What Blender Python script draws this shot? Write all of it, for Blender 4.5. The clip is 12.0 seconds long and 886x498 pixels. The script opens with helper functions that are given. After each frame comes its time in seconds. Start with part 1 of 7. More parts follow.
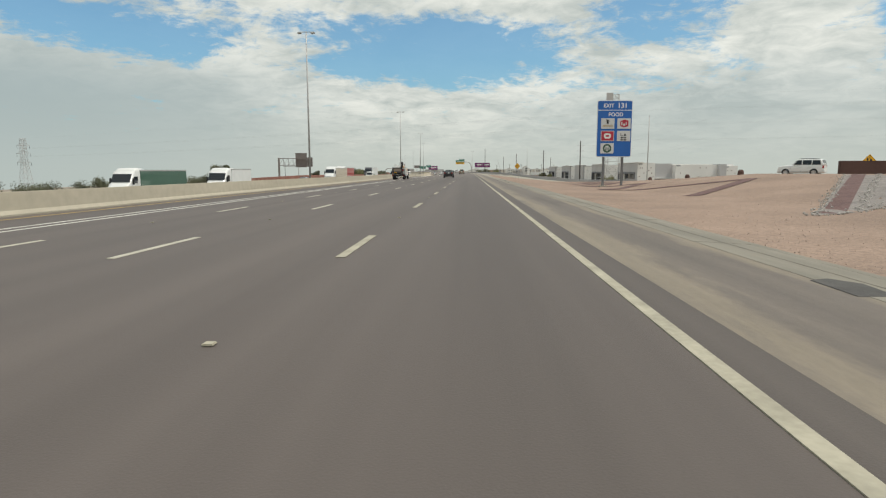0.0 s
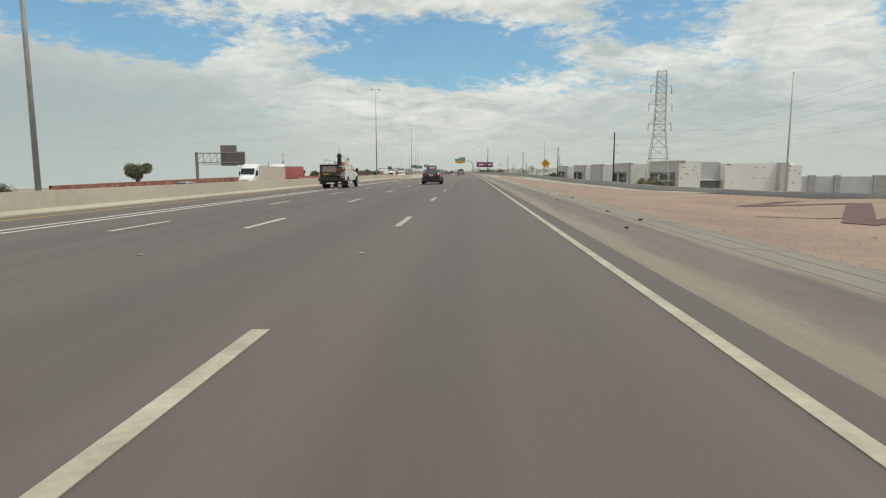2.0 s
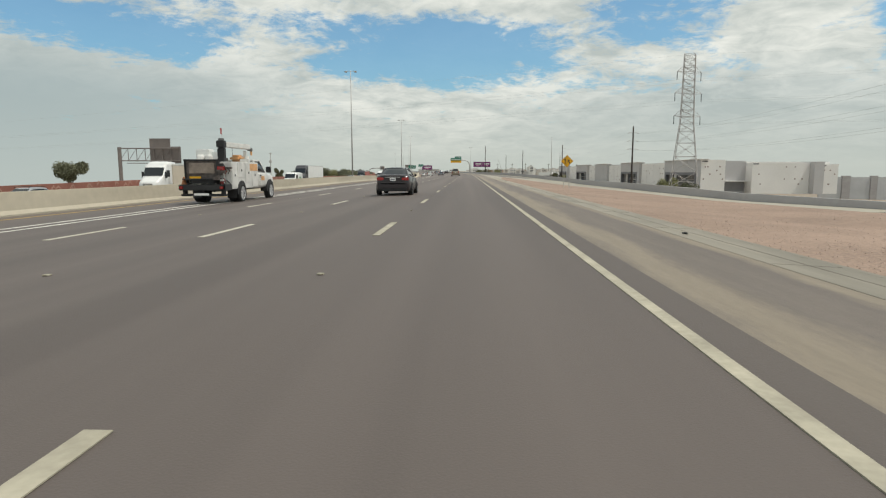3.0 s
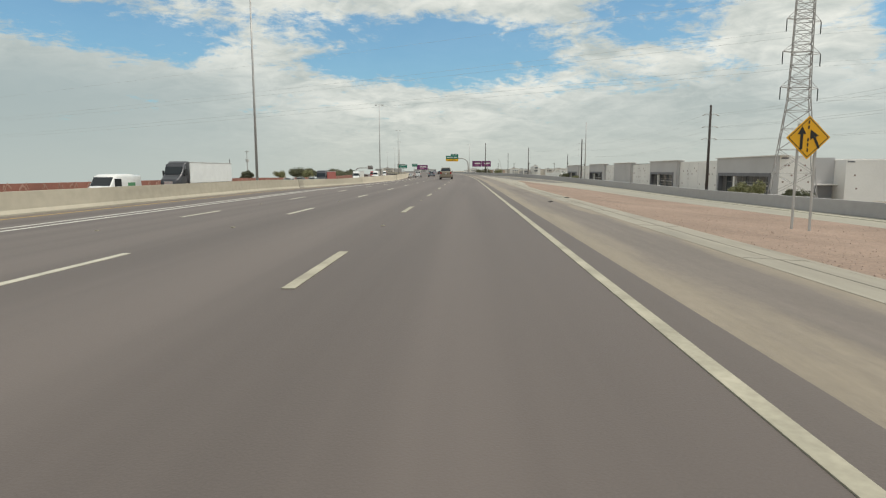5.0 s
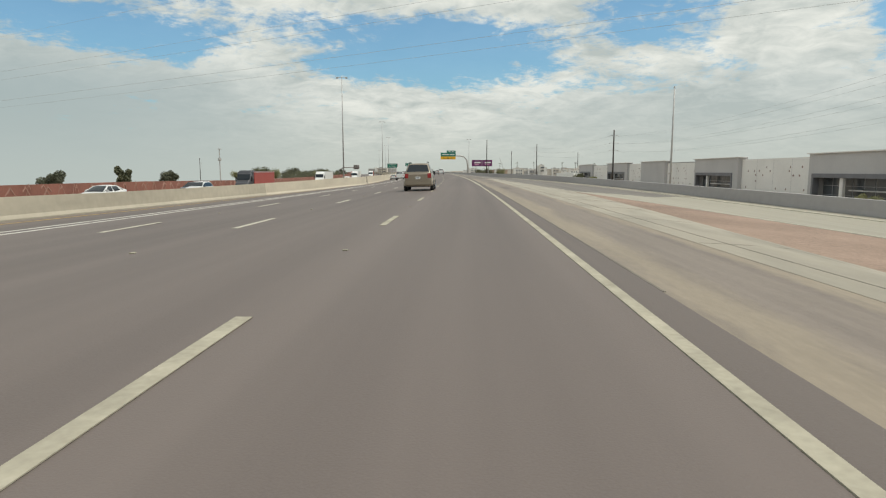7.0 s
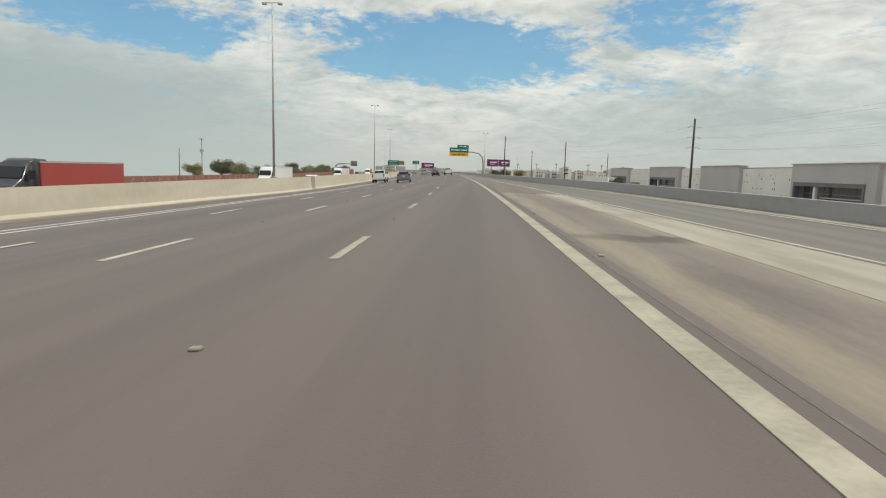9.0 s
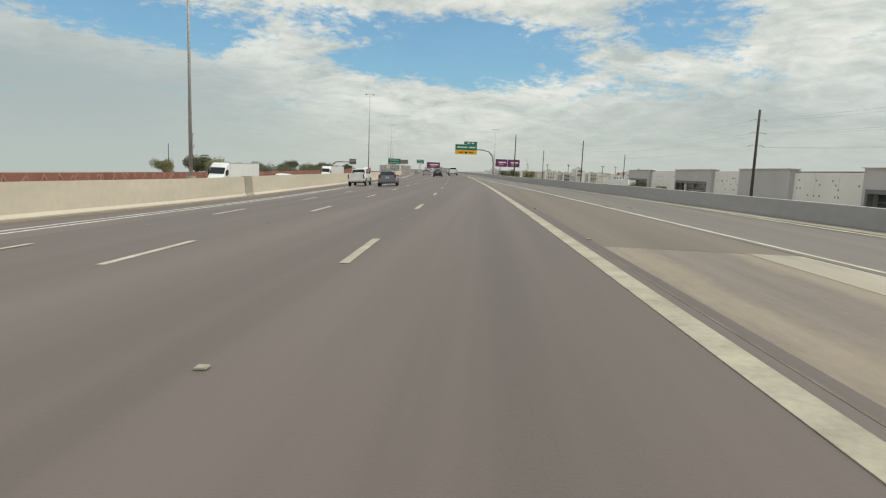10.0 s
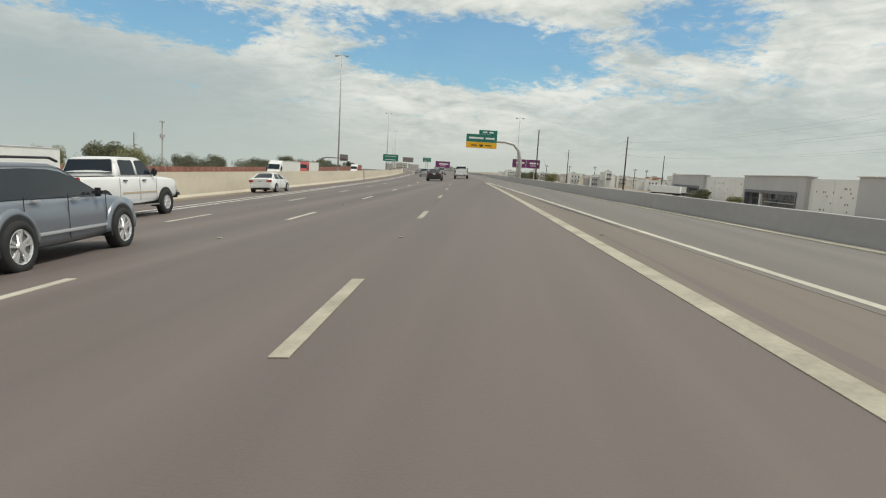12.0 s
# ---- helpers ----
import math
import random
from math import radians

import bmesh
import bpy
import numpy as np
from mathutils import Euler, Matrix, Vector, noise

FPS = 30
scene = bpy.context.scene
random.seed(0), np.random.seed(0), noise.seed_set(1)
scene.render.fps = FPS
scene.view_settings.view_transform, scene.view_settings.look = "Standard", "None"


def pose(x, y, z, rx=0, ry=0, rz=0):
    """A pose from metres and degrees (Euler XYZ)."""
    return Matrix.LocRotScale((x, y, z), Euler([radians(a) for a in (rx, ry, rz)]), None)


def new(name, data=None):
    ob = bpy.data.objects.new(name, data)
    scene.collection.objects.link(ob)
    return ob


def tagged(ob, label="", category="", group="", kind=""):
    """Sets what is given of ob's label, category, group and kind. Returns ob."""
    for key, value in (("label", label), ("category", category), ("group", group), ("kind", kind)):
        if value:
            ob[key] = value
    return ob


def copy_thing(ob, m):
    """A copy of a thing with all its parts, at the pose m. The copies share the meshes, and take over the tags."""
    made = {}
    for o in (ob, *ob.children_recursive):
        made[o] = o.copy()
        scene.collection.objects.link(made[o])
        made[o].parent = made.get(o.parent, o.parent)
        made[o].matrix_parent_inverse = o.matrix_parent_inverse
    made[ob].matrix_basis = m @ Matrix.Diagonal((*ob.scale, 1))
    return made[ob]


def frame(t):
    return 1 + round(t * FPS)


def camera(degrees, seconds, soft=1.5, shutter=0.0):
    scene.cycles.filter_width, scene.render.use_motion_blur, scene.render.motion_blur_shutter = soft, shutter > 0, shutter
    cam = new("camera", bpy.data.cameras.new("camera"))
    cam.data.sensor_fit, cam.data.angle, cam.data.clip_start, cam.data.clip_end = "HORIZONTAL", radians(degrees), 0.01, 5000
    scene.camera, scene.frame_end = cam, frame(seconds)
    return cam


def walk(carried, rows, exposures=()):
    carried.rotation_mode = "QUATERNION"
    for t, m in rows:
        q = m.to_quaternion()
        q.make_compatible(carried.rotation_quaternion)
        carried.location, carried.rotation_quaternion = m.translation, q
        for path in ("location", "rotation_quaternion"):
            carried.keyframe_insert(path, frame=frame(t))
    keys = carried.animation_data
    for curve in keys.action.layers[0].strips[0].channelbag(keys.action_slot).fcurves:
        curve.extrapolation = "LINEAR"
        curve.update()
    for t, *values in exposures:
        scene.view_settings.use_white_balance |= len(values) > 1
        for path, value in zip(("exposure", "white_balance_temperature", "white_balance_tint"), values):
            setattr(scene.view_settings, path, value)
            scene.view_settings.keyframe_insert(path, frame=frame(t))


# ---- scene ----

# ---- camera: a car in the outer lane of a freeway; road coordinates s (along), d (to the right), h (up) ----
S_BEND, R_BEND = 195.0, 2865.0      # straight, then a long bend to the left
S_BANK, BANK_RATE, BANK_MAX = 190.0, 0.0285, 3.4   # superelevation in degrees


def heading(s):
    return max(0.0, s - S_BEND) / R_BEND


def centre(s):
    a = heading(s)
    if s <= S_BEND:
        return Vector((0.0, s, 0.0))
    return Vector((-R_BEND * (1 - math.cos(a)), S_BEND + R_BEND * math.sin(a), 0.0))


def bank(s):
    return radians(min(BANK_MAX, max(0.0, (s - S_BANK) * BANK_RATE)))


def road(s, d, h=0.0, banked=True):
    """A place on the road."""
    a, b = heading(s), bank(s) if banked else 0.0
    out, up = Vector((math.cos(a) * math.cos(b), math.sin(a) * math.cos(b), math.sin(b))), \
        Vector((-math.cos(a) * math.sin(b), -math.sin(a) * math.sin(b), math.cos(b)))
    return centre(s) + out * d + up * h


def road_pose(s, d, h=0.0, turn=0.0, banked=True):
    """A pose on the road that looks along it (+y ahead)."""
    m = Matrix.Rotation(heading(s), 4, "Z") @ Matrix.Rotation(-(bank(s) if banked else 0.0), 4, "Y") @ Matrix.Rotation(radians(turn), 4, "Z")
    return Matrix.Translation(road(s, d, h, banked)) @ m


EYE, PITCH, YAW = 1.29, 7.4, 2.53
# seconds, s, d, yaw added
DRIVE = [
    (0.0, 0.0, 0.10, 0.0), (0.5, 14.85, 0.10, 0.1), (1.0, 27.6, 0.04, 0.1), (1.5, 41.5, -0.10, 0.1), (2.0, 55.95, -0.13, 0.1),
    (2.5, 68.9, -0.06, -0.1), (3.0, 82.25, 0.0, -0.2), (5.0, 136.5, 0.12, -0.35), (5.5, 150.6, 0.10, -0.35), (6.0, 163.1, 0.12, -0.4),
    (6.5, 177.3, 0.13, -0.45), (7.0, 189.6, 0.12, -0.45), (9.0, 243.9, 0.14, -0.15), (9.5, 254.7, 0.06, -0.1), (10.0, 268.7, -0.08, 0.0),
    (10.5, 282.6, -0.17, 0.05), (11.0, 294.7, -0.30, 0.1), (11.5, 309.0, -0.42, 0.1), (12.0, 321.8, -0.51, 0.05)]
cam = camera(72.6, 12.0, soft=1.2)
walk(cam, [(t, road_pose(s, d, EYE) @ pose(0, 0, 0, 90 - PITCH, 0, YAW + w)) for t, s, d, w in DRIVE])

# ---- world, sun, exposure ----
SUN_ELEV, SUN_AZ = radians(64), radians(103)     # azimuth clockwise from +y (the way ahead)
scene.view_settings.exposure = 0.0
world = bpy.data.worlds.new("sky")
scene.world = world
world.use_nodes = True
wn, wl = world.node_tree.nodes, world.node_tree.links
wn.clear()


def wmath(op, a, b=None, c=None, clamp=False):
    n = wn.new("ShaderNodeMath")
    n.operation, n.use_clamp = op, clamp
    for i, v in enumerate((a, b, c)):
        if v is None:
            continue
        if isinstance(v, (int, float)):
            n.inputs[i].default_value = v
        else:
            wl.new(v, n.inputs[i])
    return n.outputs[0]


sky = wn.new("ShaderNodeTexSky")
sky.sky_type, sky.sun_disc = "NISHITA", False
sky.sun_elevation, sky.sun_rotation = SUN_ELEV, SUN_AZ
sky.air_density, sky.dust_density, sky.ozone_density = 1.0, 1.5, 1.0
coord = wn.new("ShaderNodeTexCoord")
sep = wn.new("ShaderNodeSeparateXYZ")
wl.new(coord.outputs["Generated"], sep.inputs[0])
dx, dy, dz = sep.outputs
zc_ = wmath("ADD", wmath("MAXIMUM", dz, 0.0), 0.20)
flat = wn.new("ShaderNodeCombineXYZ")
wl.new(wmath("DIVIDE", dx, zc_), flat.inputs[0])
wl.new(wmath("DIVIDE", dy, zc_), flat.inputs[1])


def wnoise(scale, detail, rough, offset, distort=0.0):
    m = wn.new("ShaderNodeMapping")
    m.inputs["Location"].default_value = offset
    m.inputs["Scale"].default_value = (scale, scale, scale)
    wl.new(flat.outputs[0], m.inputs[0])
    n = wn.new("ShaderNodeTexNoise")
    n.inputs["Scale"].default_value = 1.0
    n.inputs["Detail"].default_value, n.inputs["Roughness"].default_value = detail, rough
    n.inputs["Distortion"].default_value = distort
    wl.new(m.outputs[0], n.inputs["Vector"])
    return n.outputs[0]


def gap(az, elev, width, height):
    """A soft clearing among the clouds: 1 in its middle (degrees)."""
    a = wmath("ARCTAN2", dx, dy)
    e = wmath("ARCSINE", dz)
    u = wmath("DIVIDE", wmath("SUBTRACT", a, radians(az)), radians(width))
    v = wmath("DIVIDE", wmath("SUBTRACT", e, radians(elev)), radians(height))
    r = wmath("ADD", wmath("MULTIPLY", u, u), wmath("MULTIPLY", v, v))
    return wmath("SUBTRACT", 1.0, r, clamp=True)


def layers(rows):
    total = None
    for az, elev, width, height, much in rows:
        g = wmath("MULTIPLY", gap(az, elev, width, height), much)
        total = g if total is None else wmath("ADD", total, g)
    return total


big = wnoise(0.65, 5.0, 0.55, (3.1, 1.7, 0.0), distort=0.8)
fine = wnoise(2.3, 10.0, 0.66, (7.3, 2.2, 1.0), distort=0.9)
wisp = wnoise(7.0, 8.0, 0.68, (2.3, 9.2, 4.0), distort=0.6)
shred = wnoise(19.0, 5.0, 0.65, (5.1, 3.4, 2.0), distort=0.4)
cover = wmath("ADD", wmath("MULTIPLY", wmath("SUBTRACT", big, 0.5), 0.5), wmath("MULTIPLY", wmath("SUBTRACT", fine, 0.5), 1.5))
cover = wmath("ADD", cover, wmath("MULTIPLY", wmath("SUBTRACT", wisp, 0.5), 1.25))
cover = wmath("ADD", cover, wmath("MULTIPLY", wmath("SUBTRACT", shred, 0.5), 0.75))
# clear stretches and denser banks: azimuth, elevation, half width, half height, strength
clear = layers([(-28, 10.9, 13, 2.7, 0.88), (-38, 12.8, 6, 1.2, 0.5), (-15, 13.2, 8, 2.4, 0.42), (-1.5, 10.8, 14, 3.9, 1.15), (16.5, 13.3, 7.5, 4.4, 0.72), (14, 7.6, 8, 1.4, 0.45), (33.5, 11.0, 1.8, 3.0, 0.7), (-11, 9.3, 5, 1.5, 0.5), (23, 8.8, 3, 1.3, 0.4)])
cover = wmath("SUBTRACT", wmath("ADD", cover, 0.20), wmath("MULTIPLY", clear, 0.62))
mass = layers([(-11, 14.9, 12, 1.3, 0.9), (4, 14.3, 11, 1.5, 1.0), (10.3, 12.0, 4.0, 2.4, 0.8), (27, 10.8, 6.5, 6.5, 1.0), (-37, 13.6, 9, 1.0, 0.6), (-33, 7.4, 17, 3.2, 0.7), (-19, 9.6, 3.6, 3.0, 0.8)])
cover = wmath("ADD", cover, wmath("MULTIPLY", mass, 0.36))
low = wmath("SUBTRACT", 1.0, wmath("MULTIPLY", dz, 5.2), clamp=True)
cover = wmath("ADD", cover, wmath("MULTIPLY", low, 0.46))
amount = wn.new("ShaderNodeMapRange")
amount.interpolation_type = "SMOOTHSTEP"
amount.inputs["From Min"].default_value, amount.inputs["From Max"].default_value = -0.23, 0.27
amount.inputs["To Min"].default_value = 0.05
wl.new(cover, amount.inputs["Value"])
tone = wn.new("ShaderNodeValToRGB")
tone.color_ramp.elements[0].position, tone.color_ramp.elements[0].color = 0.39, (0.49, 0.54, 0.515, 1)
tone.color_ramp.elements[1].position, tone.color_ramp.elements[1].color = 0.61, (0.83, 0.845, 0.78, 1)
puff = wmath("ADD", wmath("MULTIPLY", wnoise(1.8, 8.0, 0.62, (1.2, 5.0, 3.0), distort=0.5), 0.62), wmath("MULTIPLY", wnoise(6.5, 7.0, 0.62, (4.4, 1.0, 6.0), distort=0.8), 0.38))
wl.new(puff, tone.inputs[0])
haze = wn.new("ShaderNodeMix")
haze.data_type = "RGBA"
wl.new(wmath("POWER", wmath("SUBTRACT", 1.0, wmath("MULTIPLY", dz, 8.0), clamp=True), 1.2), haze.inputs["Factor"])
grey = wn.new("ShaderNodeMix")
grey.data_type = "RGBA"
wl.new(wmath("MULTIPLY", wmath("ADD", wmath("MULTIPLY", gap(-38, 4.5, 28, 8), 1.15), wmath("MULTIPLY", gap(24, 4.0, 26, 6), 0.6)), 0.85), grey.inputs["Factor"])
wl.new(tone.outputs[0], grey.inputs["A"])
grey.inputs["B"].default_value = (0.385, 0.46, 0.465, 1)
wl.new(grey.outputs["Result"], haze.inputs["A"])
haze.inputs["B"].default_value = (0.53, 0.57, 0.52, 1)
murk = wn.new("ShaderNodeMix")
murk.data_type = "RGBA"
wl.new(wmath("MULTIPLY", gap(-46, 1.0, 34, 8), 0.45), murk.inputs["Factor"])
wl.new(haze.outputs["Result"], murk.inputs["A"])
murk.inputs["B"].default_value = (0.37, 0.455, 0.46, 1)
SKY_GAIN, CLOUD_GAIN = 0.15, 1.0
bg_sky, bg_cloud = wn.new("ShaderNodeBackground"), wn.new("ShaderNodeBackground")
deep = wn.new("ShaderNodeMix")
deep.data_type, deep.blend_type = "RGBA", "MULTIPLY"
deep.inputs["Factor"].default_value = 1.0
deep.inputs["B"].default_value = (0.56, 0.82, 0.87, 1)
wl.new(sky.outputs[0], deep.inputs["A"])
wl.new(deep.outputs["Result"], bg_sky.inputs["Color"])
bg_sky.inputs["Strength"].default_value = SKY_GAIN
wl.new(murk.outputs["Result"], bg_cloud.inputs["Color"])
bg_cloud.inputs["Strength"].default_value = CLOUD_GAIN
mixs = wn.new("ShaderNodeMixShader")
wl.new(amount.outputs[0], mixs.inputs[0])
wl.new(bg_sky.outputs[0], mixs.inputs[1])
wl.new(bg_cloud.outputs[0], mixs.inputs[2])
wout = wn.new("ShaderNodeOutputWorld")
wl.new(mixs.outputs[0], wout.inputs[0])

sun_data = bpy.data.lights.new("sun", "SUN")
sun_data.energy, sun_data.angle, sun_data.color = 2.6, radians(1.6), (1.0, 0.95, 0.86)
sun = new("sun", sun_data)
to_sun = Vector((math.sin(SUN_AZ) * math.cos(SUN_ELEV), math.cos(SUN_AZ) * math.cos(SUN_ELEV), math.sin(SUN_ELEV)))
sun.matrix_world = Matrix.Translation((0, 0, 60)) @ to_sun.to_track_quat("Z", "Y").to_matrix().to_4x4()

# ---- materials ----


def material(name, color, rough=0.7, metal=0.0, vary=0.15, scale=3.0, fine_scale=40.0, bump=0.0, color2=None, stretch=None, spec=0.5, island=0.0, coat=0.0):
    """A painted or mineral surface: two scales of variation, and fine relief."""
    m = bpy.data.materials.new(name)
    m.use_nodes = True
    n, l = m.node_tree.nodes, m.node_tree.links
    b = n["Principled BSDF"]
    b.inputs["Roughness"].default_value, b.inputs["Metallic"].default_value = rough, metal
    b.inputs["Specular IOR Level"].default_value = spec
    b.inputs["Coat Weight"].default_value = coat
    b.inputs["Coat Roughness"].default_value = 0.08
    geo = n.new("ShaderNodeNewGeometry")
    mp = n.new("ShaderNodeMapping")
    if stretch:
        mp.inputs["Scale"].default_value = stretch
    l.new(geo.outputs["Position"], mp.inputs[0])
    n1, n2 = n.new("ShaderNodeTexNoise"), n.new("ShaderNodeTexNoise")
    n1.inputs["Scale"].default_value, n1.inputs["Detail"].default_value = 1.0 / scale, 5
    n2.inputs["Scale"].default_value, n2.inputs["Detail"].default_value = fine_scale, 3
    l.new(mp.outputs[0], n1.inputs["Vector"])
    l.new(geo.outputs["Position"], n2.inputs["Vector"])
    add = n.new("ShaderNodeMath")
    add.operation = "MULTIPLY_ADD"
    l.new(n2.outputs[0], add.inputs[0])
    add.inputs[1].default_value = 0.4
    l.new(n1.outputs[0], add.inputs[2])
    ramp = n.new("ShaderNodeMapRange")
    ramp.inputs["From Min"].default_value, ramp.inputs["From Max"].default_value = 0.42, 0.98
    l.new(add.outputs[0], ramp.inputs["Value"])
    mix = n.new("ShaderNodeMix")
    mix.data_type = "RGBA"
    l.new(ramp.outputs[0], mix.inputs["Factor"])
    lo = [c * (1 - vary) for c in color]
    hi = color2 if color2 else [min(1, c * (1 + vary)) for c in color]
    mix.inputs["A"].default_value, mix.inputs["B"].default_value = (*lo, 1), (*hi, 1)
    out = mix.outputs["Result"]
    if island:
        info = n.new("ShaderNodeObjectInfo")
        hsv = n.new("ShaderNodeHueSaturation")
        mr = n.new("ShaderNodeMapRange")
        mr.inputs["To Min"].default_value, mr.inputs["To Max"].default_value = 1 - island, 1 + island
        l.new(info.outputs["Random"], mr.inputs["Value"])
        l.new(mr.outputs[0], hsv.inputs["Value"])
        l.new(out, hsv.inputs["Color"])
        out = hsv.outputs[0]
    l.new(out, b.inputs["Base Color"])
    if bump:
        bp = n.new("ShaderNodeBump")
        bp.inputs["Strength"].default_value, bp.inputs["Distance"].default_value = bump, 0.01
        l.new(n2.outputs[0], bp.inputs["Height"])
        l.new(bp.outputs[0], b.inputs["Normal"])
    return m


def road_stained(name, color, streak, streak_width=1.4, vary=0.2, bump=0.3, patch=None, long_way=None):
    """Pavement with long streaks along the way of travel and a speckled grain."""
    m = material(name, color, 0.68, vary=vary, scale=6.0, fine_scale=60.0, bump=bump, stretch=(1.0, 0.12, 1.0), spec=0.45)
    n, l = m.node_tree.nodes, m.node_tree.links
    b = n["Principled BSDF"]
    src = b.inputs["Base Color"].links[0].from_socket
    geo = n.new("ShaderNodeNewGeometry")
    mp = n.new("ShaderNodeMapping")
    mp.inputs["Scale"].default_value = (1.0 / streak_width, 0.012, 0.3)
    l.new(geo.outputs["Position"], mp.inputs[0])
    t = n.new("ShaderNodeTexNoise")
    t.inputs["Scale"].default_value, t.inputs["Detail"].default_value = 1.0, 4
    l.new(mp.outputs[0], t.inputs["Vector"])
    mr = n.new("ShaderNodeMapRange")
    mr.inputs["From Min"].default_value, mr.inputs["From Max"].default_value = 0.4, 0.66
    l.new(t.outputs[0], mr.inputs["Value"])
    mix = n.new("ShaderNodeMix")
    mix.data_type = "RGBA"
    l.new(mr.outputs[0], mix.inputs["Factor"])
    l.new(src, mix.inputs["A"])
    mix.inputs["B"].default_value = (*streak, 1)
    out = mix.outputs["Result"]
    if patch:
        mp2 = n.new("ShaderNodeMapping")
        mp2.inputs["Scale"].default_value = (0.9, 0.20, 0.5)
        l.new(geo.outputs["Position"], mp2.inputs[0])
        t2 = n.new("ShaderNodeTexNoise")
        t2.inputs["Scale"].default_value, t2.inputs["Detail"].default_value, t2.inputs["Roughness"].default_value = 1.0, 8, 0.62
        l.new(mp2.outputs[0], t2.inputs["Vector"])
        mr2 = n.new("ShaderNodeMapRange")
        mr2.inputs["From Min"].default_value, mr2.inputs["From Max"].default_value = 0.45, 0.63
        l.new(t2.outputs[0], mr2.inputs["Value"])
        mix2 = n.new("ShaderNodeMix")
        mix2.data_type = "RGBA"
        l.new(mr2.outputs[0], mix2.inputs["Factor"])
        l.new(out, mix2.inputs["A"])
        mix2.inputs["B"].default_value = (*patch, 1)
        out = mix2.outputs["Result"]
    if long_way:
        # the colour is darker at the start and grows paler farther on
        sp = n.new("ShaderNodeSeparateXYZ")
        l.new(geo.outputs["Position"], sp.inputs[0])
        mr3 = n.new("ShaderNodeMapRange")
        mr3.inputs["From Min"].default_value, mr3.inputs["From Max"].default_value = 90.0, 190.0
        mr3.inputs["To Min"].default_value, mr3.inputs["To Max"].default_value = long_way
        l.new(sp.outputs[1], mr3.inputs["Value"])
        hsv = n.new("ShaderNodeHueSaturation")
        l.new(mr3.outputs[0], hsv.inputs["Value"])
        l.new(out, hsv.inputs["Color"])
        out = hsv.outputs[0]
    l.new(out, b.inputs["Base Color"])
    return m


def dust_bands(m, dust, bands, stains):
    """Wind-blown dust lying along the road in ragged bands of (offset from the lane, half width),
    with oily stains at (offset, way along the road, half width, half length, strength)."""
    n, l = m.node_tree.nodes, m.node_tree.links
    b = n["Principled BSDF"]

    def calc(op, a, c, clamp=False):
        q = n.new("ShaderNodeMath")
        q.operation, q.use_clamp = op, clamp
        for k, v in enumerate((a, c)):
            if isinstance(v, (int, float)):
                q.inputs[k].default_value = v
            else:
                l.new(v, q.inputs[k])
        return q.outputs[0]

    def cloud(scale, detail):
        mp = n.new("ShaderNodeMapping")
        mp.inputs["Scale"].default_value = scale
        l.new(geo.outputs["Position"], mp.inputs[0])
        t = n.new("ShaderNodeTexNoise")
        t.inputs["Scale"].default_value, t.inputs["Detail"].default_value, t.inputs["Roughness"].default_value = 1.0, detail, 0.65
        l.new(mp.outputs[0], t.inputs["Vector"])
        return calc("SUBTRACT", t.outputs[0], 0.5)
    geo = n.new("ShaderNodeNewGeometry")
    sp = n.new("ShaderNodeSeparateXYZ")
    l.new(geo.outputs["Position"], sp.inputs[0])
    past = calc("MAXIMUM", calc("SUBTRACT", sp.outputs[1], S_BEND), 0.0)
    d = calc("ADD", sp.outputs[0], calc("DIVIDE", calc("MULTIPLY", past, past), 2 * R_BEND))
    d = calc("ADD", d, calc("MULTIPLY", cloud((0.5, 0.07, 0.1), 3), 1.3))
    total = None
    for mid, half in bands:
        g = calc("SUBTRACT", 1.0, calc("DIVIDE", calc("ABSOLUTE", calc("SUBTRACT", d, mid), 0.0), half), True)
        total = g if total is None else calc("MAXIMUM", total, g)
    total = calc("ADD", calc("MULTIPLY", total, 1.7), calc("MULTIPLY", cloud((1.6, 0.25, 0.5), 8), 2.6))
    total = calc("ADD", calc("SUBTRACT", total, 0.42), cloud((9.0, 3.0, 3.0), 6), True)
    mix = n.new("ShaderNodeMix")
    mix.data_type = "RGBA"
    l.new(total, mix.inputs["Factor"])
    l.new(b.inputs["Base Color"].links[0].from_socket, mix.inputs["A"])
    mix.inputs["B"].default_value = (*dust, 1)
    # the colour grows paler farther on; fine streaks and oily stains everywhere
    tone = n.new("ShaderNodeMapRange")
    tone.inputs["From Min"].default_value, tone.inputs["From Max"].default_value = 90.0, 190.0
    tone.inputs["To Min"].default_value, tone.inputs["To Max"].default_value = 0.97, 1.18
    l.new(sp.outputs[1], tone.inputs["Value"])
    value = calc("MULTIPLY", tone.outputs[0], calc("ADD", 1.0, calc("MULTIPLY", cloud((3.0, 0.22, 1.0), 7), 0.55)))
    value = calc("MULTIPLY", value, calc("ADD", 1.0, calc("MULTIPLY", cloud((14.0, 5.0, 4.0), 4), 0.35)))
    u0 = calc("ADD", d, calc("MULTIPLY", cloud((1.3, 0.5, 1.0), 5), 2.2))
    v0 = calc("ADD", sp.outputs[1], calc("MULTIPLY", cloud((0.9, 0.9, 1.0), 6), 2.6))
    for off, way, hw, hl, much in stains:
        u = calc("DIVIDE", calc("SUBTRACT", u0, off), hw)
        v = calc("DIVIDE", calc("SUBTRACT", v0, way), hl)
        g = calc("SUBTRACT", 1.0, calc("ADD", calc("MULTIPLY", u, u), calc("MULTIPLY", v, v)), True)
        value = calc("MULTIPLY", value, calc("SUBTRACT", 1.0, calc("MULTIPLY", g, much)))
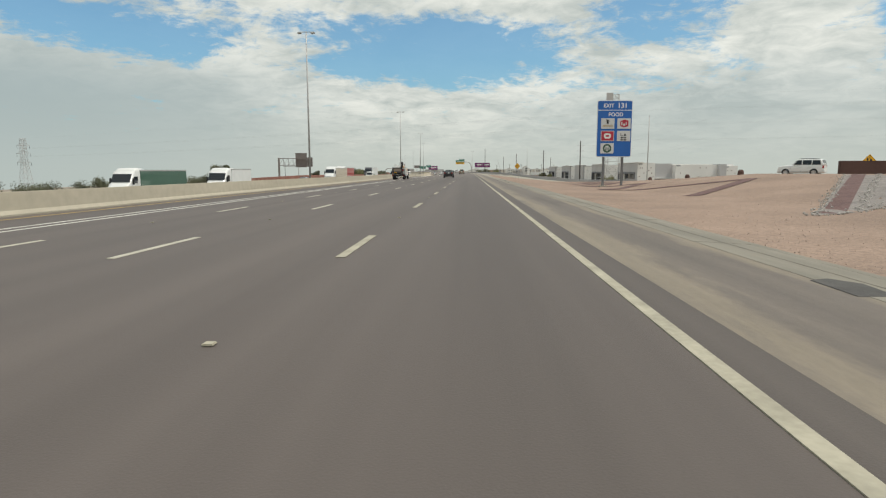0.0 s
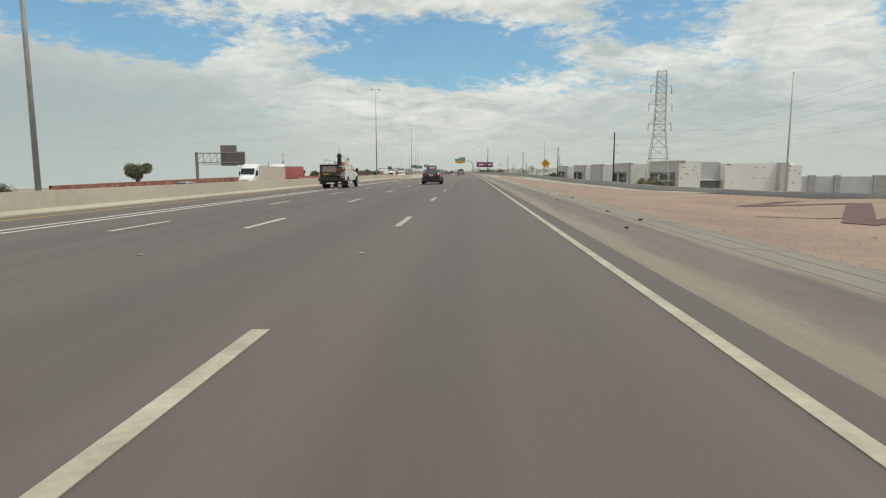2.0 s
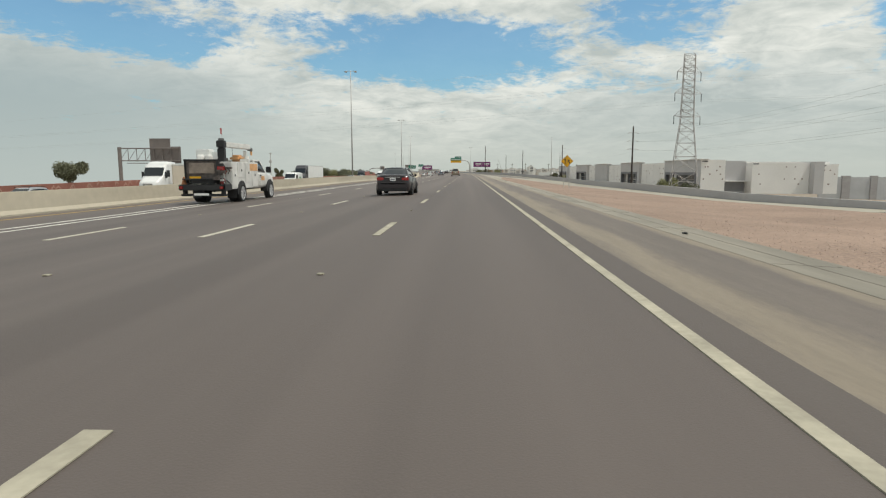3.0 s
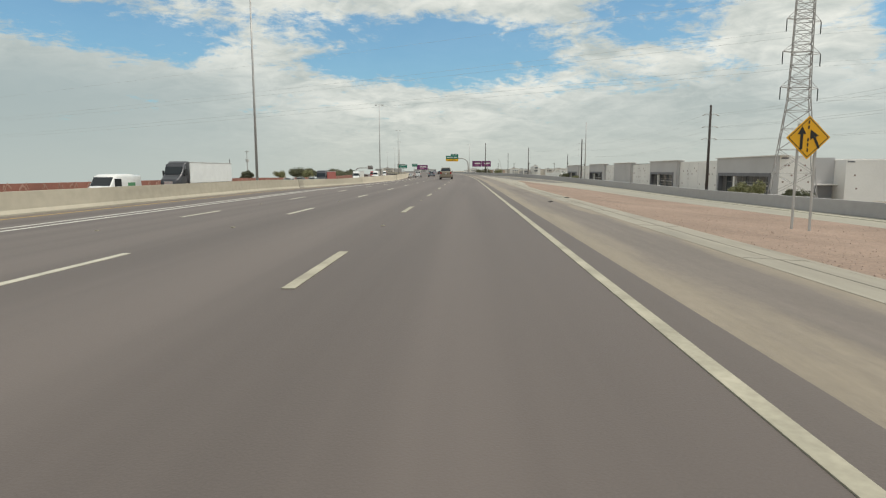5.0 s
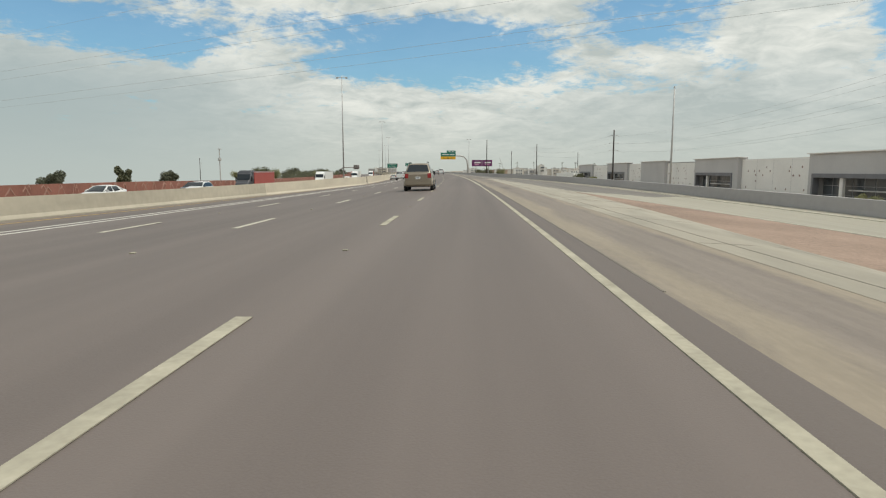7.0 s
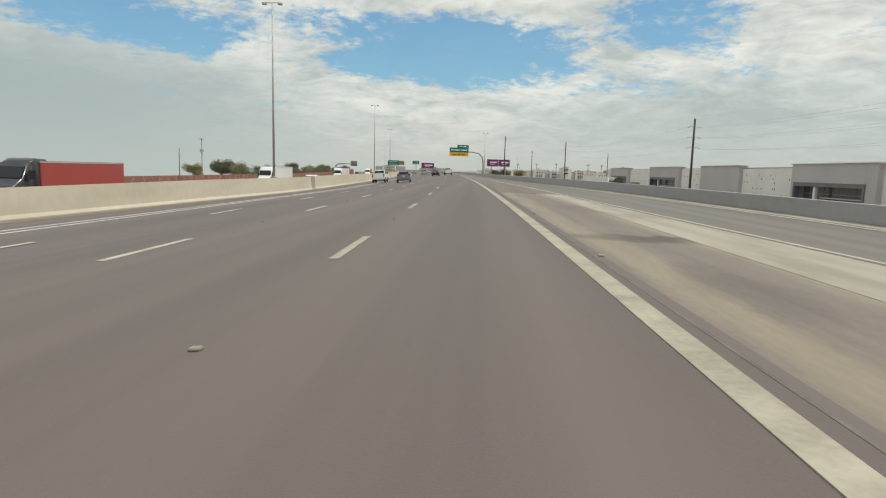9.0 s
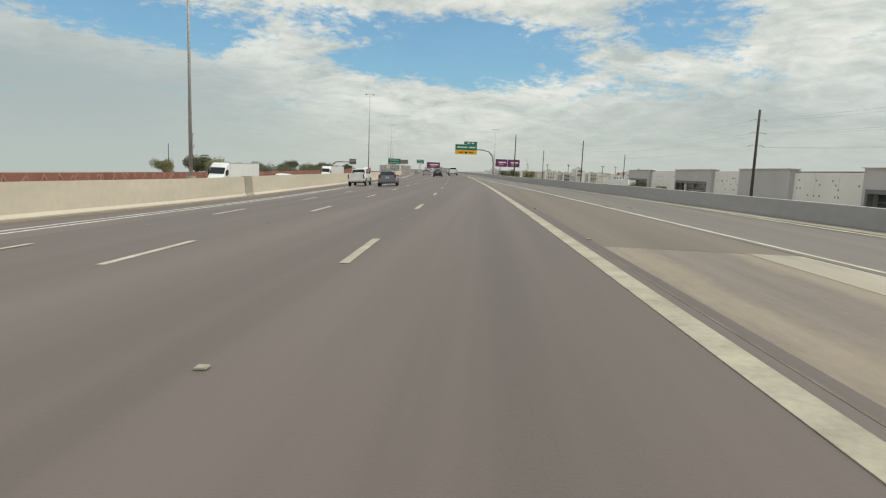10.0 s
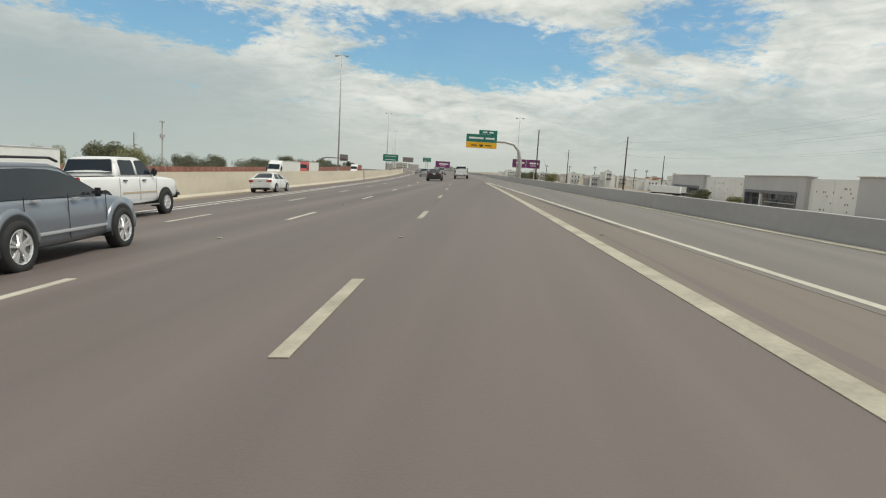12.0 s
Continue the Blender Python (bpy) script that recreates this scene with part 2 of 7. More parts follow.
    hsv = n.new("ShaderNodeHueSaturation")
    l.new(value, hsv.inputs["Value"])
    l.new(mix.outputs["Result"], hsv.inputs["Color"])
    l.new(hsv.outputs[0], b.inputs["Base Color"])
    return m


def glass(name, tint=(0.02, 0.025, 0.03)):
    m = bpy.data.materials.new(name)
    m.use_nodes = True
    b = m.node_tree.nodes["Principled BSDF"]
    b.inputs["Base Color"].default_value = (*tint, 1)
    b.inputs["Roughness"].default_value, b.inputs["Specular IOR Level"].default_value = 0.08, 0.38
    return m


M_ASPHALT = road_stained("asphalt", (0.119, 0.0975, 0.087), (0.153, 0.126, 0.112), 1.3, long_way=(0.80, 1.07))
M_ASPHALT_DARK = road_stained("asphalt_edge", (0.115, 0.095, 0.084), (0.144, 0.119, 0.105), 0.7, long_way=(0.80, 1.08))
M_SHOULDER = dust_bands(road_stained("dusty_shoulder", (0.158, 0.131, 0.112), (0.182, 0.152, 0.126), 0.55, long_way=(0.87, 1.0)), (0.226, 0.188, 0.141), ((2.5, 0.75), (4.6, 0.55)), ((3.6, 256.0, 2.2, 0.9, 0.42), (4.8, 256.3, 2.0, 0.6, 0.3), (3.2, 251.0, 0.8, 2.2, 0.25), (3.4, 235.0, 0.7, 4.0, 0.3), (4.4, 266.0, 1.0, 3.0, 0.22), (3.6, 178.0, 0.6, 7.0, 0.2), (4.0, 62.0, 0.7, 3.0, 0.25), (3.7, 28.0, 0.6, 5.0, 0.2)))
M_RAMP = road_stained("ramp_asphalt", (0.139, 0.114, 0.091), (0.168, 0.139, 0.111), 1.0, long_way=(0.95, 1.1))
M_GUTTER = road_stained("gutter_concrete", (0.224, 0.201, 0.160), (0.266, 0.240, 0.193), 0.5, patch=(0.185, 0.168, 0.134), long_way=(0.97, 1.5))
M_RAMP_GREY = road_stained("ramp_lane_asphalt", (0.137, 0.121, 0.106), (0.164, 0.146, 0.128), 1.0, long_way=(0.95, 1.1))
M_RAMP_CONCRETE = road_stained("ramp_concrete", (0.310, 0.285, 0.228), (0.355, 0.328, 0.262), 0.7)
M_JOINT = material("joint_tar", (0.16, 0.142, 0.118), 0.9, vary=0.3, scale=0.5)
M_CONCRETE = material("barrier_concrete", (0.45, 0.405, 0.32), 0.9, vary=0.2, scale=4.0, fine_scale=2.2, bump=0.2, stretch=(1, 0.3, 2.5))
M_CONCRETE_NEW = material("pale_barrier_concrete", (0.56, 0.50, 0.395), 0.9, vary=0.15, scale=4.0, fine_scale=2.0, bump=0.2, stretch=(1, 0.3, 2.0))
M_CONCRETE_OLD = material("dark_barrier_concrete", (0.34, 0.305, 0.245), 0.9, vary=0.2, scale=1.5, fine_scale=3.0, bump=0.2)
M_CONCRETE_GREY = material("wall_concrete", (0.36, 0.344, 0.343), 0.9, vary=0.14, scale=4.0, fine_scale=2.2, bump=0.2, stretch=(1, 0.2, 2.5))


def gravel(name, color, vary, scale, grain=26.0, spread=0.24):
    """Crushed stone: single grains and coarser clusters, each of its own tone, with relief."""
    m = material(name, color, 0.95, vary=vary, scale=scale, fine_scale=7.0)
    n, l = m.node_tree.nodes, m.node_tree.links
    b = n["Principled BSDF"]
    out = b.inputs["Base Color"].links[0].from_socket
    geo = n.new("ShaderNodeNewGeometry")
    height = None
    for q, amount in ((grain, spread), (grain * 0.31, spread * 0.42)):
        v = n.new("ShaderNodeTexVoronoi")
        v.inputs["Scale"].default_value = q
        l.new(geo.outputs["Position"], v.inputs["Vector"])
        mr = n.new("ShaderNodeMapRange")
        mr.inputs["To Min"].default_value, mr.inputs["To Max"].default_value = 1 - amount, 1 + amount
        l.new(v.outputs["Color"], mr.inputs["Value"])
        hsv = n.new("ShaderNodeHueSaturation")
        l.new(mr.outputs[0], hsv.inputs["Value"])
        l.new(out, hsv.inputs["Color"])
        out = hsv.outputs[0]
        height = height or v.outputs["Distance"]
    l.new(out, b.inputs["Base Color"])
    bp = n.new("ShaderNodeBump")
    bp.inputs["Strength"].default_value, bp.inputs["Distance"].default_value = 0.6, 0.015
    bp.invert = True
    l.new(height, bp.inputs["Height"])
    l.new(bp.outputs[0], b.inputs["Normal"])
    return m


M_GRAVEL = gravel("pink_gravel", (0.285, 0.202, 0.154), 0.24, 5.0)
M_GRAVEL_DARK = gravel("dark_gravel", (0.135, 0.078, 0.072), 0.25, 1.0)
M_GRAVEL_GREY = gravel("grey_gravel", (0.23, 0.205, 0.19), 0.25, 1.0)
M_STONE = material("border_stone", (0.40, 0.37, 0.34), 0.9, vary=0.3, scale=0.5, fine_scale=12, island=0.25)
M_DIRT = material("desert_ground", (0.26, 0.215, 0.165), 0.95, vary=0.3, scale=25.0, fine_scale=0.5, bump=0.3)
M_PAINT = material("white_line_paint", (0.37, 0.34, 0.262), 0.8, vary=0.3, scale=0.6, fine_scale=16, bump=0.1)
M_PAINT_BRIGHT = material("fresh_line_paint", (0.47, 0.44, 0.36), 0.75, vary=0.22, scale=0.6, fine_scale=16, bump=0.1)
M_PAINT_CARPOOL = material("carpool_line_paint", (0.62, 0.60, 0.54), 0.75, vary=0.2, scale=0.6, fine_scale=16, bump=0.1)
M_PAINT_YELLOW = material("yellow_line_paint", (0.38, 0.265, 0.11), 0.7, vary=0.3, scale=0.8, fine_scale=14)
M_CABLE = material("cable_aluminium", (0.42, 0.44, 0.44), 0.6, vary=0.1)
M_STEEL = material("galvanised_steel", (0.47, 0.46, 0.445), 0.55, 0.25, vary=0.15, scale=0.6)
M_STEEL_TOWER = material("weathered_tower_steel", (0.44, 0.42, 0.41), 0.65, 0.3, vary=0.25, scale=3)
M_WOOD = material("pole_wood", (0.062, 0.052, 0.047), 0.9, vary=0.3, scale=0.4, stretch=(1, 1, 0.1))
M_BLUE = material("sign_blue", (0.012, 0.115, 0.42), 0.45, vary=0.1, scale=2)
M_GREEN = material("sign_green", (0.01, 0.17, 0.12), 0.45, vary=0.1, scale=2)
M_YELLOW = material("sign_yellow", (0.80, 0.42, 0.01), 0.45, vary=0.1, scale=2)
M_WHITE = material("sign_white", (0.78, 0.78, 0.76), 0.5, vary=0.08, scale=1)
M_PLATE = material("logo_board_white", (0.60, 0.61, 0.60), 0.5, vary=0.08, scale=1)
M_TAN_TEXT = material("logo_tan_text", (0.40, 0.30, 0.16), 0.5, vary=0.15)
M_POST = material("dark_galvanised_post", (0.20, 0.20, 0.20), 0.6, 0.3, vary=0.2, scale=0.4)
M_RED = material("logo_red", (0.42, 0.025, 0.05), 0.5, vary=0.1)
M_BLACK = material("sign_black", (0.015, 0.015, 0.015), 0.5, vary=0.1)
M_LOGO_GREEN = material("logo_green", (0.05, 0.10, 0.07), 0.5, vary=0.1)
M_SIGN_BACK = material("sign_back", (0.235, 0.205, 0.19), 0.6, 0.4, vary=0.2, scale=1.5)
M_PURPLE = material("billboard_purple", (0.16, 0.03, 0.13), 0.6, vary=0.2, scale=2)
M_PINK = material("billboard_pink", (0.62, 0.30, 0.45), 0.6, vary=0.2, scale=2)
M_PANEL = material("tilt_up_white", (0.80, 0.78, 0.75), 0.85, vary=0.07, scale=9.0, fine_scale=2.0)
M_PANEL_GREY = material("tilt_up_grey", (0.50, 0.487, 0.485), 0.85, vary=0.08, scale=9.0, fine_scale=2.0)
M_PANEL_DARK = material("storefront_dark", (0.24, 0.24, 0.25), 0.5, vary=0.15, scale=3)
M_RED_WALL = material("red_block", (0.27, 0.115, 0.085), 0.9, vary=0.25, scale=4, fine_scale=4)
M_PINK_WALL = material("pale_block", (0.37, 0.215, 0.165), 0.9, vary=0.2, scale=3, fine_scale=4)
M_BROWN_WALL = material("brown_block", (0.10, 0.055, 0.045), 0.9, vary=0.2, scale=3, fine_scale=4)
M_GLASS = glass("car_glass")
M_WINDOW = glass("window_glass", (0.10, 0.11, 0.12))
M_TYRE = material("tyre_rubber", (0.022, 0.022, 0.022), 0.85, vary=0.2, scale=0.2)
M_RIM = material("alloy_rim", (0.55, 0.55, 0.56), 0.3, 0.8, vary=0.1, scale=0.3)
M_RIM_DARK = material("dark_rim", (0.16, 0.16, 0.16), 0.4, 0.6, vary=0.1, scale=0.3)
M_CHROME = material("chrome", (0.75, 0.75, 0.76), 0.15, 1.0, vary=0.05)
M_TRIM = material("black_plastic", (0.025, 0.025, 0.026), 0.65, vary=0.2, scale=0.4)
M_LAMP_RED = material("tail_lamp_red", (0.35, 0.015, 0.015), 0.2, vary=0.1, coat=0.8)
M_LAMP_CLEAR = material("lamp_clear", (0.75, 0.75, 0.74), 0.12, vary=0.05, coat=1.0)
M_ORANGE = material("orange_vinyl", (0.66, 0.36, 0.16), 0.5, vary=0.35, scale=0.3)
M_RUBBLE = material("tool_clutter", (0.12, 0.10, 0.09), 0.8, vary=0.5, scale=0.25)
M_BARK = material("bark", (0.10, 0.075, 0.055), 0.95, vary=0.3, scale=0.3)


def paint(name, color, rough=0.32, metal=0.0):
    return material(name, color, rough, metal, vary=0.06, scale=1.2, fine_scale=3.0, coat=0.5)


P_WHITE = paint("paint_white", (0.74, 0.74, 0.72))
P_BLACK = paint("paint_dark_plum", (0.022, 0.016, 0.020))
P_TAN = paint("paint_champagne", (0.30, 0.25, 0.19), 0.3, 0.4)
P_SILVER = paint("paint_silver", (0.42, 0.43, 0.45), 0.3, 0.5)
P_GREY = paint("paint_steel_grey", (0.20, 0.22, 0.25), 0.3, 0.4)
P_GREEN = paint("trailer_green", (0.06, 0.13, 0.09), 0.6)
P_TRAILER = paint("trailer_white", (0.80, 0.81, 0.79), 0.5)
P_TRUCK = material("service_white", (0.64, 0.63, 0.60), 0.45, vary=0.22, scale=0.7, fine_scale=4.0, coat=0.2)
P_RED = paint("container_red", (0.38, 0.055, 0.045), 0.6)
P_CAB_DARK = paint("cab_dark", (0.035, 0.035, 0.042), 0.35)


def foliage(name, color):
    m = material(name, color, 0.8, vary=0.35, scale=1.2, fine_scale=3.0)
    return m


M_LEAF = foliage("leaf_olive", (0.14, 0.145, 0.085))
M_LEAF_DARK = foliage("leaf_dark", (0.113, 0.119, 0.077))
M_LEAF_YELLOW = foliage("leaf_paloverde", (0.235, 0.235, 0.115))

# ---- builders ----


def mesh_of(name, bm, mats, smooth=False):
    me = bpy.data.meshes.new(name)
    bm.normal_update()
    bm.to_mesh(me)
    bm.free()
    for m in mats if isinstance(mats, (list, tuple)) else [mats]:
        me.materials.append(m)
    if smooth:
        for p in me.polygons:
            p.use_smooth = True
    return me


def part(name, bm, mat, parent=None, label="", smooth=False):
    """Links a bmesh as one mesh object, under a thing or a part."""
    ob = new(name, mesh_of(name, bm, mat, smooth))
    if parent:
        ob.parent = parent
    if label:
        ob["label"] = label
    return ob


def thing(name, m, label, category, group=""):
    ob = new(name)
    ob.empty_display_size = 0.3
    ob.matrix_world = m
    return tagged(ob, label, category, group)


def box(x0, x1, y0, y1, z0, z1, bm=None, bevel=0.0):
    own = bm is None or bevel > 0
    b = bmesh.new() if own else bm
    v = [b.verts.new(p) for p in ((x0, y0, z0), (x1, y0, z0), (x1, y1, z0), (x0, y1, z0), (x0, y0, z1), (x1, y0, z1), (x1, y1, z1), (x0, y1, z1))]
    for q in ((3, 2, 1, 0), (4, 5, 6, 7), (0, 1, 5, 4), (1, 2, 6, 5), (2, 3, 7, 6), (3, 0, 4, 7)):
        b.faces.new([v[i] for i in q])
    if bevel > 0:
        bmesh.ops.bevel(b, geom=b.edges[:], offset=bevel, segments=2, affect="EDGES")
        if bm is not None:
            tmp = bpy.data.meshes.new("tmp")
            b.to_mesh(tmp)
            b.free()
            bm.from_mesh(tmp)
            bpy.data.meshes.remove(tmp)
            return bm
    return b


def tube(points, radii, bm=None, seg=10, cap=True):
    """A round bar through points, with a radius at each."""
    bm = bm or bmesh.new()
    rings = []
    pts = [Vector(p) for p in points]
    if isinstance(radii, (int, float)):
        radii = [radii] * len(pts)
    for i, p in enumerate(pts):
        way = (pts[min(i + 1, len(pts) - 1)] - pts[max(i - 1, 0)]).normalized()
        side = way.cross(Vector((0, 0, 1)) if abs(way.z) < 0.9 else Vector((1, 0, 0))).normalized()
        up = side.cross(way)
        rings.append([bm.verts.new(p + (side * math.cos(a) + up * math.sin(a)) * radii[i]) for a in (2 * math.pi * k / seg for k in range(seg))])
    for a, b in zip(rings, rings[1:]):
        for k in range(seg):
            bm.faces.new((a[k], a[(k + 1) % seg], b[(k + 1) % seg], b[k]))
    if cap:
        bm.faces.new(rings[0][::-1])
        bm.faces.new(rings[-1])
    return bm


def prism(outline, axis, a, b, bm=None):
    """A flat outline of (u, v) pushed along an axis from a to b: axis x takes (y, z), y takes (x, z), z takes (x, y)."""
    bm = bm or bmesh.new()

    def place(u, v, w):
        return {"x": (w, u, v), "y": (u, w, v), "z": (u, v, w)}[axis]
    lo, hi = [bm.verts.new(place(u, v, a)) for u, v in outline], [bm.verts.new(place(u, v, b)) for u, v in outline]
    bm.faces.new(lo)
    bm.faces.new(hi[::-1])
    n = len(outline)
    for i in range(n):
        bm.faces.new((lo[(i + 1) % n], lo[i], hi[i], hi[(i + 1) % n]))
    bmesh.ops.recalc_face_normals(bm, faces=bm.faces)
    return bm


def words(text, size, mat, parent, m, name="lettering"):
    """Raised lettering in the built-in font, as a mesh."""
    cu = bpy.data.curves.new(name, "FONT")
    cu.body, cu.size, cu.align_x, cu.align_y, cu.extrude = text, size, "CENTER", "CENTER", 0.004
    cu.offset = size * 0.018
    tmp = bpy.data.objects.new("tmp_text", cu)
    scene.collection.objects.link(tmp)
    me = bpy.data.meshes.new_from_object(tmp.evaluated_get(bpy.context.evaluated_depsgraph_get()))
    bpy.data.objects.remove(tmp)
    bpy.data.curves.remove(cu)
    me.materials.clear()
    me.materials.append(mat)
    ob = new(name, me)
    ob.parent = parent
    ob.matrix_local = m
    return ob


def lerp_table(table, x):
    if x <= table[0][0]:
        return table[0][1]
    for (x0, y0), (x1, y1) in zip(table, table[1:]):
        if x <= x1:
            return y0 + (y1 - y0) * (x - x0) / (x1 - x0)
    return table[-1][1]


# ---- the cross-section of the freeway ----
LINE_1, LINE_2, LINE_3, LINE_HOV, LINE_YELLOW, MEDIAN = -1.83, -5.49, -9.15, -12.8, -16.9, -17.9
LINE_EDGE, ASPHALT_EDGE, GUTTER_IN, GUTTER_OUT = 1.75, 2.2, 4.62, 5.75
CREST_Z = [(-60, 1.15), (50, 1.05), (67, 0.45), (77, 0.12), (91, -0.25), (132, -1.12), (200, -1.15), (260, -1.0), (400, -0.75), (900, -0.75)]
MID_Z = [(0, -0.1), (30, -0.12), (58, -0.3), (100, -0.65), (150, -0.95), (240, -0.85), (400, -0.7)]
RAMP_IN = [(100, 20.0), (150, 18.4), (200, 14.5), (235, 8.6), (263, 6.7), (285, 5.5), (335, 3.3), (385, 2.0), (900, 2.0)]
RAMP_WALL = [(80, 22.5), (150, 21.3), (200, 20.0), (250, 16.8), (290, 13.8), (305, 12.3), (350, 9.6), (400, 8.2), (900, 8.2)]


def dip(s, d):
    """Height of the finished surface over the road's own plane."""
    if d < -3.5:
        return -min(0.5, lerp_table([(225, 0.038), (290, 0.030)], s) * (-d - 3.5))
    if d <= ASPHALT_EDGE:
        return 0.0
    crest_d = lerp_table([(0, 24.0), (150, 21.0), (200, 17.0), (244, 14.0), (300, 12.0), (385, 9.0)], s)
    mid_d = min(13.0, crest_d - 1.0)
    return lerp_table([(ASPHALT_EDGE, 0.0), (5.75, -0.19), (mid_d, lerp_table(MID_Z, s)), (crest_d, lerp_table(CREST_Z, s)), (32.0, lerp_table(CREST_Z, s)), (36.0, max(lerp_table(CREST_Z, s), 0.72 if s < 80 else -2.0))], d)


def on_road(s, d, h=0.0):
    return road(s, d, dip(s, d) + h)


def stations(s0, s1, step):
    n = max(1, int(round((s1 - s0) / step)))
    return [s0 + (s1 - s0) * i / n for i in range(n + 1)]


def strip(name, s0, s1, edges, mat, step=6.0, lift=0.0, thick=0.25, cols=2, label="", parent=None):
    """A pavement strip between edges(s) = (d0, d1), with thickness."""
    bm = bmesh.new()
    rows = []
    for s in stations(s0, s1, step):
        d0, d1 = edges(s)
        ds = [d0 + (d1 - d0) * i / cols for i in range(cols + 1)]
        top = [bm.verts.new(on_road(s, d, lift)) for d in ds]
        rows.append((top, bm.verts.new(on_road(s, d0, lift - thick)), bm.verts.new(on_road(s, d1, lift - thick))))
    for (a, al, ar), (b, bl, br) in zip(rows, rows[1:]):
        for i in range(cols):
            bm.faces.new((a[i], a[i + 1], b[i + 1], b[i]))
        bm.faces.new((al, a[0], b[0], bl))
        bm.faces.new((a[-1], ar, br, b[-1]))
    for top, l, r in (rows[0], rows[-1]):
        bm.faces.new((l, *top, r))
    ob = part(name, bm, mat, parent)
    if not parent:
        tagged(ob, label, name.split("_")[0], kind="structure")
    return ob


def line(name, s0, s1, centre_d, width, mat, step=6.0, label="", lift=0.009):
    return strip(name, s0, s1, lambda s: (centre_d(s) - width / 2, centre_d(s) + width / 2), mat, step, lift, 0.06, 1, label)


S0, S1 = -30.0, 900.0
road_main = strip("road_asphalt", S0, S1, lambda s: (MEDIAN, ASPHALT_EDGE if s < 279 else ASPHALT_EDGE), M_ASPHALT, cols=44, thick=2.6, label="worn grey-brown asphalt freeway lanes with faint wheel streaks")
strip("road_gore", 279, S1, lambda s: (LINE_EDGE + 0.02, max(ASPHALT_EDGE + 0.3, lerp_table(RAMP_IN, s))), M_RAMP, cols=3, lift=0.004, label="brown asphalt wedge between the freeway and the ramp")
def margin_out(s):
    """Outer edge of the bare asphalt margin, which the dust closes in on towards the gore."""
    return lerp_table([(226, ASPHALT_EDGE), (250, LINE_EDGE + 0.24)], s)


strip("road_edge", S0, 279, lambda s: (LINE_EDGE + 0.07, margin_out(s) + 0.03), M_ASPHALT_DARK, 6, 0.005, 0.05, 1, label="narrow dark asphalt margin beside the edge line")
GORE_END = 279.0
strip("shoulder_dusty", S0, GORE_END, lambda s: (margin_out(s), min(GUTTER_IN, lerp_table(RAMP_IN, s) - 0.4)), M_SHOULDER, cols=3, lift=0.001, label="dusty tan road shoulder with dark tyre stains")


def gutter_out(s):
    """Outer edge of the gutter, which widens into the gore where the ramp comes in."""
    return min(lerp_table([(192, GUTTER_OUT), (214, 7.4), (234, 8.4), (240, 12.0)], s), lerp_table(RAMP_IN, s) - 0.28)


strip("gutter_concrete", S0, GORE_END, lambda s: (min(GUTTER_IN, lerp_table(RAMP_IN, s) - 0.4), gutter_out(s)), M_GUTTER, 3, cols=4, lift=0.006, label="pale concrete gutter strip along the shoulder")
# the raised lip and the joint of the gutter
strip("gutter_joint", S0, 240, lambda s: (5.24, 5.26), M_JOINT, 3, 0.010, 0.01, 1, label="dark tar joint along the gutter")
for k in range(39):
    s = -6 + 6.1 * k
    if s < 226:
        strip("gutter_cross_joint", s, s + 0.022, lambda q: (GUTTER_IN + 0.05, gutter_out(q) - 0.01), M_JOINT, 1, 0.009, 0.01, 2, label="dark contraction joint across the concrete gutter")
strip("kerb_lip", S0, 231, lambda s: (gutter_out(s), gutter_out(s) + 0.16), M_GUTTER, 3, 0.007, 0.2, 1, label="low concrete kerb edge against the gravel")
strip("gravel_slope", S0, 238, lambda s: (gutter_out(s) + 0.1, max(gutter_out(s) + 0.15, 48.0 if s < 92 else min(24.0, lerp_table(RAMP_IN, s)))), M_GRAVEL, 2, cols=44, thick=7.4, label="pink decomposed-granite gravel slope beside the shoulder")
strip("ramp_concrete", 112, 236, lambda s: (lerp_table(RAMP_IN, s) - 0.25, lerp_table(RAMP_WALL, s) + 0.2), M_RAMP_CONCRETE, cols=12, lift=0.004, label="pale concrete of the upper on-ramp")
strip("ramp_asphalt", 236, S1, lambda s: (lerp_table(RAMP_IN, s) - 0.25, lerp_table(RAMP_WALL, s) + 0.2), M_RAMP_GREY, cols=12, lift=0.008, label="pale worn asphalt of the on-ramp joining the freeway")

strip("shoulder_median", S0, S1, lambda s: (MEDIAN, LINE_YELLOW - 0.25), M_SHOULDER, 6, 0.006, 0.05, 2, label="narrow dusty strip at the foot of the median barrier")
strip("tar_joint", 196, GORE_END, lambda s: (margin_out(s) + 0.03, margin_out(s) + 0.065), M_JOINT, 6, 0.008, 0.01, 1, label="dark tar joint between asphalt and dusty shoulder")
line("edge_line", S0, 238, lambda s: LINE_EDGE, 0.135, M_PAINT, label="solid white painted edge line")
strip("gore_line", 238, 385, lambda s: (LINE_EDGE - 0.0675 - 0.04 * min(1, (s - 238) / 8), LINE_EDGE + 0.0675 + 0.08 * min(1, (s - 238) / 8)), M_PAINT, 2, 0.009, 0.06, 1, label="wide solid white painted gore line")
line("ramp_line_in", 200, 385, lambda s: lerp_table(RAMP_IN, s), 0.16, M_PAINT_BRIGHT, lift=0.013, label="solid white left edge line of the ramp")
strip("ramp_gutter", 236, S1, lambda s: (lerp_table(RAMP_WALL, s) - 0.62, lerp_table(RAMP_WALL, s) + 0.2), M_GUTTER, 6, 0.03, 0.05, 2, label="pale dusty gutter at the foot of the ramp wall")
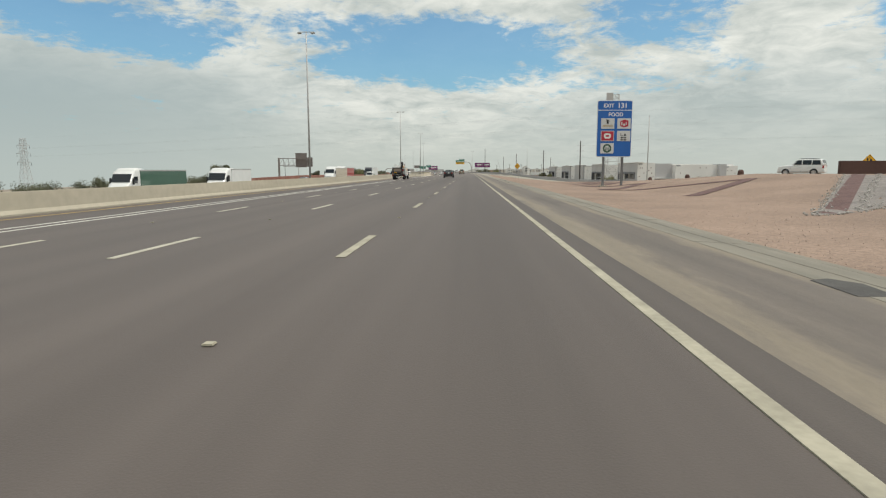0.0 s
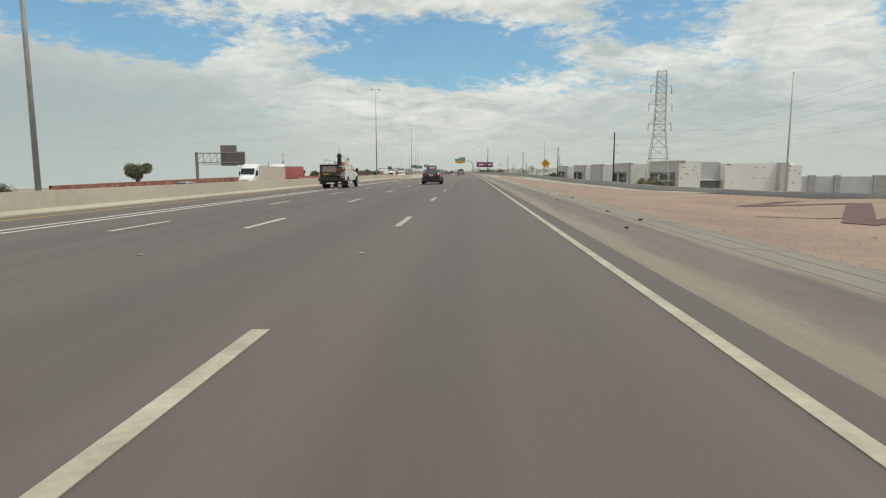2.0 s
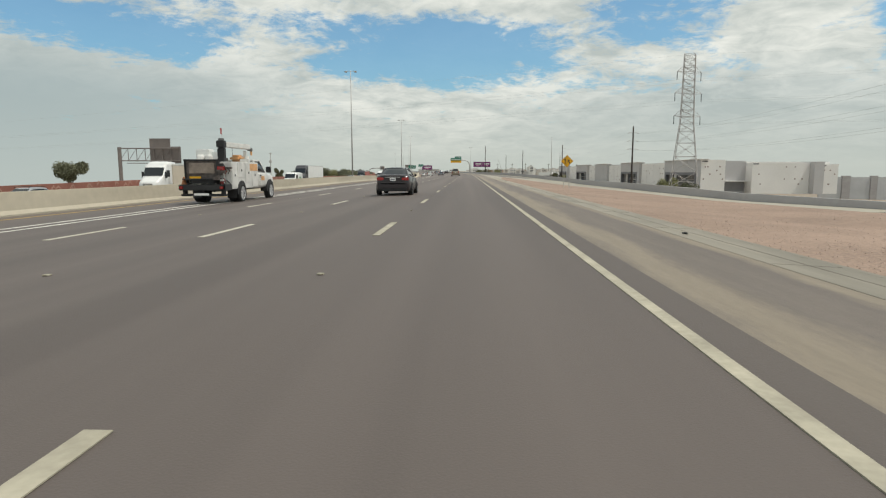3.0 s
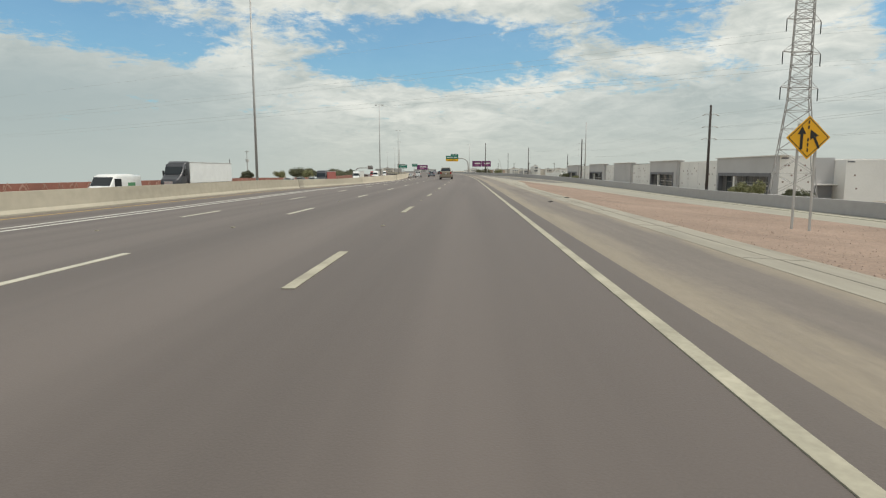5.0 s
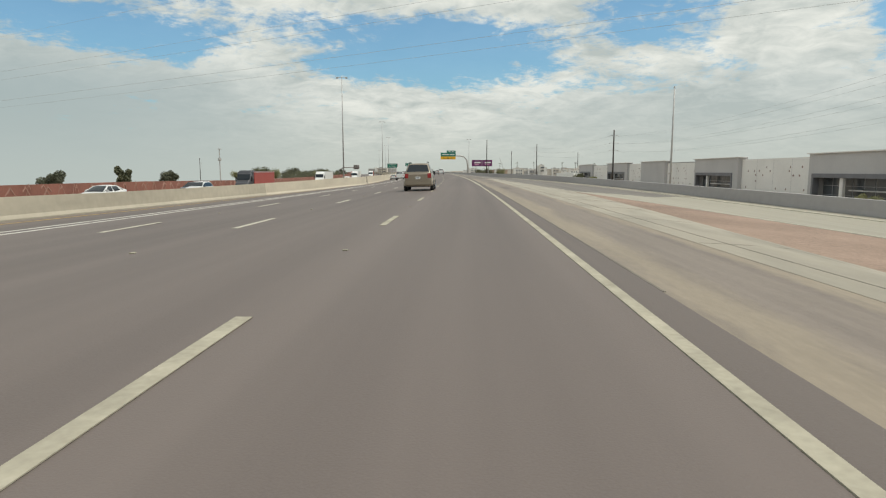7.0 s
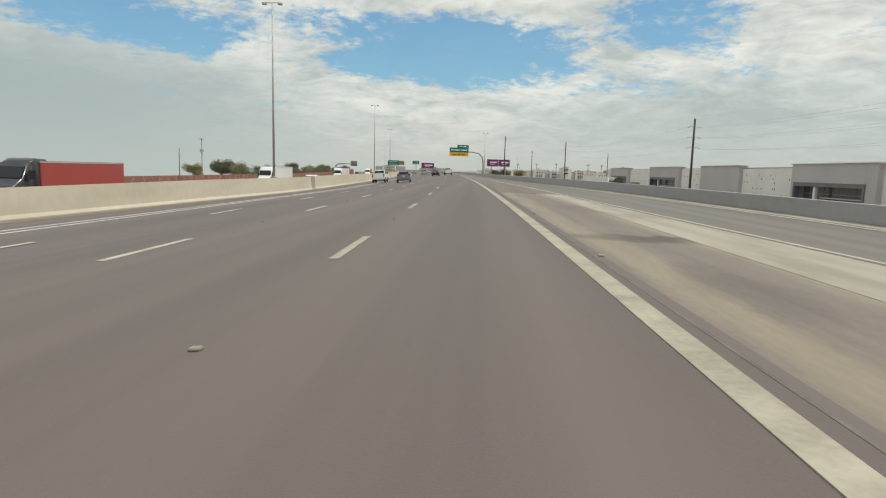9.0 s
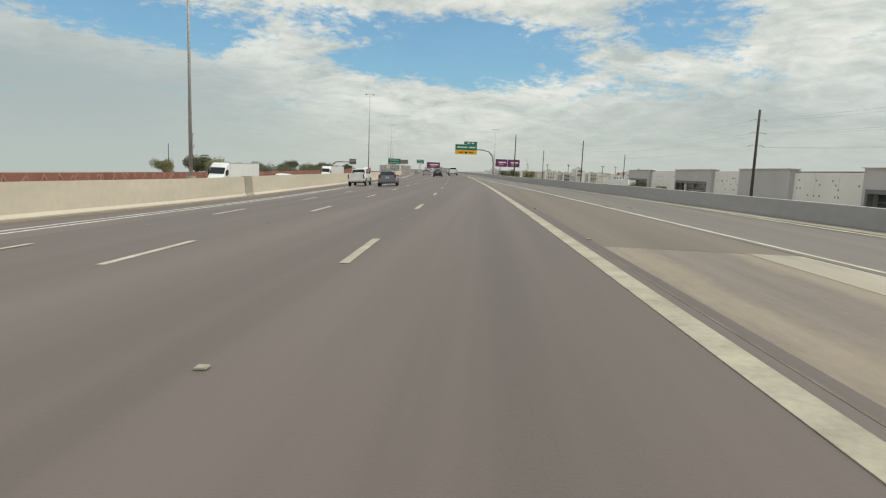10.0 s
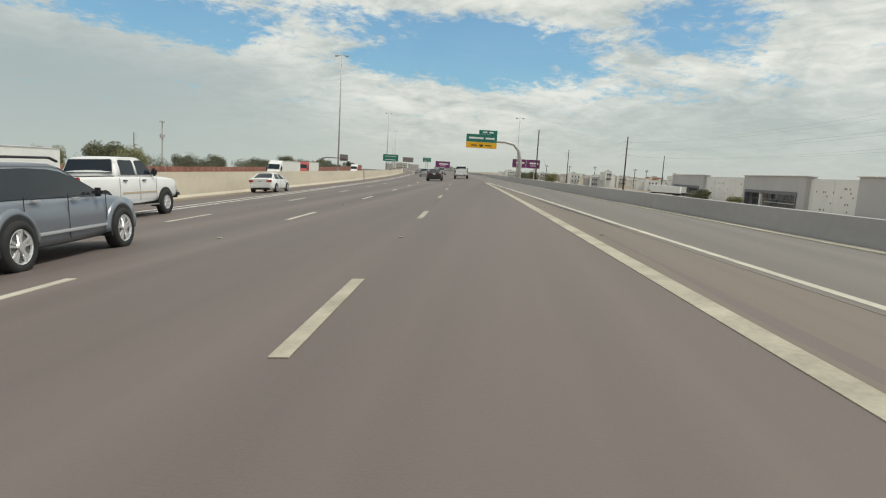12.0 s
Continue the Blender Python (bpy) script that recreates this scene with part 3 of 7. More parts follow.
line("ramp_line_out", 150, S1, lambda s: lerp_table(RAMP_WALL, s) - 0.95, 0.18, M_PAINT_BRIGHT, lift=0.04, label="solid white right edge line of the ramp")
line("hov_line_in", S0, S1, lambda s: LINE_HOV + 0.42, 0.17, M_PAINT_CARPOOL, label="solid white line of the carpool lane's double line")
line("hov_line_out", S0, S1, lambda s: LINE_HOV - 0.42, 0.17, M_PAINT_CARPOOL, label="solid white line of the carpool lane's double line")
line("yellow_line", S0, S1, lambda s: LINE_YELLOW, 0.18, M_PAINT_YELLOW, label="faded yellow edge line by the median barrier")


def barrier(name, s0, s1, d_of, prof, mat, label, step=6.0, grow=None):
    """A concrete barrier: a profile of (offset, height) swept along the road, closed all round."""
    bm = bmesh.new()
    rings = []
    for s in stations(s0, s1, step):
        d, base = d_of(s), dip(s, d_of(s))
        rings.append([bm.verts.new(road(s, d + o, base + (h * grow(s) if grow and h > 0.5 else h))) for o, h in prof])
    n = len(prof)
    for a, b in zip(rings, rings[1:]):
        for i in range(n):
            bm.faces.new((a[i], a[(i + 1) % n], b[(i + 1) % n], b[i]))
    bm.faces.new(rings[0])
    bm.faces.new(rings[-1])
    bmesh.ops.recalc_face_normals(bm, faces=bm.faces)
    ob = part(name, bm, mat)
    return tagged(ob, label, "barrier", kind="structure")


BARRIER = [(0.26, -0.4), (0.26, 0.06), (0.15, 0.22), (0.10, 0.95), (-0.10, 0.95), (-0.15, 0.22), (-0.26, 0.06), (-0.26, -0.4)]


def barrier_rise(s):
    return lerp_table([(225, 1.0), (290, 1.58), (335, 1.75), (375, 1.72)], s)


barrier("barrier_median", S0, 246, lambda s: MEDIAN - 0.35, BARRIER, M_CONCRETE, "tan cast concrete median barrier with water stains", grow=barrier_rise)
barrier("barrier_median_tall", 246.04, S1, lambda s: MEDIAN - 0.35, BARRIER, M_CONCRETE_NEW, "taller pale cream concrete median barrier round the bend", grow=barrier_rise)
barrier("wall_ramp", 84, S1, lambda s: lerp_table(RAMP_WALL, s) + 0.2, [(0, -6.8), (0, 0.06), (0.03, 0.25), (0.08, 0.82), (0.32, 0.82), (0.32, -6.8)], M_CONCRETE_GREY, "grey concrete parapet wall on the outside of the ramp", grow=lambda s: lerp_table([(84, 0.08), (100, 0.30), (115, 0.50), (135, 0.80), (155, 1.0), (240, 0.94), (330, 1.0)], s))

# the opposite carriageway and the ground


def opp_z(s):
    return lerp_table([(60, -2.3), (120, -1.9), (170, -1.35), (250, -1.4), (290, -2.4), (345, -2.8)], s)



def flat_strip(name, s0, s1, d0, d1, z0, z1, mat, label, thick=0.3, step=12.0):
    bm = bmesh.new()
    rows = [[bm.verts.new(road(s, d0, z0(s), False)), bm.verts.new(road(s, d1, z1(s), False)), bm.verts.new(road(s, d1, z1(s) - thick, False)), bm.verts.new(road(s, d0, z0(s) - thick, False))] for s in stations(s0, s1, step)]
    for a, b in zip(rows, rows[1:]):
        for i in range(4):
            bm.faces.new((a[i], a[(i + 1) % 4], b[(i + 1) % 4], b[i]))
    bm.faces.new(rows[0])
    bm.faces.new(rows[-1])
    bmesh.ops.recalc_face_normals(bm, faces=bm.faces)
    return tagged(part(name, bm, mat), label, name.split("_")[0], kind="structure")


flat_strip("road_opposite", -60, S1, -46.0, -19.0, opp_z, opp_z, M_ASPHALT, "worn grey asphalt of the opposite carriageway", thick=2.2)


def ground_z(x, y):
    if x > 0:
        side = lerp_table([(8, -2.7), (26, -6.4), (90, -6.6), (135, -9.5), (300, -12.0), (4500, -95.0)], x)
        far = min(1.0, max(0.0, (y - 480) / 90))
        side += (lerp_table([(8, -2.7), (55, -3.7), (4500, -95.0)], x) - side) * far
    else:
        side = -2.7 - 0.040 * max(0.0, -x - 55)
    return side + 0.25 * noise.noise(Vector((x * 0.012, y * 0.012, 0.3)))


bm = bmesh.new()
xs = [-4500, -3000, -2000, -1300, -850, -550, -360, -240, -170, -120, -85, -60, -40, -20, 0, 20, 40, 60, 85, 120, 170, 240, 360, 550, 850, 1300, 2000, 3000, 4500]
ys = [-1500, -600, -200] + list(range(-100, 900, 30)) + [900, 1000, 1150, 1350, 1600, 2000, 2600, 3400, 4700]
grid = [[bm.verts.new((x, y, ground_z(x, y))) for x in xs] for y in ys]
for a, b in zip(grid, grid[1:]):
    for i in range(len(xs) - 1):
        bm.faces.new((a[i], a[i + 1], b[i + 1], b[i]))
tagged(part("ground", bm, M_DIRT), "flat dry desert ground reaching to the horizon", "ground", kind="structure")

# the outer banks of the gravel terrace, falling to the plain
bm = bmesh.new()


def bank_foot(s, d):
    q = road(s, d, 0, False)
    return bm.verts.new((q.x, q.y, ground_z(q.x, q.y) - 0.4))


rim = [(s, 48.0) for s in stations(S0, 92, 12)] + [(92.0, d) for d in (43.0, 38.0, 33.0, 28.0)]
toe = [(s, 63.0) for s in stations(S0, 92, 12)[:-1]] + [(104.0, 59.0)] + [(107.0, d) for d in (43.0, 38.0, 33.0, 28.0)]
upper = [bm.verts.new(on_road(s, d, -0.06)) for s, d in rim]
lower = [bank_foot(s, d) for s, d in toe]
for a, b, c, e in zip(upper, upper[1:], lower[1:], lower):
    bm.faces.new((a, e, c, b))
tagged(part("embankment", bm, M_GRAVEL), "pink gravel bank falling from the terrace to the plain", "embankment", kind="structure")

# ---- road markings in pieces ----
CYCLE, DASH, FIRST = 12.19, 3.05, 11.9


def dash_mesh(name, length, width, height, mat):
    return mesh_of(name, box(-width / 2, width / 2, 0, length, 0, height), mat)


dash_data = dash_mesh("lane_dash", DASH, 0.135, 0.008, M_PAINT_BRIGHT)
dash_wide = dash_mesh("lane_dash", DASH, 0.15, 0.008, M_PAINT)
dot_data = mesh_of("reflector", box(-0.045, 0.045, -0.045, 0.045, 0, 0.018, bevel=0.007), M_PAINT)
for lane, data, shift in ((LINE_1, dash_wide, 0.0), (LINE_2, dash_data, 0.2), (LINE_3, dash_data, 0.7)):
    for k in range(-2, 58):
        near = FIRST + CYCLE * k - DASH + shift
        for nm, dt, s in (("lane_dash", data, near), ("reflector", dot_data, near + DASH + (CYCLE - DASH) / 2)):
            ob = new(nm, dt)
            ob.matrix_world = road_pose(s, lane, dip(s, lane) + 0.003)
            ob.parent = road_main
for k in range(16):
    s = 244 + k * 9.0
    ob = new("reflector", dot_data)
    ob.matrix_world = road_pose(s, LINE_EDGE + 0.42, dip(s, LINE_EDGE + 0.42) + 0.003)
    ob.parent = road_main

# ---- high-mast lamps in the median ----


def mast_lamp():
    t = thing("street_lamp", Matrix(), "tall galvanised steel freeway lamp mast in the median", "street lamp", "median lamp masts")
    part("pole", tube([(0, 0, 0), (0, 0, 11), (0, 0, 21.3)], [0.155, 0.115, 0.07], seg=12), M_STEEL, t, smooth=True)
    part("base", tube([(0, 0, -1.2), (0, 0, 0.5)], 0.42, seg=14), M_CONCRETE, t)
    part("arm", tube([(-1.0, 0, 21.2), (1.0, 0, 21.2)], 0.05), M_STEEL, t)
    for x in (-0.95, 0.95):
        part("lamp_head", box(x - 0.28, x + 0.28, -0.22, 0.22, 20.95, 21.2, bevel=0.06), M_STEEL, t, "flat grey lamp housing")
    return t


first = mast_lamp()
first.matrix_world = road_pose(87, -23.0, -0.6, banked=False)
for s in (203, 319, 435, 551, 667, 783):
    copy_thing(first, road_pose(s, -23.0, -0.6, banked=False))
for s in (203, 319, 435):
    h = 0.97 * barrier_rise(s)
    ped = part("barrier_pilaster", prism([(-0.30, -0.3), (0.30, -0.3), (0.30, 0.08), (0.19, 0.24), (0.135, h), (-0.135, h), (-0.19, 0.24), (-0.30, 0.08)], "y", -0.9, 0.9), M_CONCRETE_OLD, None)
    ped.matrix_world = road_pose(s, MEDIAN - 0.35, dip(s, MEDIAN - 0.35))
    tagged(ped, "darker tan concrete pilaster in the median barrier by the lamp mast", "pilaster", "barrier pilasters")


def slim_mast(m, height):
    t = thing("mast_pole", m, "slim pale steel pole standing behind the slope", "pole", "slim poles")
    part("pole", tube([(0, 0, -1.5), (0, 0, height * 0.6), (0, 0, height)], [0.13, 0.10, 0.07], seg=10), M_STEEL, t, smooth=True)
    part("cap", tube([(0, 0, height), (0, 0, height + 0.18)], [0.10, 0.05], seg=10), M_STEEL, t)
    part("base", tube([(0, 0, -2.5), (0, 0, 0.15)], 0.28, seg=12), M_CONCRETE_GREY, t)
    return t


def arm_lamp(m, height, reach):
    t = thing("street_lamp", m, "galvanised steel roadside lamp with a curved single arm", "street lamp", "roadside lamps")
    part("pole", tube([(0, 0, -1.5), (0, 0, height * 0.6), (0, 0, height)], [0.13, 0.10, 0.07], seg=10), M_STEEL, t, smooth=True)
    part("arm", tube([(0, 0, height - 0.5), (-reach * 0.4, 0, height + 0.35), (-reach * 0.8, 0, height + 0.9), (-reach, 0, height + 1.0)], 0.045), M_STEEL, t, smooth=True)
    part("lamp_head", box(-reach - 0.55, -reach + 0.05, -0.14, 0.14, height + 0.92, height + 1.06, bevel=0.04), M_STEEL, t)
    return t


slim_mast(pose(37.6, 130.5, -5.0), 17.6)

# ---- service sign ----
sv = thing("service_sign", pose(12.35, 60.0, -0.1, 0, 0, 3), "blue freeway food sign on two steel posts in the gravel", "road sign")
PW, Z0, Z1 = 3.4, 2.72, 8.1
PH = Z1 - Z0


def rounded(x0, x1, z0, z1, r):
    """A rectangle with rounded corners."""
    out = []
    for cx, cz, a0 in ((x1 - r, z0 + r, -90), (x1 - r, z1 - r, 0), (x0 + r, z1 - r, 90), (x0 + r, z0 + r, 180)):
        out += [(cx + r * math.cos(radians(a0 + 22.5 * i)), cz + r * math.sin(radians(a0 + 22.5 * i))) for i in range(5)]
    return out


part("border", prism(rounded(0, PW, Z0, Z1, 0.16), "y", -0.02, 0.03), M_WHITE, sv, "white reflective border")
panel = part("panel", prism(rounded(0.055, PW - 0.055, Z0 + 0.055, Z1 - 0.055, 0.13), "y", -0.032, 0.0), M_BLUE, sv, "blue reflective panel")
for x in (0.78, PW - 0.78):
    part("post", box(x - 0.10, x + 0.10, 0.06, 0.26, -0.8, Z1 - 0.2, bevel=0.015), M_POST, sv)
    part("footing", box(x - 0.34, x + 0.34, -0.18, 0.50, -0.9, -0.06, bevel=0.04), M_CONCRETE, sv)
for z in (Z0 + 0.8, Z0 + 2.4, Z1 - 0.6):
    part("stringer", box(0.1, PW - 0.1, 0.03, 0.07, z, z + 0.08), M_STEEL, sv)
part("divider", box(0.055, PW - 0.055, -0.038, -0.031, Z1 - 0.172 * PH - 0.03, Z1 - 0.172 * PH + 0.03), M_WHITE, panel)
words("EXIT", 0.50, M_WHITE, panel, pose(1.10, -0.036, Z1 - 0.095 * PH, 90))
words("131", 0.66, M_WHITE, panel, pose(2.42, -0.036, Z1 - 0.095 * PH, 90))
words("FOOD", 0.50, M_WHITE, panel, pose(PW * 0.53, -0.036, Z1 - 0.25 * PH, 90))
part("exit_tab", box(0.85, 1.5, 0.02, 0.06, Z1, Z1 + 0.72, bevel=0.01), M_STEEL, sv, "pale blank tab on top of the sign")
PLW, PLH = 1.29, 0.99
for i, (x, top) in enumerate(((0.40, 0.315), (1.97, 0.315), (0.40, 0.535), (1.97, 0.535), (0.40, 0.755))):
    z = Z1 - top * PH - PLH
    plate = part("logo_plate", box(x, x + PLW, -0.05, -0.032, z, z + PLH, bevel=0.005), M_PLATE, sv, "red logo board" if i == 2 else "white logo board")
    cx, cz = x + PLW / 2, z + PLH / 2

    def mark(outline, mat, y0=-0.056, y1=-0.051, name="logo_mark"):
        part(name, prism([(cx + u, cz + v) for u, v in outline], "y", y0, y1), mat, plate)

    def bar(u0, u1, v0, v1, mat, y0=-0.056, y1=-0.051):
        part("text_bar", box(cx + u0, cx + u1, y0, y1, cz + v0, cz + v1), mat, plate)
    if i == 0:
        mark([(-0.13, -0.02), (0.09, -0.02), (0.06, 0.24), (-0.02, 0.34), (-0.10, 0.24)], M_BLACK)
        for sgn in (1, -1):
            mark([(-0.02 - sgn * 0.20, 0.12 + 0.10), (-0.02 - sgn * 0.16, 0.08 + 0.10), (-0.02 + sgn * 0.16, 0.38), (-0.02 + sgn * 0.12, 0.40)][::sgn], M_BLACK, -0.060, -0.057)
        bar(-0.48, 0.48, -0.20, -0.13, M_TAN_TEXT)
        bar(-0.50, 0.50, -0.34, -0.27, M_TAN_TEXT)
    if i == 1:
        mark([(-0.40, -0.22), (-0.05, -0.38), (0.42, -0.26), (0.42, 0.26), (0.05, 0.38), (-0.36, 0.24)], M_RED)
        bar(-0.28, -0.16, -0.16, 0.16, M_PLATE, -0.061, -0.057)
        bar(-0.08, 0.10, -0.20, 0.00, M_PLATE, -0.061, -0.057)
        bar(0.16, 0.26, -0.16, 0.14, M_PLATE, -0.061, -0.057)
    if i == 2:
        mark([(-0.59, -0.44), (0.59, -0.44), (0.59, 0.44), (-0.59, 0.44)], M_RED)
        mark([(-0.34, -0.12), (-0.20, -0.25), (0.20, -0.25), (0.34, -0.12), (0.34, 0.12), (0.20, 0.25), (-0.20, 0.25), (-0.34, 0.12)], M_WHITE, -0.061, -0.057)
        mark([(-0.16, -0.08), (0.16, -0.08), (0.16, 0.08), (-0.16, 0.08)], M_RED, -0.065, -0.062)
    if i == 3:
        mark([(0.02, 0.02), (0.24, 0.02), (0.20, 0.16), (0.12, 0.22), (0.05, 0.15)], M_BLACK)
        bar(-0.30, -0.24, 0.0, 0.26, M_BLACK)
        bar(-0.20, -0.02, 0.02, 0.06, M_BLACK)
        for v in (-0.24, -0.44):
            for u in (-0.28, -0.13, 0.02, 0.17):
                bar(u, u + 0.10, v, v + 0.15, M_BLACK)
    if i == 4:
        part("logo_mark", tube([(cx, -0.056, cz), (cx, -0.050, cz)], 0.42, seg=28), M_LOGO_GREEN, plate)
        part("logo_mark", tube([(cx, -0.061, cz), (cx, -0.057, cz)], 0.25, seg=24), M_PLATE, plate)
        for u in (-0.12, 0.0, 0.12):
            bar(u - 0.035, u + 0.035, -0.20, 0.16 - abs(u) * 0.6, M_LOGO_GREEN, -0.065, -0.062)

# ---- merge warning sign ----
WZ = 3.35


def merge_sign(m, label):
    t = thing("warning_sign", m, label, "road sign")
    r = 0.77
    face = part("panel", prism([(0, WZ - r), (r, WZ), (0, WZ + r), (-r, WZ)], "y", -0.02, 0.02), M_YELLOW, t, "yellow reflective diamond panel")
    bm = bmesh.new()
    k = r - 0.06
    for i in range(4):
        a, b = [(0, -k), (k, 0), (0, k), (-k, 0)][i], [(0, -k), (k, 0), (0, k), (-k, 0)][(i + 1) % 4]
        q = 0.95
        bm.faces.new([bm.verts.new((u, -0.024, WZ + v)) for u, v in (a, b, (b[0] * q, b[1] * q), (a[0] * q, a[1] * q))])
    part("border", bm, M_BLACK, face)
    part("arrow", prism([(-0.29, WZ - 0.42), (-0.19, WZ - 0.42), (-0.19, WZ + 0.12), (-0.09, WZ + 0.12), (-0.24, WZ + 0.40), (-0.39, WZ + 0.12), (-0.29, WZ + 0.12)], "y", -0.028, -0.021), M_BLACK, face)
    part("arrow", prism([(0.42, WZ - 0.36), (0.36, WZ - 0.42), (0.16, WZ - 0.02), (0.06, WZ - 0.08), (0.06, WZ + 0.28), (0.36, WZ + 0.06), (0.25, WZ + 0.02)], "y", -0.028, -0.021), M_BLACK, face)
    for z in (-0.50, -0.32, -0.14, 0.30, 0.48):
        part("lane_mark", box(-0.035, 0.015, -0.028, -0.021, WZ + z, WZ + z + 0.12), M_BLACK, face)
    for x in (-0.32, 0.32):
        part("post", box(x - 0.035, x + 0.035, 0.025, 0.09, -0.5, WZ + 0.5), M_STEEL, t)
    return t


merge_sign(pose(12.4, 159.0, dip(159, 12.4)), "yellow diamond merging-traffic sign on two thin posts in gravel")

# ---- vehicles (front towards +y, wheels on z = 0, origin under the middle) ----


def loft(sections, bm=None):
    """Mirrored cross-sections (y, [(x, z) from the bottom middle to the top middle])."""
    bm = bm or bmesh.new()
    rings = []
    for y, half in sections:
        pts = [(x, z) for x, z in half] + [(-x, z) for x, z in half[::-1] if x > 1e-6]
        rings.append([bm.verts.new((x, y, z)) for x, z in pts])
    n = len(rings[0])
    for a, b in zip(rings, rings[1:]):
        for i in range(n):
            bm.faces.new((a[i], b[i], b[(i + 1) % n], a[(i + 1) % n]))
    bm.faces.new(rings[0])
    bm.faces.new(rings[-1])
    bmesh.ops.recalc_face_normals(bm, faces=bm.faces)
    return bm


def hull_section(w, zb, zt, tuck=0.06, crown=0.02):
    zm = zb + (zt - zb) * 0.55
    return [(0, zb), (w * 0.82, zb), (w - tuck * 0.6, zb + 0.06), (w - 0.01, zb + (zt - zb) * 0.22), (w, zm), (w - 0.02, zt - (zt - zb) * 0.12), (w - tuck, zt - 0.02), (w * 0.7, zt + crown * 0.6), (0, zt + crown)]


def cabin_section(wb, wt, zb, zt):
    return [(0, zb), (wb, zb), (wb - (wb - wt) * 0.45, zb + (zt - zb) * 0.5), (wt, zt - 0.05), (wt - 0.07, zt), (wt * 0.5, zt + 0.02), (0, zt + 0.025)]


def side_quad(bm, xb, xt, yb0, yb1, yt0, yt1, zb, zt, thick=0.012, sides=(1, -1)):
    """A pillar or pane on both flanks, from the belt to the roof."""
    for sgn in sides:
        out = [bm.verts.new((sgn * x, y, z)) for x, y, z in ((xb + thick, yb0, zb), (xb + thick, yb1, zb), (xt + thick, yt1, zt), (xt + thick, yt0, zt))]
        inn = [bm.verts.new((sgn * (x - 0.03), y, z)) for x, y, z in ((xb, yb0, zb), (xb, yb1, zb), (xt, yt1, zt), (xt, yt0, zt))]
        bm.faces.new(out)
        for i in range(4):
            bm.faces.new((out[i], inn[i], inn[(i + 1) % 4], out[(i + 1) % 4]))


def wheel(parent, x, y, r, width, spokes=5, rim_mat=None, q=0.70):
    """A wheel on the flank x (its sign is the side); q is the rim's share of the radius."""
    sgn = 1 if x > 0 else -1
    x1 = x - sgn * width
    hub = thing_part("wheel", parent)
    bm = bmesh.new()
    rings = [(x1, r * 0.86), (x1 + sgn * 0.03, r), (x - sgn * 0.03, r), (x - sgn * 0.006, r * 0.95), (x + sgn * 0.004, r * (q + 0.97) / 2), (x - sgn * 0.004, r * (q + 0.02)), (x - sgn * 0.045, r * q), (x - sgn * 0.046, 0.02)]
    seg = 24
    vs = [[bm.verts.new((xx, y + rr * math.cos(2 * math.pi * k / seg), r + rr * math.sin(2 * math.pi * k / seg))) for k in range(seg)] for xx, rr in rings]
    for a, b in zip(vs, vs[1:]):
        for k in range(seg):
            bm.faces.new((a[k], a[(k + 1) % seg], b[(k + 1) % seg], b[k]))
    bm.faces.new(vs[0])
    bmesh.ops.recalc_face_normals(bm, faces=bm.faces)
    part("tyre", bm, M_TYRE, hub, smooth=True)
    bm = bmesh.new()
    xr = x - sgn * 0.010
    part("brake_disc", tube([(x - sgn * 0.10, y, r), (x - sgn * 0.0445, y, r)], r * q * 0.88, seg=20), M_RIM_DARK, hub)
    tube([(x - sgn * 0.043, y, r), (xr + sgn * 0.01, y, r)], r * 0.17, bm, 12)
    pairs = spokes == 10
    for k in range(spokes):
        # ten spokes stand in five splayed pairs
        a = 2 * math.pi * (k // 2) / 5 + (0.17 if k % 2 else -0.17) + 0.3 if pairs else 2 * math.pi * k / spokes + 0.3
        c, s_ = math.cos(a), math.sin(a)
        t = r * (0.052 if pairs else 0.085)
        pts = [(r * 0.1, -t), (r * q, -t * 1.35), (r * q, t * 1.35), (r * 0.1, t)]
        lo = [bm.verts.new((x - sgn * 0.043, y + u * c - v * s_, r + u * s_ + v * c)) for u, v in pts]
        hi = [bm.verts.new((xr - sgn * (0.0 if u > r * 0.2 else 0.012), y + u * c - v * s_ * 0.7, r + u * s_ + v * c * 0.7)) for u, v in pts]
        bm.faces.new(hi)
        for i in range(4):
            bm.faces.new((lo[i], lo[(i + 1) % 4], hi[(i + 1) % 4], hi[i]))
    # the dished lip of the rim
    lip = [(xr - sgn * 0.030, q - 0.07), (xr - sgn * 0.004, q - 0.045), (xr + sgn * 0.006, q - 0.01), (xr - sgn * 0.002, q + 0.025)]
    loops = [[bm.verts.new((xx, y + rr * r * math.cos(2 * math.pi * k / 24), r + rr * r * math.sin(2 * math.pi * k / 24))) for k in range(24)] for xx, rr in lip]
    for a, b in zip(loops, loops[1:]):
        for k in range(24):
            bm.faces.new((a[k], a[(k + 1) % 24], b[(k + 1) % 24], b[k]))
    bmesh.ops.recalc_face_normals(bm, faces=bm.faces)
    part("rim", bm, rim_mat or M_RIM, hub)
    return hub


def thing_part(name, parent):
    ob = new(name)
    ob.empty_display_size = 0.1
    ob.parent = parent
    return ob


def arch(parent, w, y, r):
    """Dark wheel-well rings on both flanks."""
    outline = [(y + r * 1.15 * math.cos(math.radians(a)), r * 1.03 + r * 1.15 * math.sin(math.radians(a))) for a in range(-8, 197, 12)]
    for sgn in (1, -1):
        a, b = sorted((sgn * (w - 0.30), sgn * (w + 0.004)))
        part("wheel_arch", prism(outline, "x", a, b), M_TRIM, parent)


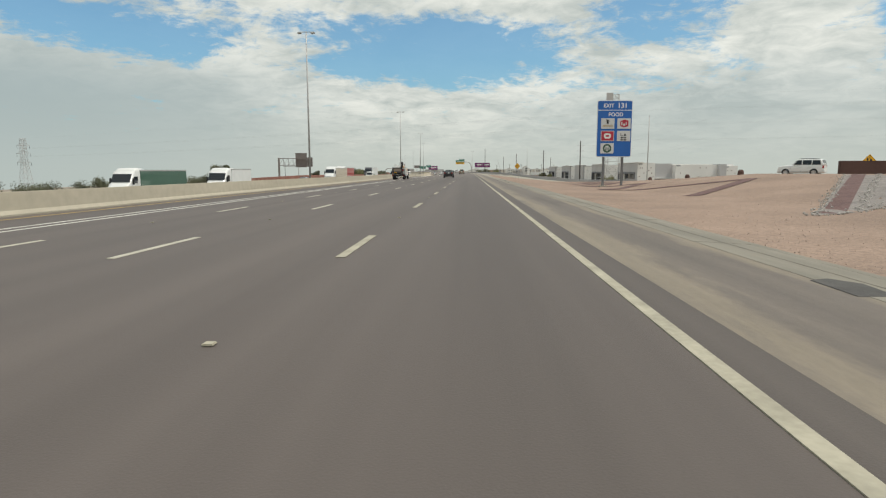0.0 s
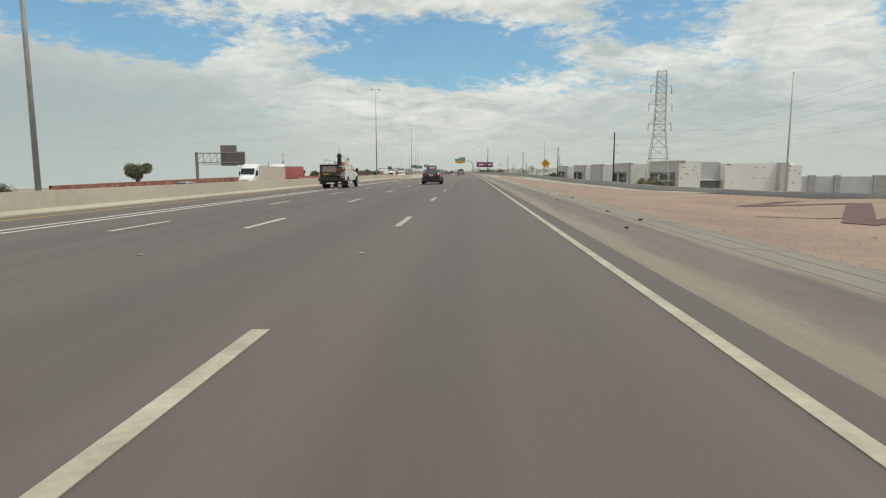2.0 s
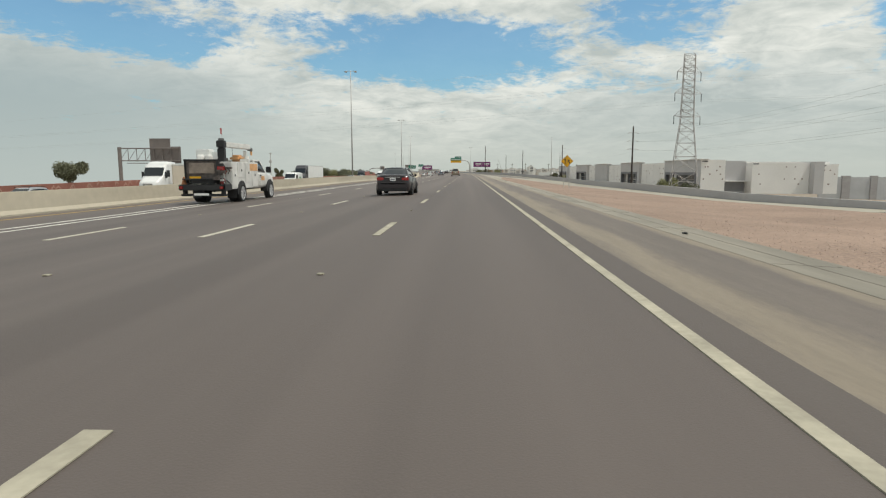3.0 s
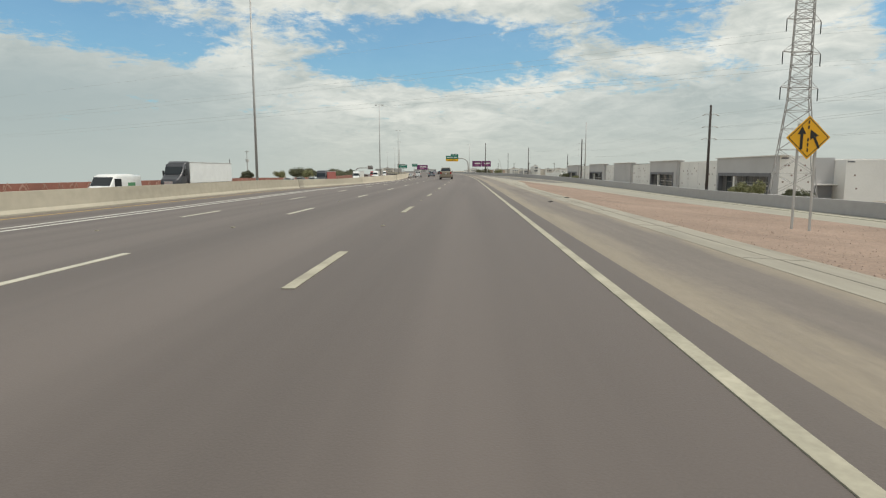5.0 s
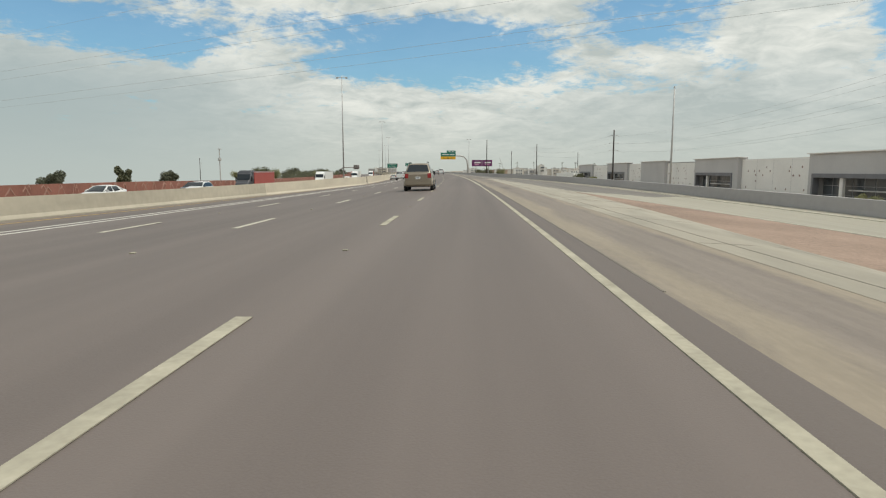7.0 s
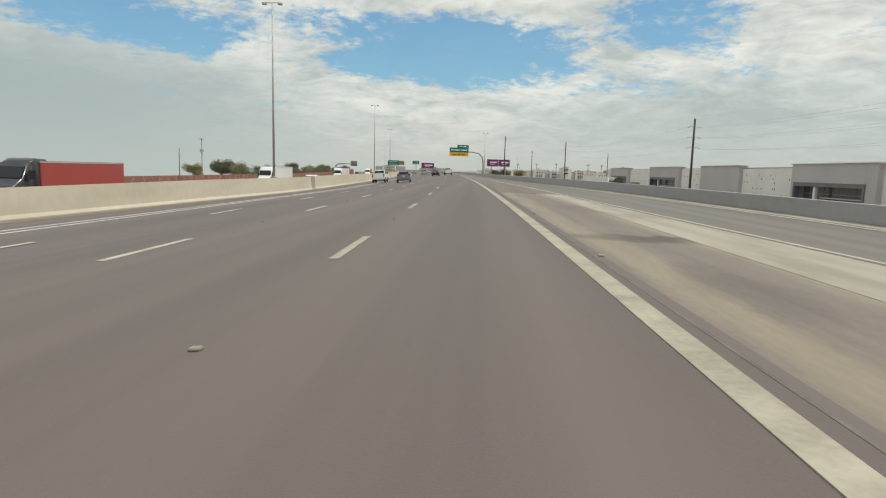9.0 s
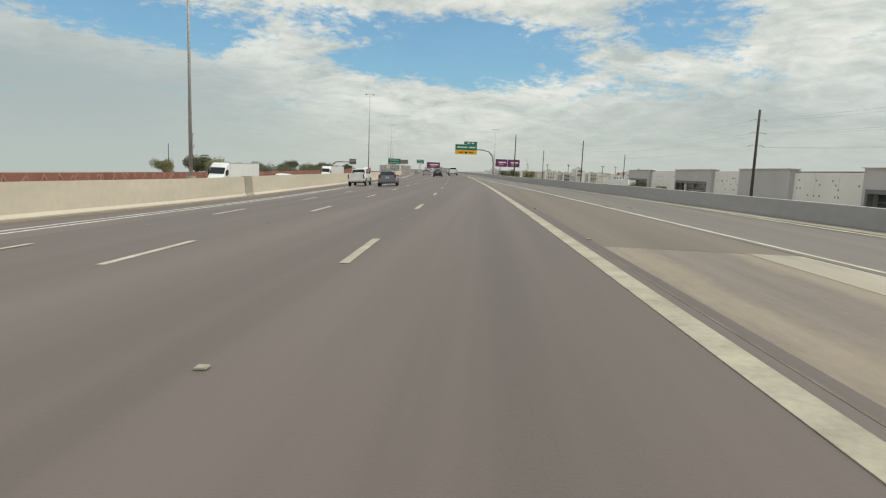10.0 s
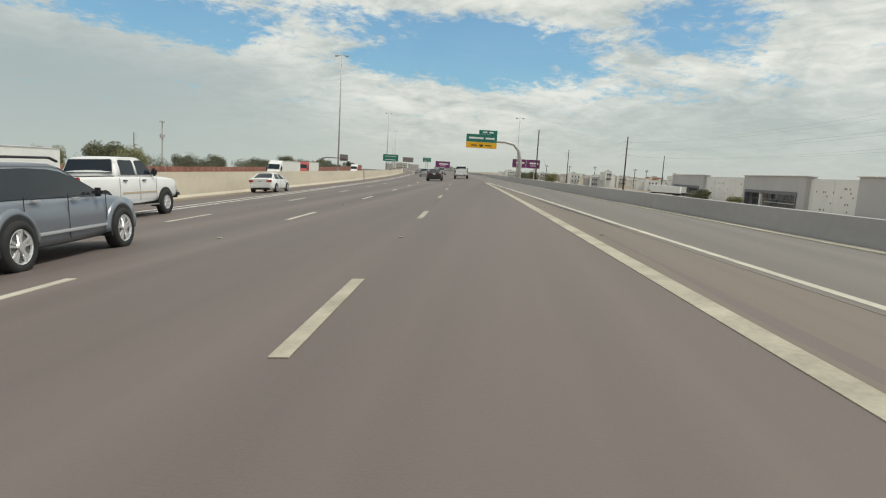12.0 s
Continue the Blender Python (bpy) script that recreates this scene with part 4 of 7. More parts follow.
def fender_flare(parent, w, y, r, mat):
    """A proud painted lip round each wheel opening."""
    for sgn in (1, -1):
        bm = bmesh.new()
        rings = []
        for k in range(19):
            a = math.radians(-4 + 188 * k / 18)
            c, s_ = math.cos(a), math.sin(a)
            rings.append([bm.verts.new((sgn * x, y + q * c, r * 1.03 + q * s_)) for x, q in ((w - 0.08, r * 1.46), (w - 0.005, r * 1.40), (w + 0.030, r * 1.32), (w + 0.042, r * 1.20), (w + 0.030, r * 1.14), (w - 0.08, r * 1.14))])
        for p, q in zip(rings, rings[1:]):
            for i in range(6):
                bm.faces.new((p[i], p[(i + 1) % 6], q[(i + 1) % 6], q[i]))
        bm.faces.new(rings[0])
        bm.faces.new(rings[-1])
        bmesh.ops.recalc_face_normals(bm, faces=bm.faces)
        part("fender_flare", bm, mat, parent, smooth=True)


def pane_on_side(parent, outline, wb, wt, zb, zt, mat, name="side_window"):
    """Dark panes on both flanks: (y, height from belt 0 to roof 1)."""
    for sgn in (1, -1):
        bm = bmesh.new()
        out = [bm.verts.new((sgn * (wb + (wt - wb) * h + 0.014), y, zb + (zt - zb) * h)) for y, h in outline]
        inn = [bm.verts.new((sgn * (wb + (wt - wb) * h - 0.03), y, zb + (zt - zb) * h)) for y, h in outline]
        bm.faces.new(out)
        n = len(out)
        for i in range(n):
            bm.faces.new((out[i], inn[i], inn[(i + 1) % n], out[(i + 1) % n]))
        bmesh.ops.recalc_face_normals(bm, faces=bm.faces)
        part(name, bm, mat, parent)


def pane_across(parent, name, ya, yb, wb, wt, zb, zt, ha, hb, side):
    """A windscreen or rear window between two heights of the cabin's slope."""
    bm = bmesh.new()
    quad = []
    for h, sx in ((ha, -1), (ha, 1), (hb, 1), (hb, -1)):
        x = (wb + (wt - wb) * h - 0.09) * sx
        quad.append((x, ya + (yb - ya) * h + side * 0.035, zb + (zt - zb) * h + 0.02))
    lo, hi = [bm.verts.new(p) for p in quad], [bm.verts.new((p[0], p[1] - side * 0.06, p[2] - 0.03)) for p in quad]
    bm.faces.new(lo)
    bm.faces.new(hi[::-1])
    for i in range(4):
        bm.faces.new((lo[(i + 1) % 4], lo[i], hi[i], hi[(i + 1) % 4]))
    bmesh.ops.recalc_face_normals(bm, faces=bm.faces)
    part(name, bm, M_GLASS, parent)


def automobile(name, label, category, m, colour, hull, cabin, pillars, wheels, r, w, roof_z, belt_z, wb, wt, group="", rim=None, flare=None, panes=None):
    """hull: (y, half width, bottom, top); cabin: (y at belt rear, y roof rear, y roof front, y belt front)."""
    t = thing(name, m, label, category, group)
    part("body", loft([(y, hull_section(hw, zb, zt)) for y, hw, zb, zt in hull]), colour, t, smooth=True)
    y0, y1, y2, y3 = cabin
    secs = []

    def rise(y):
        return max(0.0, min(1.0, (y - y0) / (y1 - y0), (y3 - y) / (y3 - y2)))

    def soft_rise(y):
        return sum(rise(y + 0.05 * j) for j in range(-3, 4)) / 7
    for k in range(25):
        y = y0 + (y3 - y0) * k / 24
        if panes:
            f = soft_rise(y)
        else:
            f = 1 - (1 - rise(y)) ** 1.15
        f = max(0.04, f)
        secs.append((y, cabin_section(wb, wb + (wt - wb) * f, belt_z - 0.06, belt_z + (roof_z - 0.03 - belt_z) * f)))
    if panes:
        part("cabin", loft(secs), colour, t, smooth=True)
        for outline in panes:
            pane_on_side(t, outline, wb, wt, belt_z, roof_z - 0.03, M_GLASS)
        pane_across(t, "windscreen", y3, y2, wb, wt, belt_z, roof_z - 0.03, 0.10, 0.88, 1)
        pane_across(t, "rear_window", y0, y1, wb, wt, belt_z, roof_z - 0.03, 0.12, 0.86, -1)
    else:
        part("glazing", loft(secs), M_GLASS, t, "dark tinted windows", smooth=True)
    rsec = []
    for k in range(13):
        y = y1 - 0.03 + (y2 - y1 + 0.06) * k / 12
        e = 0.03 * (1 - abs(2 * k / 12 - 1) ** 3)
        if panes:
            f = soft_rise(y)
            w_, z_ = wb + (wt - wb) * f, belt_z + (roof_z - 0.03 - belt_z) * f
            rsec.append((y, [(0, z_ - 0.05), (w_ - 0.01, z_ - 0.06), (w_ + 0.006, z_ - 0.03), (w_ - 0.06, z_ + 0.012), (w_ * 0.5, z_ + 0.028), (0, z_ + 0.034)]))
            continue
        rsec.append((y, [(0, roof_z - 0.07), (wt + 0.005, roof_z - 0.08), (wt + 0.012, roof_z - 0.045), (wt - 0.06, roof_z - 0.015 + e * 0.5), (wt * 0.5, roof_z + e), (0, roof_z + 0.008 + e)]))
    part("roof", loft(rsec), colour, t, smooth=True)
    for yb0, yb1, yt0, yt1 in pillars:
        for sgn in (1, -1):
            bm = bmesh.new()
            side_quad(bm, wb, wt, yb0, yb1, yt0, yt1, belt_z - 0.03, roof_z - 0.05, sides=(sgn,))
            part("pillar", bm, colour, t)
    for sgn in (1, -1) if not panes else ():
        for (ya, za), (yb, zb_) in (((y0, belt_z), (y1, roof_z)), ((y3, belt_z), (y2, roof_z))):
            part("window_frame", tube([(sgn * (wb - 0.02), ya, za - 0.02), (sgn * (wt - 0.02), yb, zb_ - 0.05)], 0.045, seg=6), colour, t)
    for y in wheels:
        if flare:
            fender_flare(t, w, y, r, flare)
        arch(t, w + (0.02 if flare else 0.0) + 0.006, y, r)
        for sgn in (1, -1):
            wheel(t, sgn * (w + (0.075 if flare else 0.055)), y, r, 0.24, 10 if flare else 7, rim, 0.54 if category == "pickup truck" else 0.66)
    # mirrors, handles, sill
    for sgn in (1, -1):
        ym = y3 - 0.32 * (y3 - y2) - 0.1
        part("wing_mirror", box(sgn * (wb + 0.02) if sgn > 0 else sgn * (wb + 0.21), sgn * (wb + 0.21) if sgn > 0 else sgn * (wb + 0.02), ym - 0.08, ym + 0.05, belt_z - 0.01, belt_z + (0.25 if category == "pickup truck" else 0.14), bevel=0.05), M_TRIM if panes else colour, t)
    return t


def lamp_pair(t, name, x0, x1, y0, y1, z0, z1, mat):
    for sgn in (1, -1):
        a, b = sorted((sgn * x0, sgn * x1))
        part(name, box(a, b, y0, y1, z0, z1, bevel=0.02), mat, t)


def bar_plate(t, y, z, w=0.31, h=0.155):
    plate = part("number_plate", box(-w / 2, w / 2, y - 0.015, y + 0.01, z, z + h), M_WHITE, t)
    part("text_bar", box(-w / 3, w / 3, y - 0.019, y - 0.015, z + h * 0.35, z + h * 0.65), M_GREY_TEXT, plate)


M_RIM_BRIGHT = material("polished_rim", (0.78, 0.78, 0.78), 0.22, 0.7, vary=0.08, scale=0.3)
M_SATIN = material("satin_trim", (0.42, 0.43, 0.44), 0.4, 0.1, vary=0.08)
M_SEAM = material("door_gap", (0.05, 0.052, 0.056), 0.8, vary=0.1)
M_STRIPE = material("tan_stripe", (0.46, 0.38, 0.27), 0.5, vary=0.1)
M_GREY_TEXT = material("plate_text", (0.12, 0.12, 0.16), 0.6)


def handles(t, w, ys, z, mat):
    for y in ys:
        for sgn in (1, -1):
            a, b = sorted((sgn * (w - 0.015), sgn * (w + 0.03)))
            part("door_handle", box(a, b, y - 0.1, y + 0.1, z - 0.018, z + 0.018, bevel=0.01), mat, t)


def door_seams(t, w, ys, z0, z1):
    for y in ys:
        for sgn in (1, -1):
            a, b = sorted((sgn * (w - 0.01), sgn * (w + 0.003)))
            part("door_seam", box(a, b, y - 0.002, y + 0.002, z0, z1), M_SEAM, t)


def sedan(m, colour, label, group="", rim=None):
    hull = [(-2.40, 0.62, 0.42, 0.80), (-2.33, 0.80, 0.30, 1.02), (-2.10, 0.88, 0.24, 1.09), (-1.5, 0.915, 0.20, 1.05), (-0.6, 0.92, 0.19, 0.98), (0.5, 0.92, 0.19, 0.97), (1.2, 0.915, 0.20, 0.96), (1.8, 0.89, 0.23, 0.85), (2.2, 0.82, 0.27, 0.74), (2.38, 0.62, 0.34, 0.62)]
    t = automobile("sedan", label, "car", m, colour, hull, (-2.02, -1.05, 0.28, 1.25), [(-1.62, -1.36, -1.16, -1.0), (-0.28, -0.18, -0.26, -0.18), (0.98, 1.08, 0.25, 0.33)], (-1.42, 1.40), 0.335, 0.915, 1.455, 0.99, 0.80, 0.58, group, rim)
    lamp_pair(t, "tail_lamp", 0.46, 0.83, -2.42, -2.18, 0.80, 0.96, M_LAMP_RED)
    lamp_pair(t, "head_lamp", 0.48, 0.82, 2.10, 2.28, 0.58, 0.72, M_LAMP_CLEAR)
    part("boot_lid", box(-0.62, 0.62, -2.405, -2.30, 0.70, 1.045, bevel=0.03), colour, t)
    part("rear_bumper", box(-0.80, 0.80, -2.46, -2.25, 0.36, 0.66, bevel=0.06), colour, t)
    part("valance", box(-0.7, 0.7, -2.44, -2.2, 0.24, 0.38, bevel=0.03), M_TRIM, t)
    bar_plate(t, -2.412, 0.78)
    part("badge_strip", box(-0.4, 0.4, -2.415, -2.40, 0.955, 0.985), M_CHROME, t)
    handles(t, 0.92, (-0.45, 0.55), 0.86, colour)
    door_seams(t, 0.92, (-1.1, -0.22, 0.95), 0.3, 0.92)
    return t


BOXY_PANES = [[(-2.06, 0.08), (-1.22, 0.08), (-1.22, 0.86), (-2.0, 0.86)], [(-1.12, 0.08), (-0.24, 0.08), (-0.24, 0.88), (-1.12, 0.88)], [(-0.14, 0.08), (0.70, 0.08), (0.36, 0.70), (0.20, 0.88), (-0.14, 0.88)]]


def suv(m, colour, label, group="", tall=1.0, rails=True, boxy=False):
    z = tall
    hull = [(-2.38, 0.72, 0.45, 0.85), (-2.34, 0.86, 0.36, 1.08 * z), (-2.1, 0.91, 0.28, 1.12 * z), (-1.2, 0.935, 0.26, 1.12 * z), (0.2, 0.935, 0.26, 1.10 * z), (1.0, 0.93, 0.27, 1.10 * z), (1.5, 0.92, 0.28, 1.07 * z), (1.9, 0.90, 0.30, 1.02 * z), (2.15, 0.86, 0.33, 0.96 * z), (2.32, 0.76, 0.36, 0.88 * z), (2.41, 0.60, 0.40, 0.74)]
    t = automobile("suv", label, "car", m, colour, hull, (-2.36, -2.16, 0.20, 0.86) if boxy else (-2.34, -1.75, 0.05, 1.12), [], (-1.42, 1.46), 0.37, 0.935, 1.70 * z, 1.09 * z, 0.86, 0.76 if boxy else 0.66, group, M_RIM_BRIGHT, colour, BOXY_PANES if boxy else [[(-1.98, 0.05), (0.93, 0.05), (0.95, 0.10), (0.66, 0.36), (0.36, 0.60), (0.04, 0.78), (-0.25, 0.85), (-0.80, 0.88), (-1.35, 0.85), (-1.68, 0.74), (-1.90, 0.48), (-2.0, 0.22)]])
    lamp_pair(t, "tail_lamp", 0.62, 0.88, -2.40, -2.22, 0.86, 1.16, M_LAMP_RED)
    lamp_pair(t, "head_lamp", 0.46, 0.74, 2.16, 2.33, 0.72, 0.86, M_LAMP_CLEAR)
    part("rear_bumper", box(-0.86, 0.86, -2.46, -2.25, 0.40, 0.70, bevel=0.06), colour, t)
    part("front_bumper", loft([(2.1, hull_section(0.90, 0.30, 0.62)), (2.3, hull_section(0.82, 0.30, 0.62)), (2.42, hull_section(0.68, 0.32, 0.60)), (2.46, hull_section(0.5, 0.36, 0.56))]), colour, t, smooth=True)
    part("grille", box(-0.42, 0.42, 2.36, 2.425, 0.62, 0.76, bevel=0.02), M_TRIM, t)
    part("tailgate", box(-0.66, 0.66, -2.40, -2.3, 0.70, 1.10, bevel=0.03), colour, t)
    bar_plate(t, -2.41, 0.80)
    if rails:
        for sgn in (1, -1):
            part("roof_rail", tube([(sgn * 0.60, -1.75, 1.71 * z), (sgn * 0.60, -1.6, 1.77 * z), (sgn * 0.60, 0.0, 1.78 * z), (sgn * 0.60, 0.2, 1.72 * z)], 0.022, seg=6), M_TRIM, t)
    handles(t, 0.935, (-0.95, 0.05), 0.98, M_SATIN)
    door_seams(t, 0.937, (-1.2, -0.14, 0.98), 0.36, 1.06)
    for sgn in (1, -1):
        a, b = sorted((sgn * 0.92, sgn * 0.955))
        part("side_moulding", box(a, b, -0.93, 0.97, 0.46, 0.51, bevel=0.01), M_SATIN, t)
    return t


def pickup(m, colour, label, group="", lift=0.12):
    hull = [(-2.95, 0.92, 0.62, 1.20 + lift), (-2.9, 0.97, 0.55, 1.26 + lift), (-2.2, 0.99, 0.50, 1.26 + lift), (-0.95, 0.99, 0.48, 1.26 + lift), (0.2, 0.99, 0.46, 1.24 + lift), (1.3, 0.985, 0.50, 1.24 + lift), (2.1, 0.97, 0.54, 1.20 + lift), (2.6, 0.95, 0.58, 1.15 + lift), (2.82, 0.90, 0.60, 1.08 + lift), (2.9, 0.80, 0.64, 0.98 + lift)]
    t = automobile("pickup_truck", label, "pickup truck", m, colour, hull, (-1.04, -0.84, 0.62, 1.40), [], (-1.85, 1.82), 0.45, 0.985, 1.88 + lift, 1.26 + lift, 0.90, 0.74, group, M_RIM_BRIGHT, None, [[(-0.74, 0.06), (0.06, 0.06), (0.07, 0.80), (0.0, 0.86), (-0.64, 0.86), (-0.72, 0.78)], [(0.22, 0.06), (1.17, 0.06), (1.15, 0.16), (0.66, 0.80), (0.56, 0.86), (0.30, 0.86), (0.22, 0.80)]])
    part("load_bed", box(-0.86, 0.86, -2.86, -1.06, 1.22 + lift, 1.275 + lift), M_TRIM, t, "black bed cover")
    part("tailgate", box(-0.82, 0.82, -2.99, -2.9, 0.70, 1.27 + lift, bevel=0.02), colour, t)
    part("rear_bumper", box(-0.98, 0.98, -3.10, -2.88, 0.52, 0.74, bevel=0.03), M_CHROME, t)
    lamp_pair(t, "tail_lamp", 0.80, 0.96, -2.99, -2.88, 0.86, 1.24 + lift, M_LAMP_RED)
    lamp_pair(t, "head_lamp", 0.58, 0.82, 2.74, 2.88, 0.92, 1.12, M_LAMP_CLEAR)
    part("grille", box(-0.56, 0.56, 2.80, 2.915, 0.86, 1.12, bevel=0.02), M_TRIM, t)
    part("front_bumper", box(-0.95, 0.95, 2.66, 3.02, 0.56, 0.84, bevel=0.08), M_TRIM, t)
    for sgn in (1, -1):
        a, b = sorted((sgn * 0.97, sgn * 0.996))
        part("side_stripe", box(a, b, -0.88, 1.22, 0.70 + lift, 0.755 + lift), M_STRIPE, t, "tan lower stripe")
    part("chassis", box(-0.7, 0.7, -2.8, 2.6, 0.40, 0.56), M_TRIM, t)
    bar_plate(t, -3.11, 0.58)
    for sgn in (1, -1):
        a, b = sorted((sgn * 0.90, sgn * 1.10))
        part("running_board", box(a, b, -0.95, 1.15, 0.40, 0.45, bevel=0.02), M_CHROME, t)
    handles(t, 0.99, (-0.70, 0.42), 1.12 + lift, M_TRIM)
    door_seams(t, 0.992, (-1.0, 0.15, 1.2), 0.6, 1.2 + lift)
    return t


def service_truck(m):
    t = thing("service_truck", m, "white utility service truck with open tool boxes and a folded crane", "truck")
    # chassis and cab
    part("chassis", box(-0.45, 0.45, -3.3, 3.2, 0.55, 0.78, bevel=0.03), M_TRIM, t)
    part("cab", loft([(y, hull_section(hw, zb, zt)) for y, hw, zb, zt in ((0.75, 0.99, 0.62, 1.42), (1.4, 1.0, 0.60, 1.42), (2.1, 1.0, 0.62, 1.40), (2.9, 0.98, 0.66, 1.34), (3.35, 0.94, 0.68, 1.26), (3.45, 0.84, 0.72, 1.12))]), P_TRUCK, t, smooth=True)
    secs = []
    for y, f in ((0.78, 1.0), (1.3, 1.0), (1.75, 1.0), (2.0, 0.7), (2.3, 0.25), (2.45, 0.05)):
        secs.append((y, cabin_section(0.88, 0.88 - 0.14 * f, 1.36, 1.40 + 0.62 * f)))
    part("glazing", loft(secs), M_GLASS, t, smooth=True)
    part("roof", box(-0.76, 0.76, 0.74, 1.85, 1.98, 2.07, bevel=0.035), P_TRUCK, t)
    for sgn in (1, -1):
        for q in ((0.78, 1.05, 0.78, 1.0), (2.3, 2.42, 1.78, 1.9)):
            bm = bmesh.new()
            side_quad(bm, 0.88, 0.74, *q, 1.38, 2.0, sides=(sgn,))
            part("pillar", bm, P_TRUCK, t)
    for sgn in (1, -1):
        a, b = sorted((sgn * 1.0, sgn * 1.26))
        part("wing_mirror", box(a, b, 2.0, 2.12, 1.40, 1.72, bevel=0.03), M_TRIM, t)
    for y in (-1.7, 2.55):
        for sgn in (1, -1):
            a, b = sorted((sgn * 0.7, sgn * 1.052))
            part("wheel_arch", prism([(y + 0.56 * math.cos(math.radians(q)), 0.48 + 0.56 * math.sin(math.radians(q))) for q in range(-6, 190, 12)], "x", a, b), M_TRIM, t)
        for sgn in (1, -1):
            wheel(t, sgn * 1.10, y, 0.45, 0.30, 8)
    # service body: two side cabinets with doors
    for sgn in (1, -1):
        a, b = sorted((sgn * 0.52, sgn * 1.03))
        part("tool_cabinet", box(a, b, -2.9, 0.68, 0.66, 1.92, bevel=0.02), P_TRUCK, t, "white side cabinet with shut doors")
        for y0, y1, z0, z1 in ((-2.84, -2.2, 0.72, 1.86), (-2.16, -1.2, 1.18, 1.86), (-1.16, -0.3, 0.95, 1.86), (-0.26, 0.62, 0.72, 1.86)):
            a, b = sorted((sgn * 1.03, sgn * 1.045))
            door = part("cabinet_door", box(a, b, y0, y1, z0, z1, bevel=0.006), P_TRUCK, t)
            a, b = sorted((sgn * 1.045, sgn * 1.065))
            part("latch", box(a, b, (y0 + y1) / 2 - 0.05, (y0 + y1) / 2 + 0.05, (z0 + z1) / 2 - 0.05, (z0 + z1) / 2 + 0.05), M_RIM_DARK, door)
        a, b = sorted((sgn * 1.046, sgn * 1.050))
        part("logo_panel", box(a, b, -0.55, 0.55, 1.50, 1.84), M_ORANGE, t, "faded orange company lettering block")
        part("logo_panel", box(a - sgn * 0.044, b - sgn * 0.04, 1.25, 1.75, 1.0, 1.22), M_ORANGE, t)
    # open rear: bed, racks, bumper bench, vices
    part("bed_floor", box(-0.52, 0.52, -3.2, 0.68, 0.78, 0.86), M_TRIM, t)
    part("rear_bench", box(-1.02, 1.02, -3.75, -2.95, 0.62, 0.88, bevel=0.03), M_TRIM, t, "black steel work bench bumper")
    part("step_bumper", box(-0.95, 0.95, -3.70, -3.2, 0.36, 0.46, bevel=0.02), M_TRIM, t)
    for x in (-0.85, 0.0, 0.85):
        part("bracket", box(x - 0.05, x + 0.05, -3.6, -3.3, 0.44, 0.64), M_TRIM, t)
    part("rear_rack", box(-0.98, 0.50, -3.05, -2.92, 1.15, 1.95, bevel=0.02), M_RUBBLE, t, "dusty black rear rack")
    part("mud_panel", box(-0.80, 0.34, -3.09, -3.05, 1.38, 1.86), material("dusty_sheet", (0.28, 0.23, 0.19), 0.9, vary=0.4, scale=0.4), t, "dusty grey-brown panel")
    part("drawer", box(-0.60, 0.46, -3.45, -3.05, 0.92, 1.12, bevel=0.02), M_TRIM, t)
    part("hazard_plate", box(-0.78, -0.28, -3.13, -3.10, 1.08, 1.24), M_YELLOW, t, "yellow warning plate")
    part("cone_stack", tube([(-0.93, -3.35, 0.88), (-0.93, -3.35, 0.98), (-0.93, -3.35, 1.22)], [0.12, 0.09, 0.03], seg=14), material("dirty_orange", (0.34, 0.14, 0.06), 0.8, vary=0.3, scale=0.2), t, "stacked dirty orange cones")
    rnd = random.Random(4)
    for k in range(14):
        x, y, z = rnd.uniform(0.5, 1.0), rnd.uniform(-3.5, -2.95), rnd.uniform(0.88, 1.75)
        sx, sz = rnd.uniform(0.06, 0.16), rnd.uniform(0.06, 0.2)
        part("tool", box(x - sx, x + sx, y - 0.08, y + 0.08, z, z + sz, bevel=0.01), (M_RUBBLE, M_TRIM, M_STEEL, M_RUBBLE, M_LAMP_RED)[k % 5], t)
    # tanks, crane, clutter on top
    for x in (-0.62, -0.25):
        part("tank", tube([(x, -2.2, 0.95), (x, -2.2, 2.15), (x, -2.2, 2.25)], [0.18, 0.18, 0.12], seg=16), P_TRUCK, t, smooth=True)
    part("crane_column", box(0.36, 0.66, -2.75, -2.45, 1.9, 2.55, bevel=0.03), M_TRIM, t, "black crane column")
    part("crane_motor", box(0.34, 0.68, -2.80, -2.42, 2.56, 2.88, bevel=0.03), M_TRIM, t)
    part("crane_cap", tube([(0.51, -2.6, 2.80), (0.51, -2.6, 2.98)], 0.13, seg=12), M_RIM_DARK, t)
    part("crane_boom", box(0.40, 0.62, -2.55, 0.9, 2.58, 2.84, bevel=0.03), P_TRUCK, t, "white folded crane boom")
    part("crane_boom_inner", box(0.44, 0.58, 0.9, 1.35, 2.52, 2.68, bevel=0.02), M_RIM_DARK, t)
    part("crane_hook", tube([(0.51, 1.3, 2.52), (0.51, 1.3, 2.30)], 0.05), M_ORANGE, t)
    part("boom_rest", box(0.44, 0.58, 0.35, 0.45, 1.92, 2.5), P_TRUCK, t)
    part("flag_staff", tube([(0.55, -2.6, 2.8), (0.55, -2.6, 3.45)], 0.012, seg=6), M_STEEL, t)
    part("flag", prism([(-2.6, 3.15), (-2.78, 3.18), (-2.74, 3.32), (-2.8, 3.44), (-2.6, 3.45)], "x", 0.545, 0.555), M_LAMP_RED, t, "small red flag")
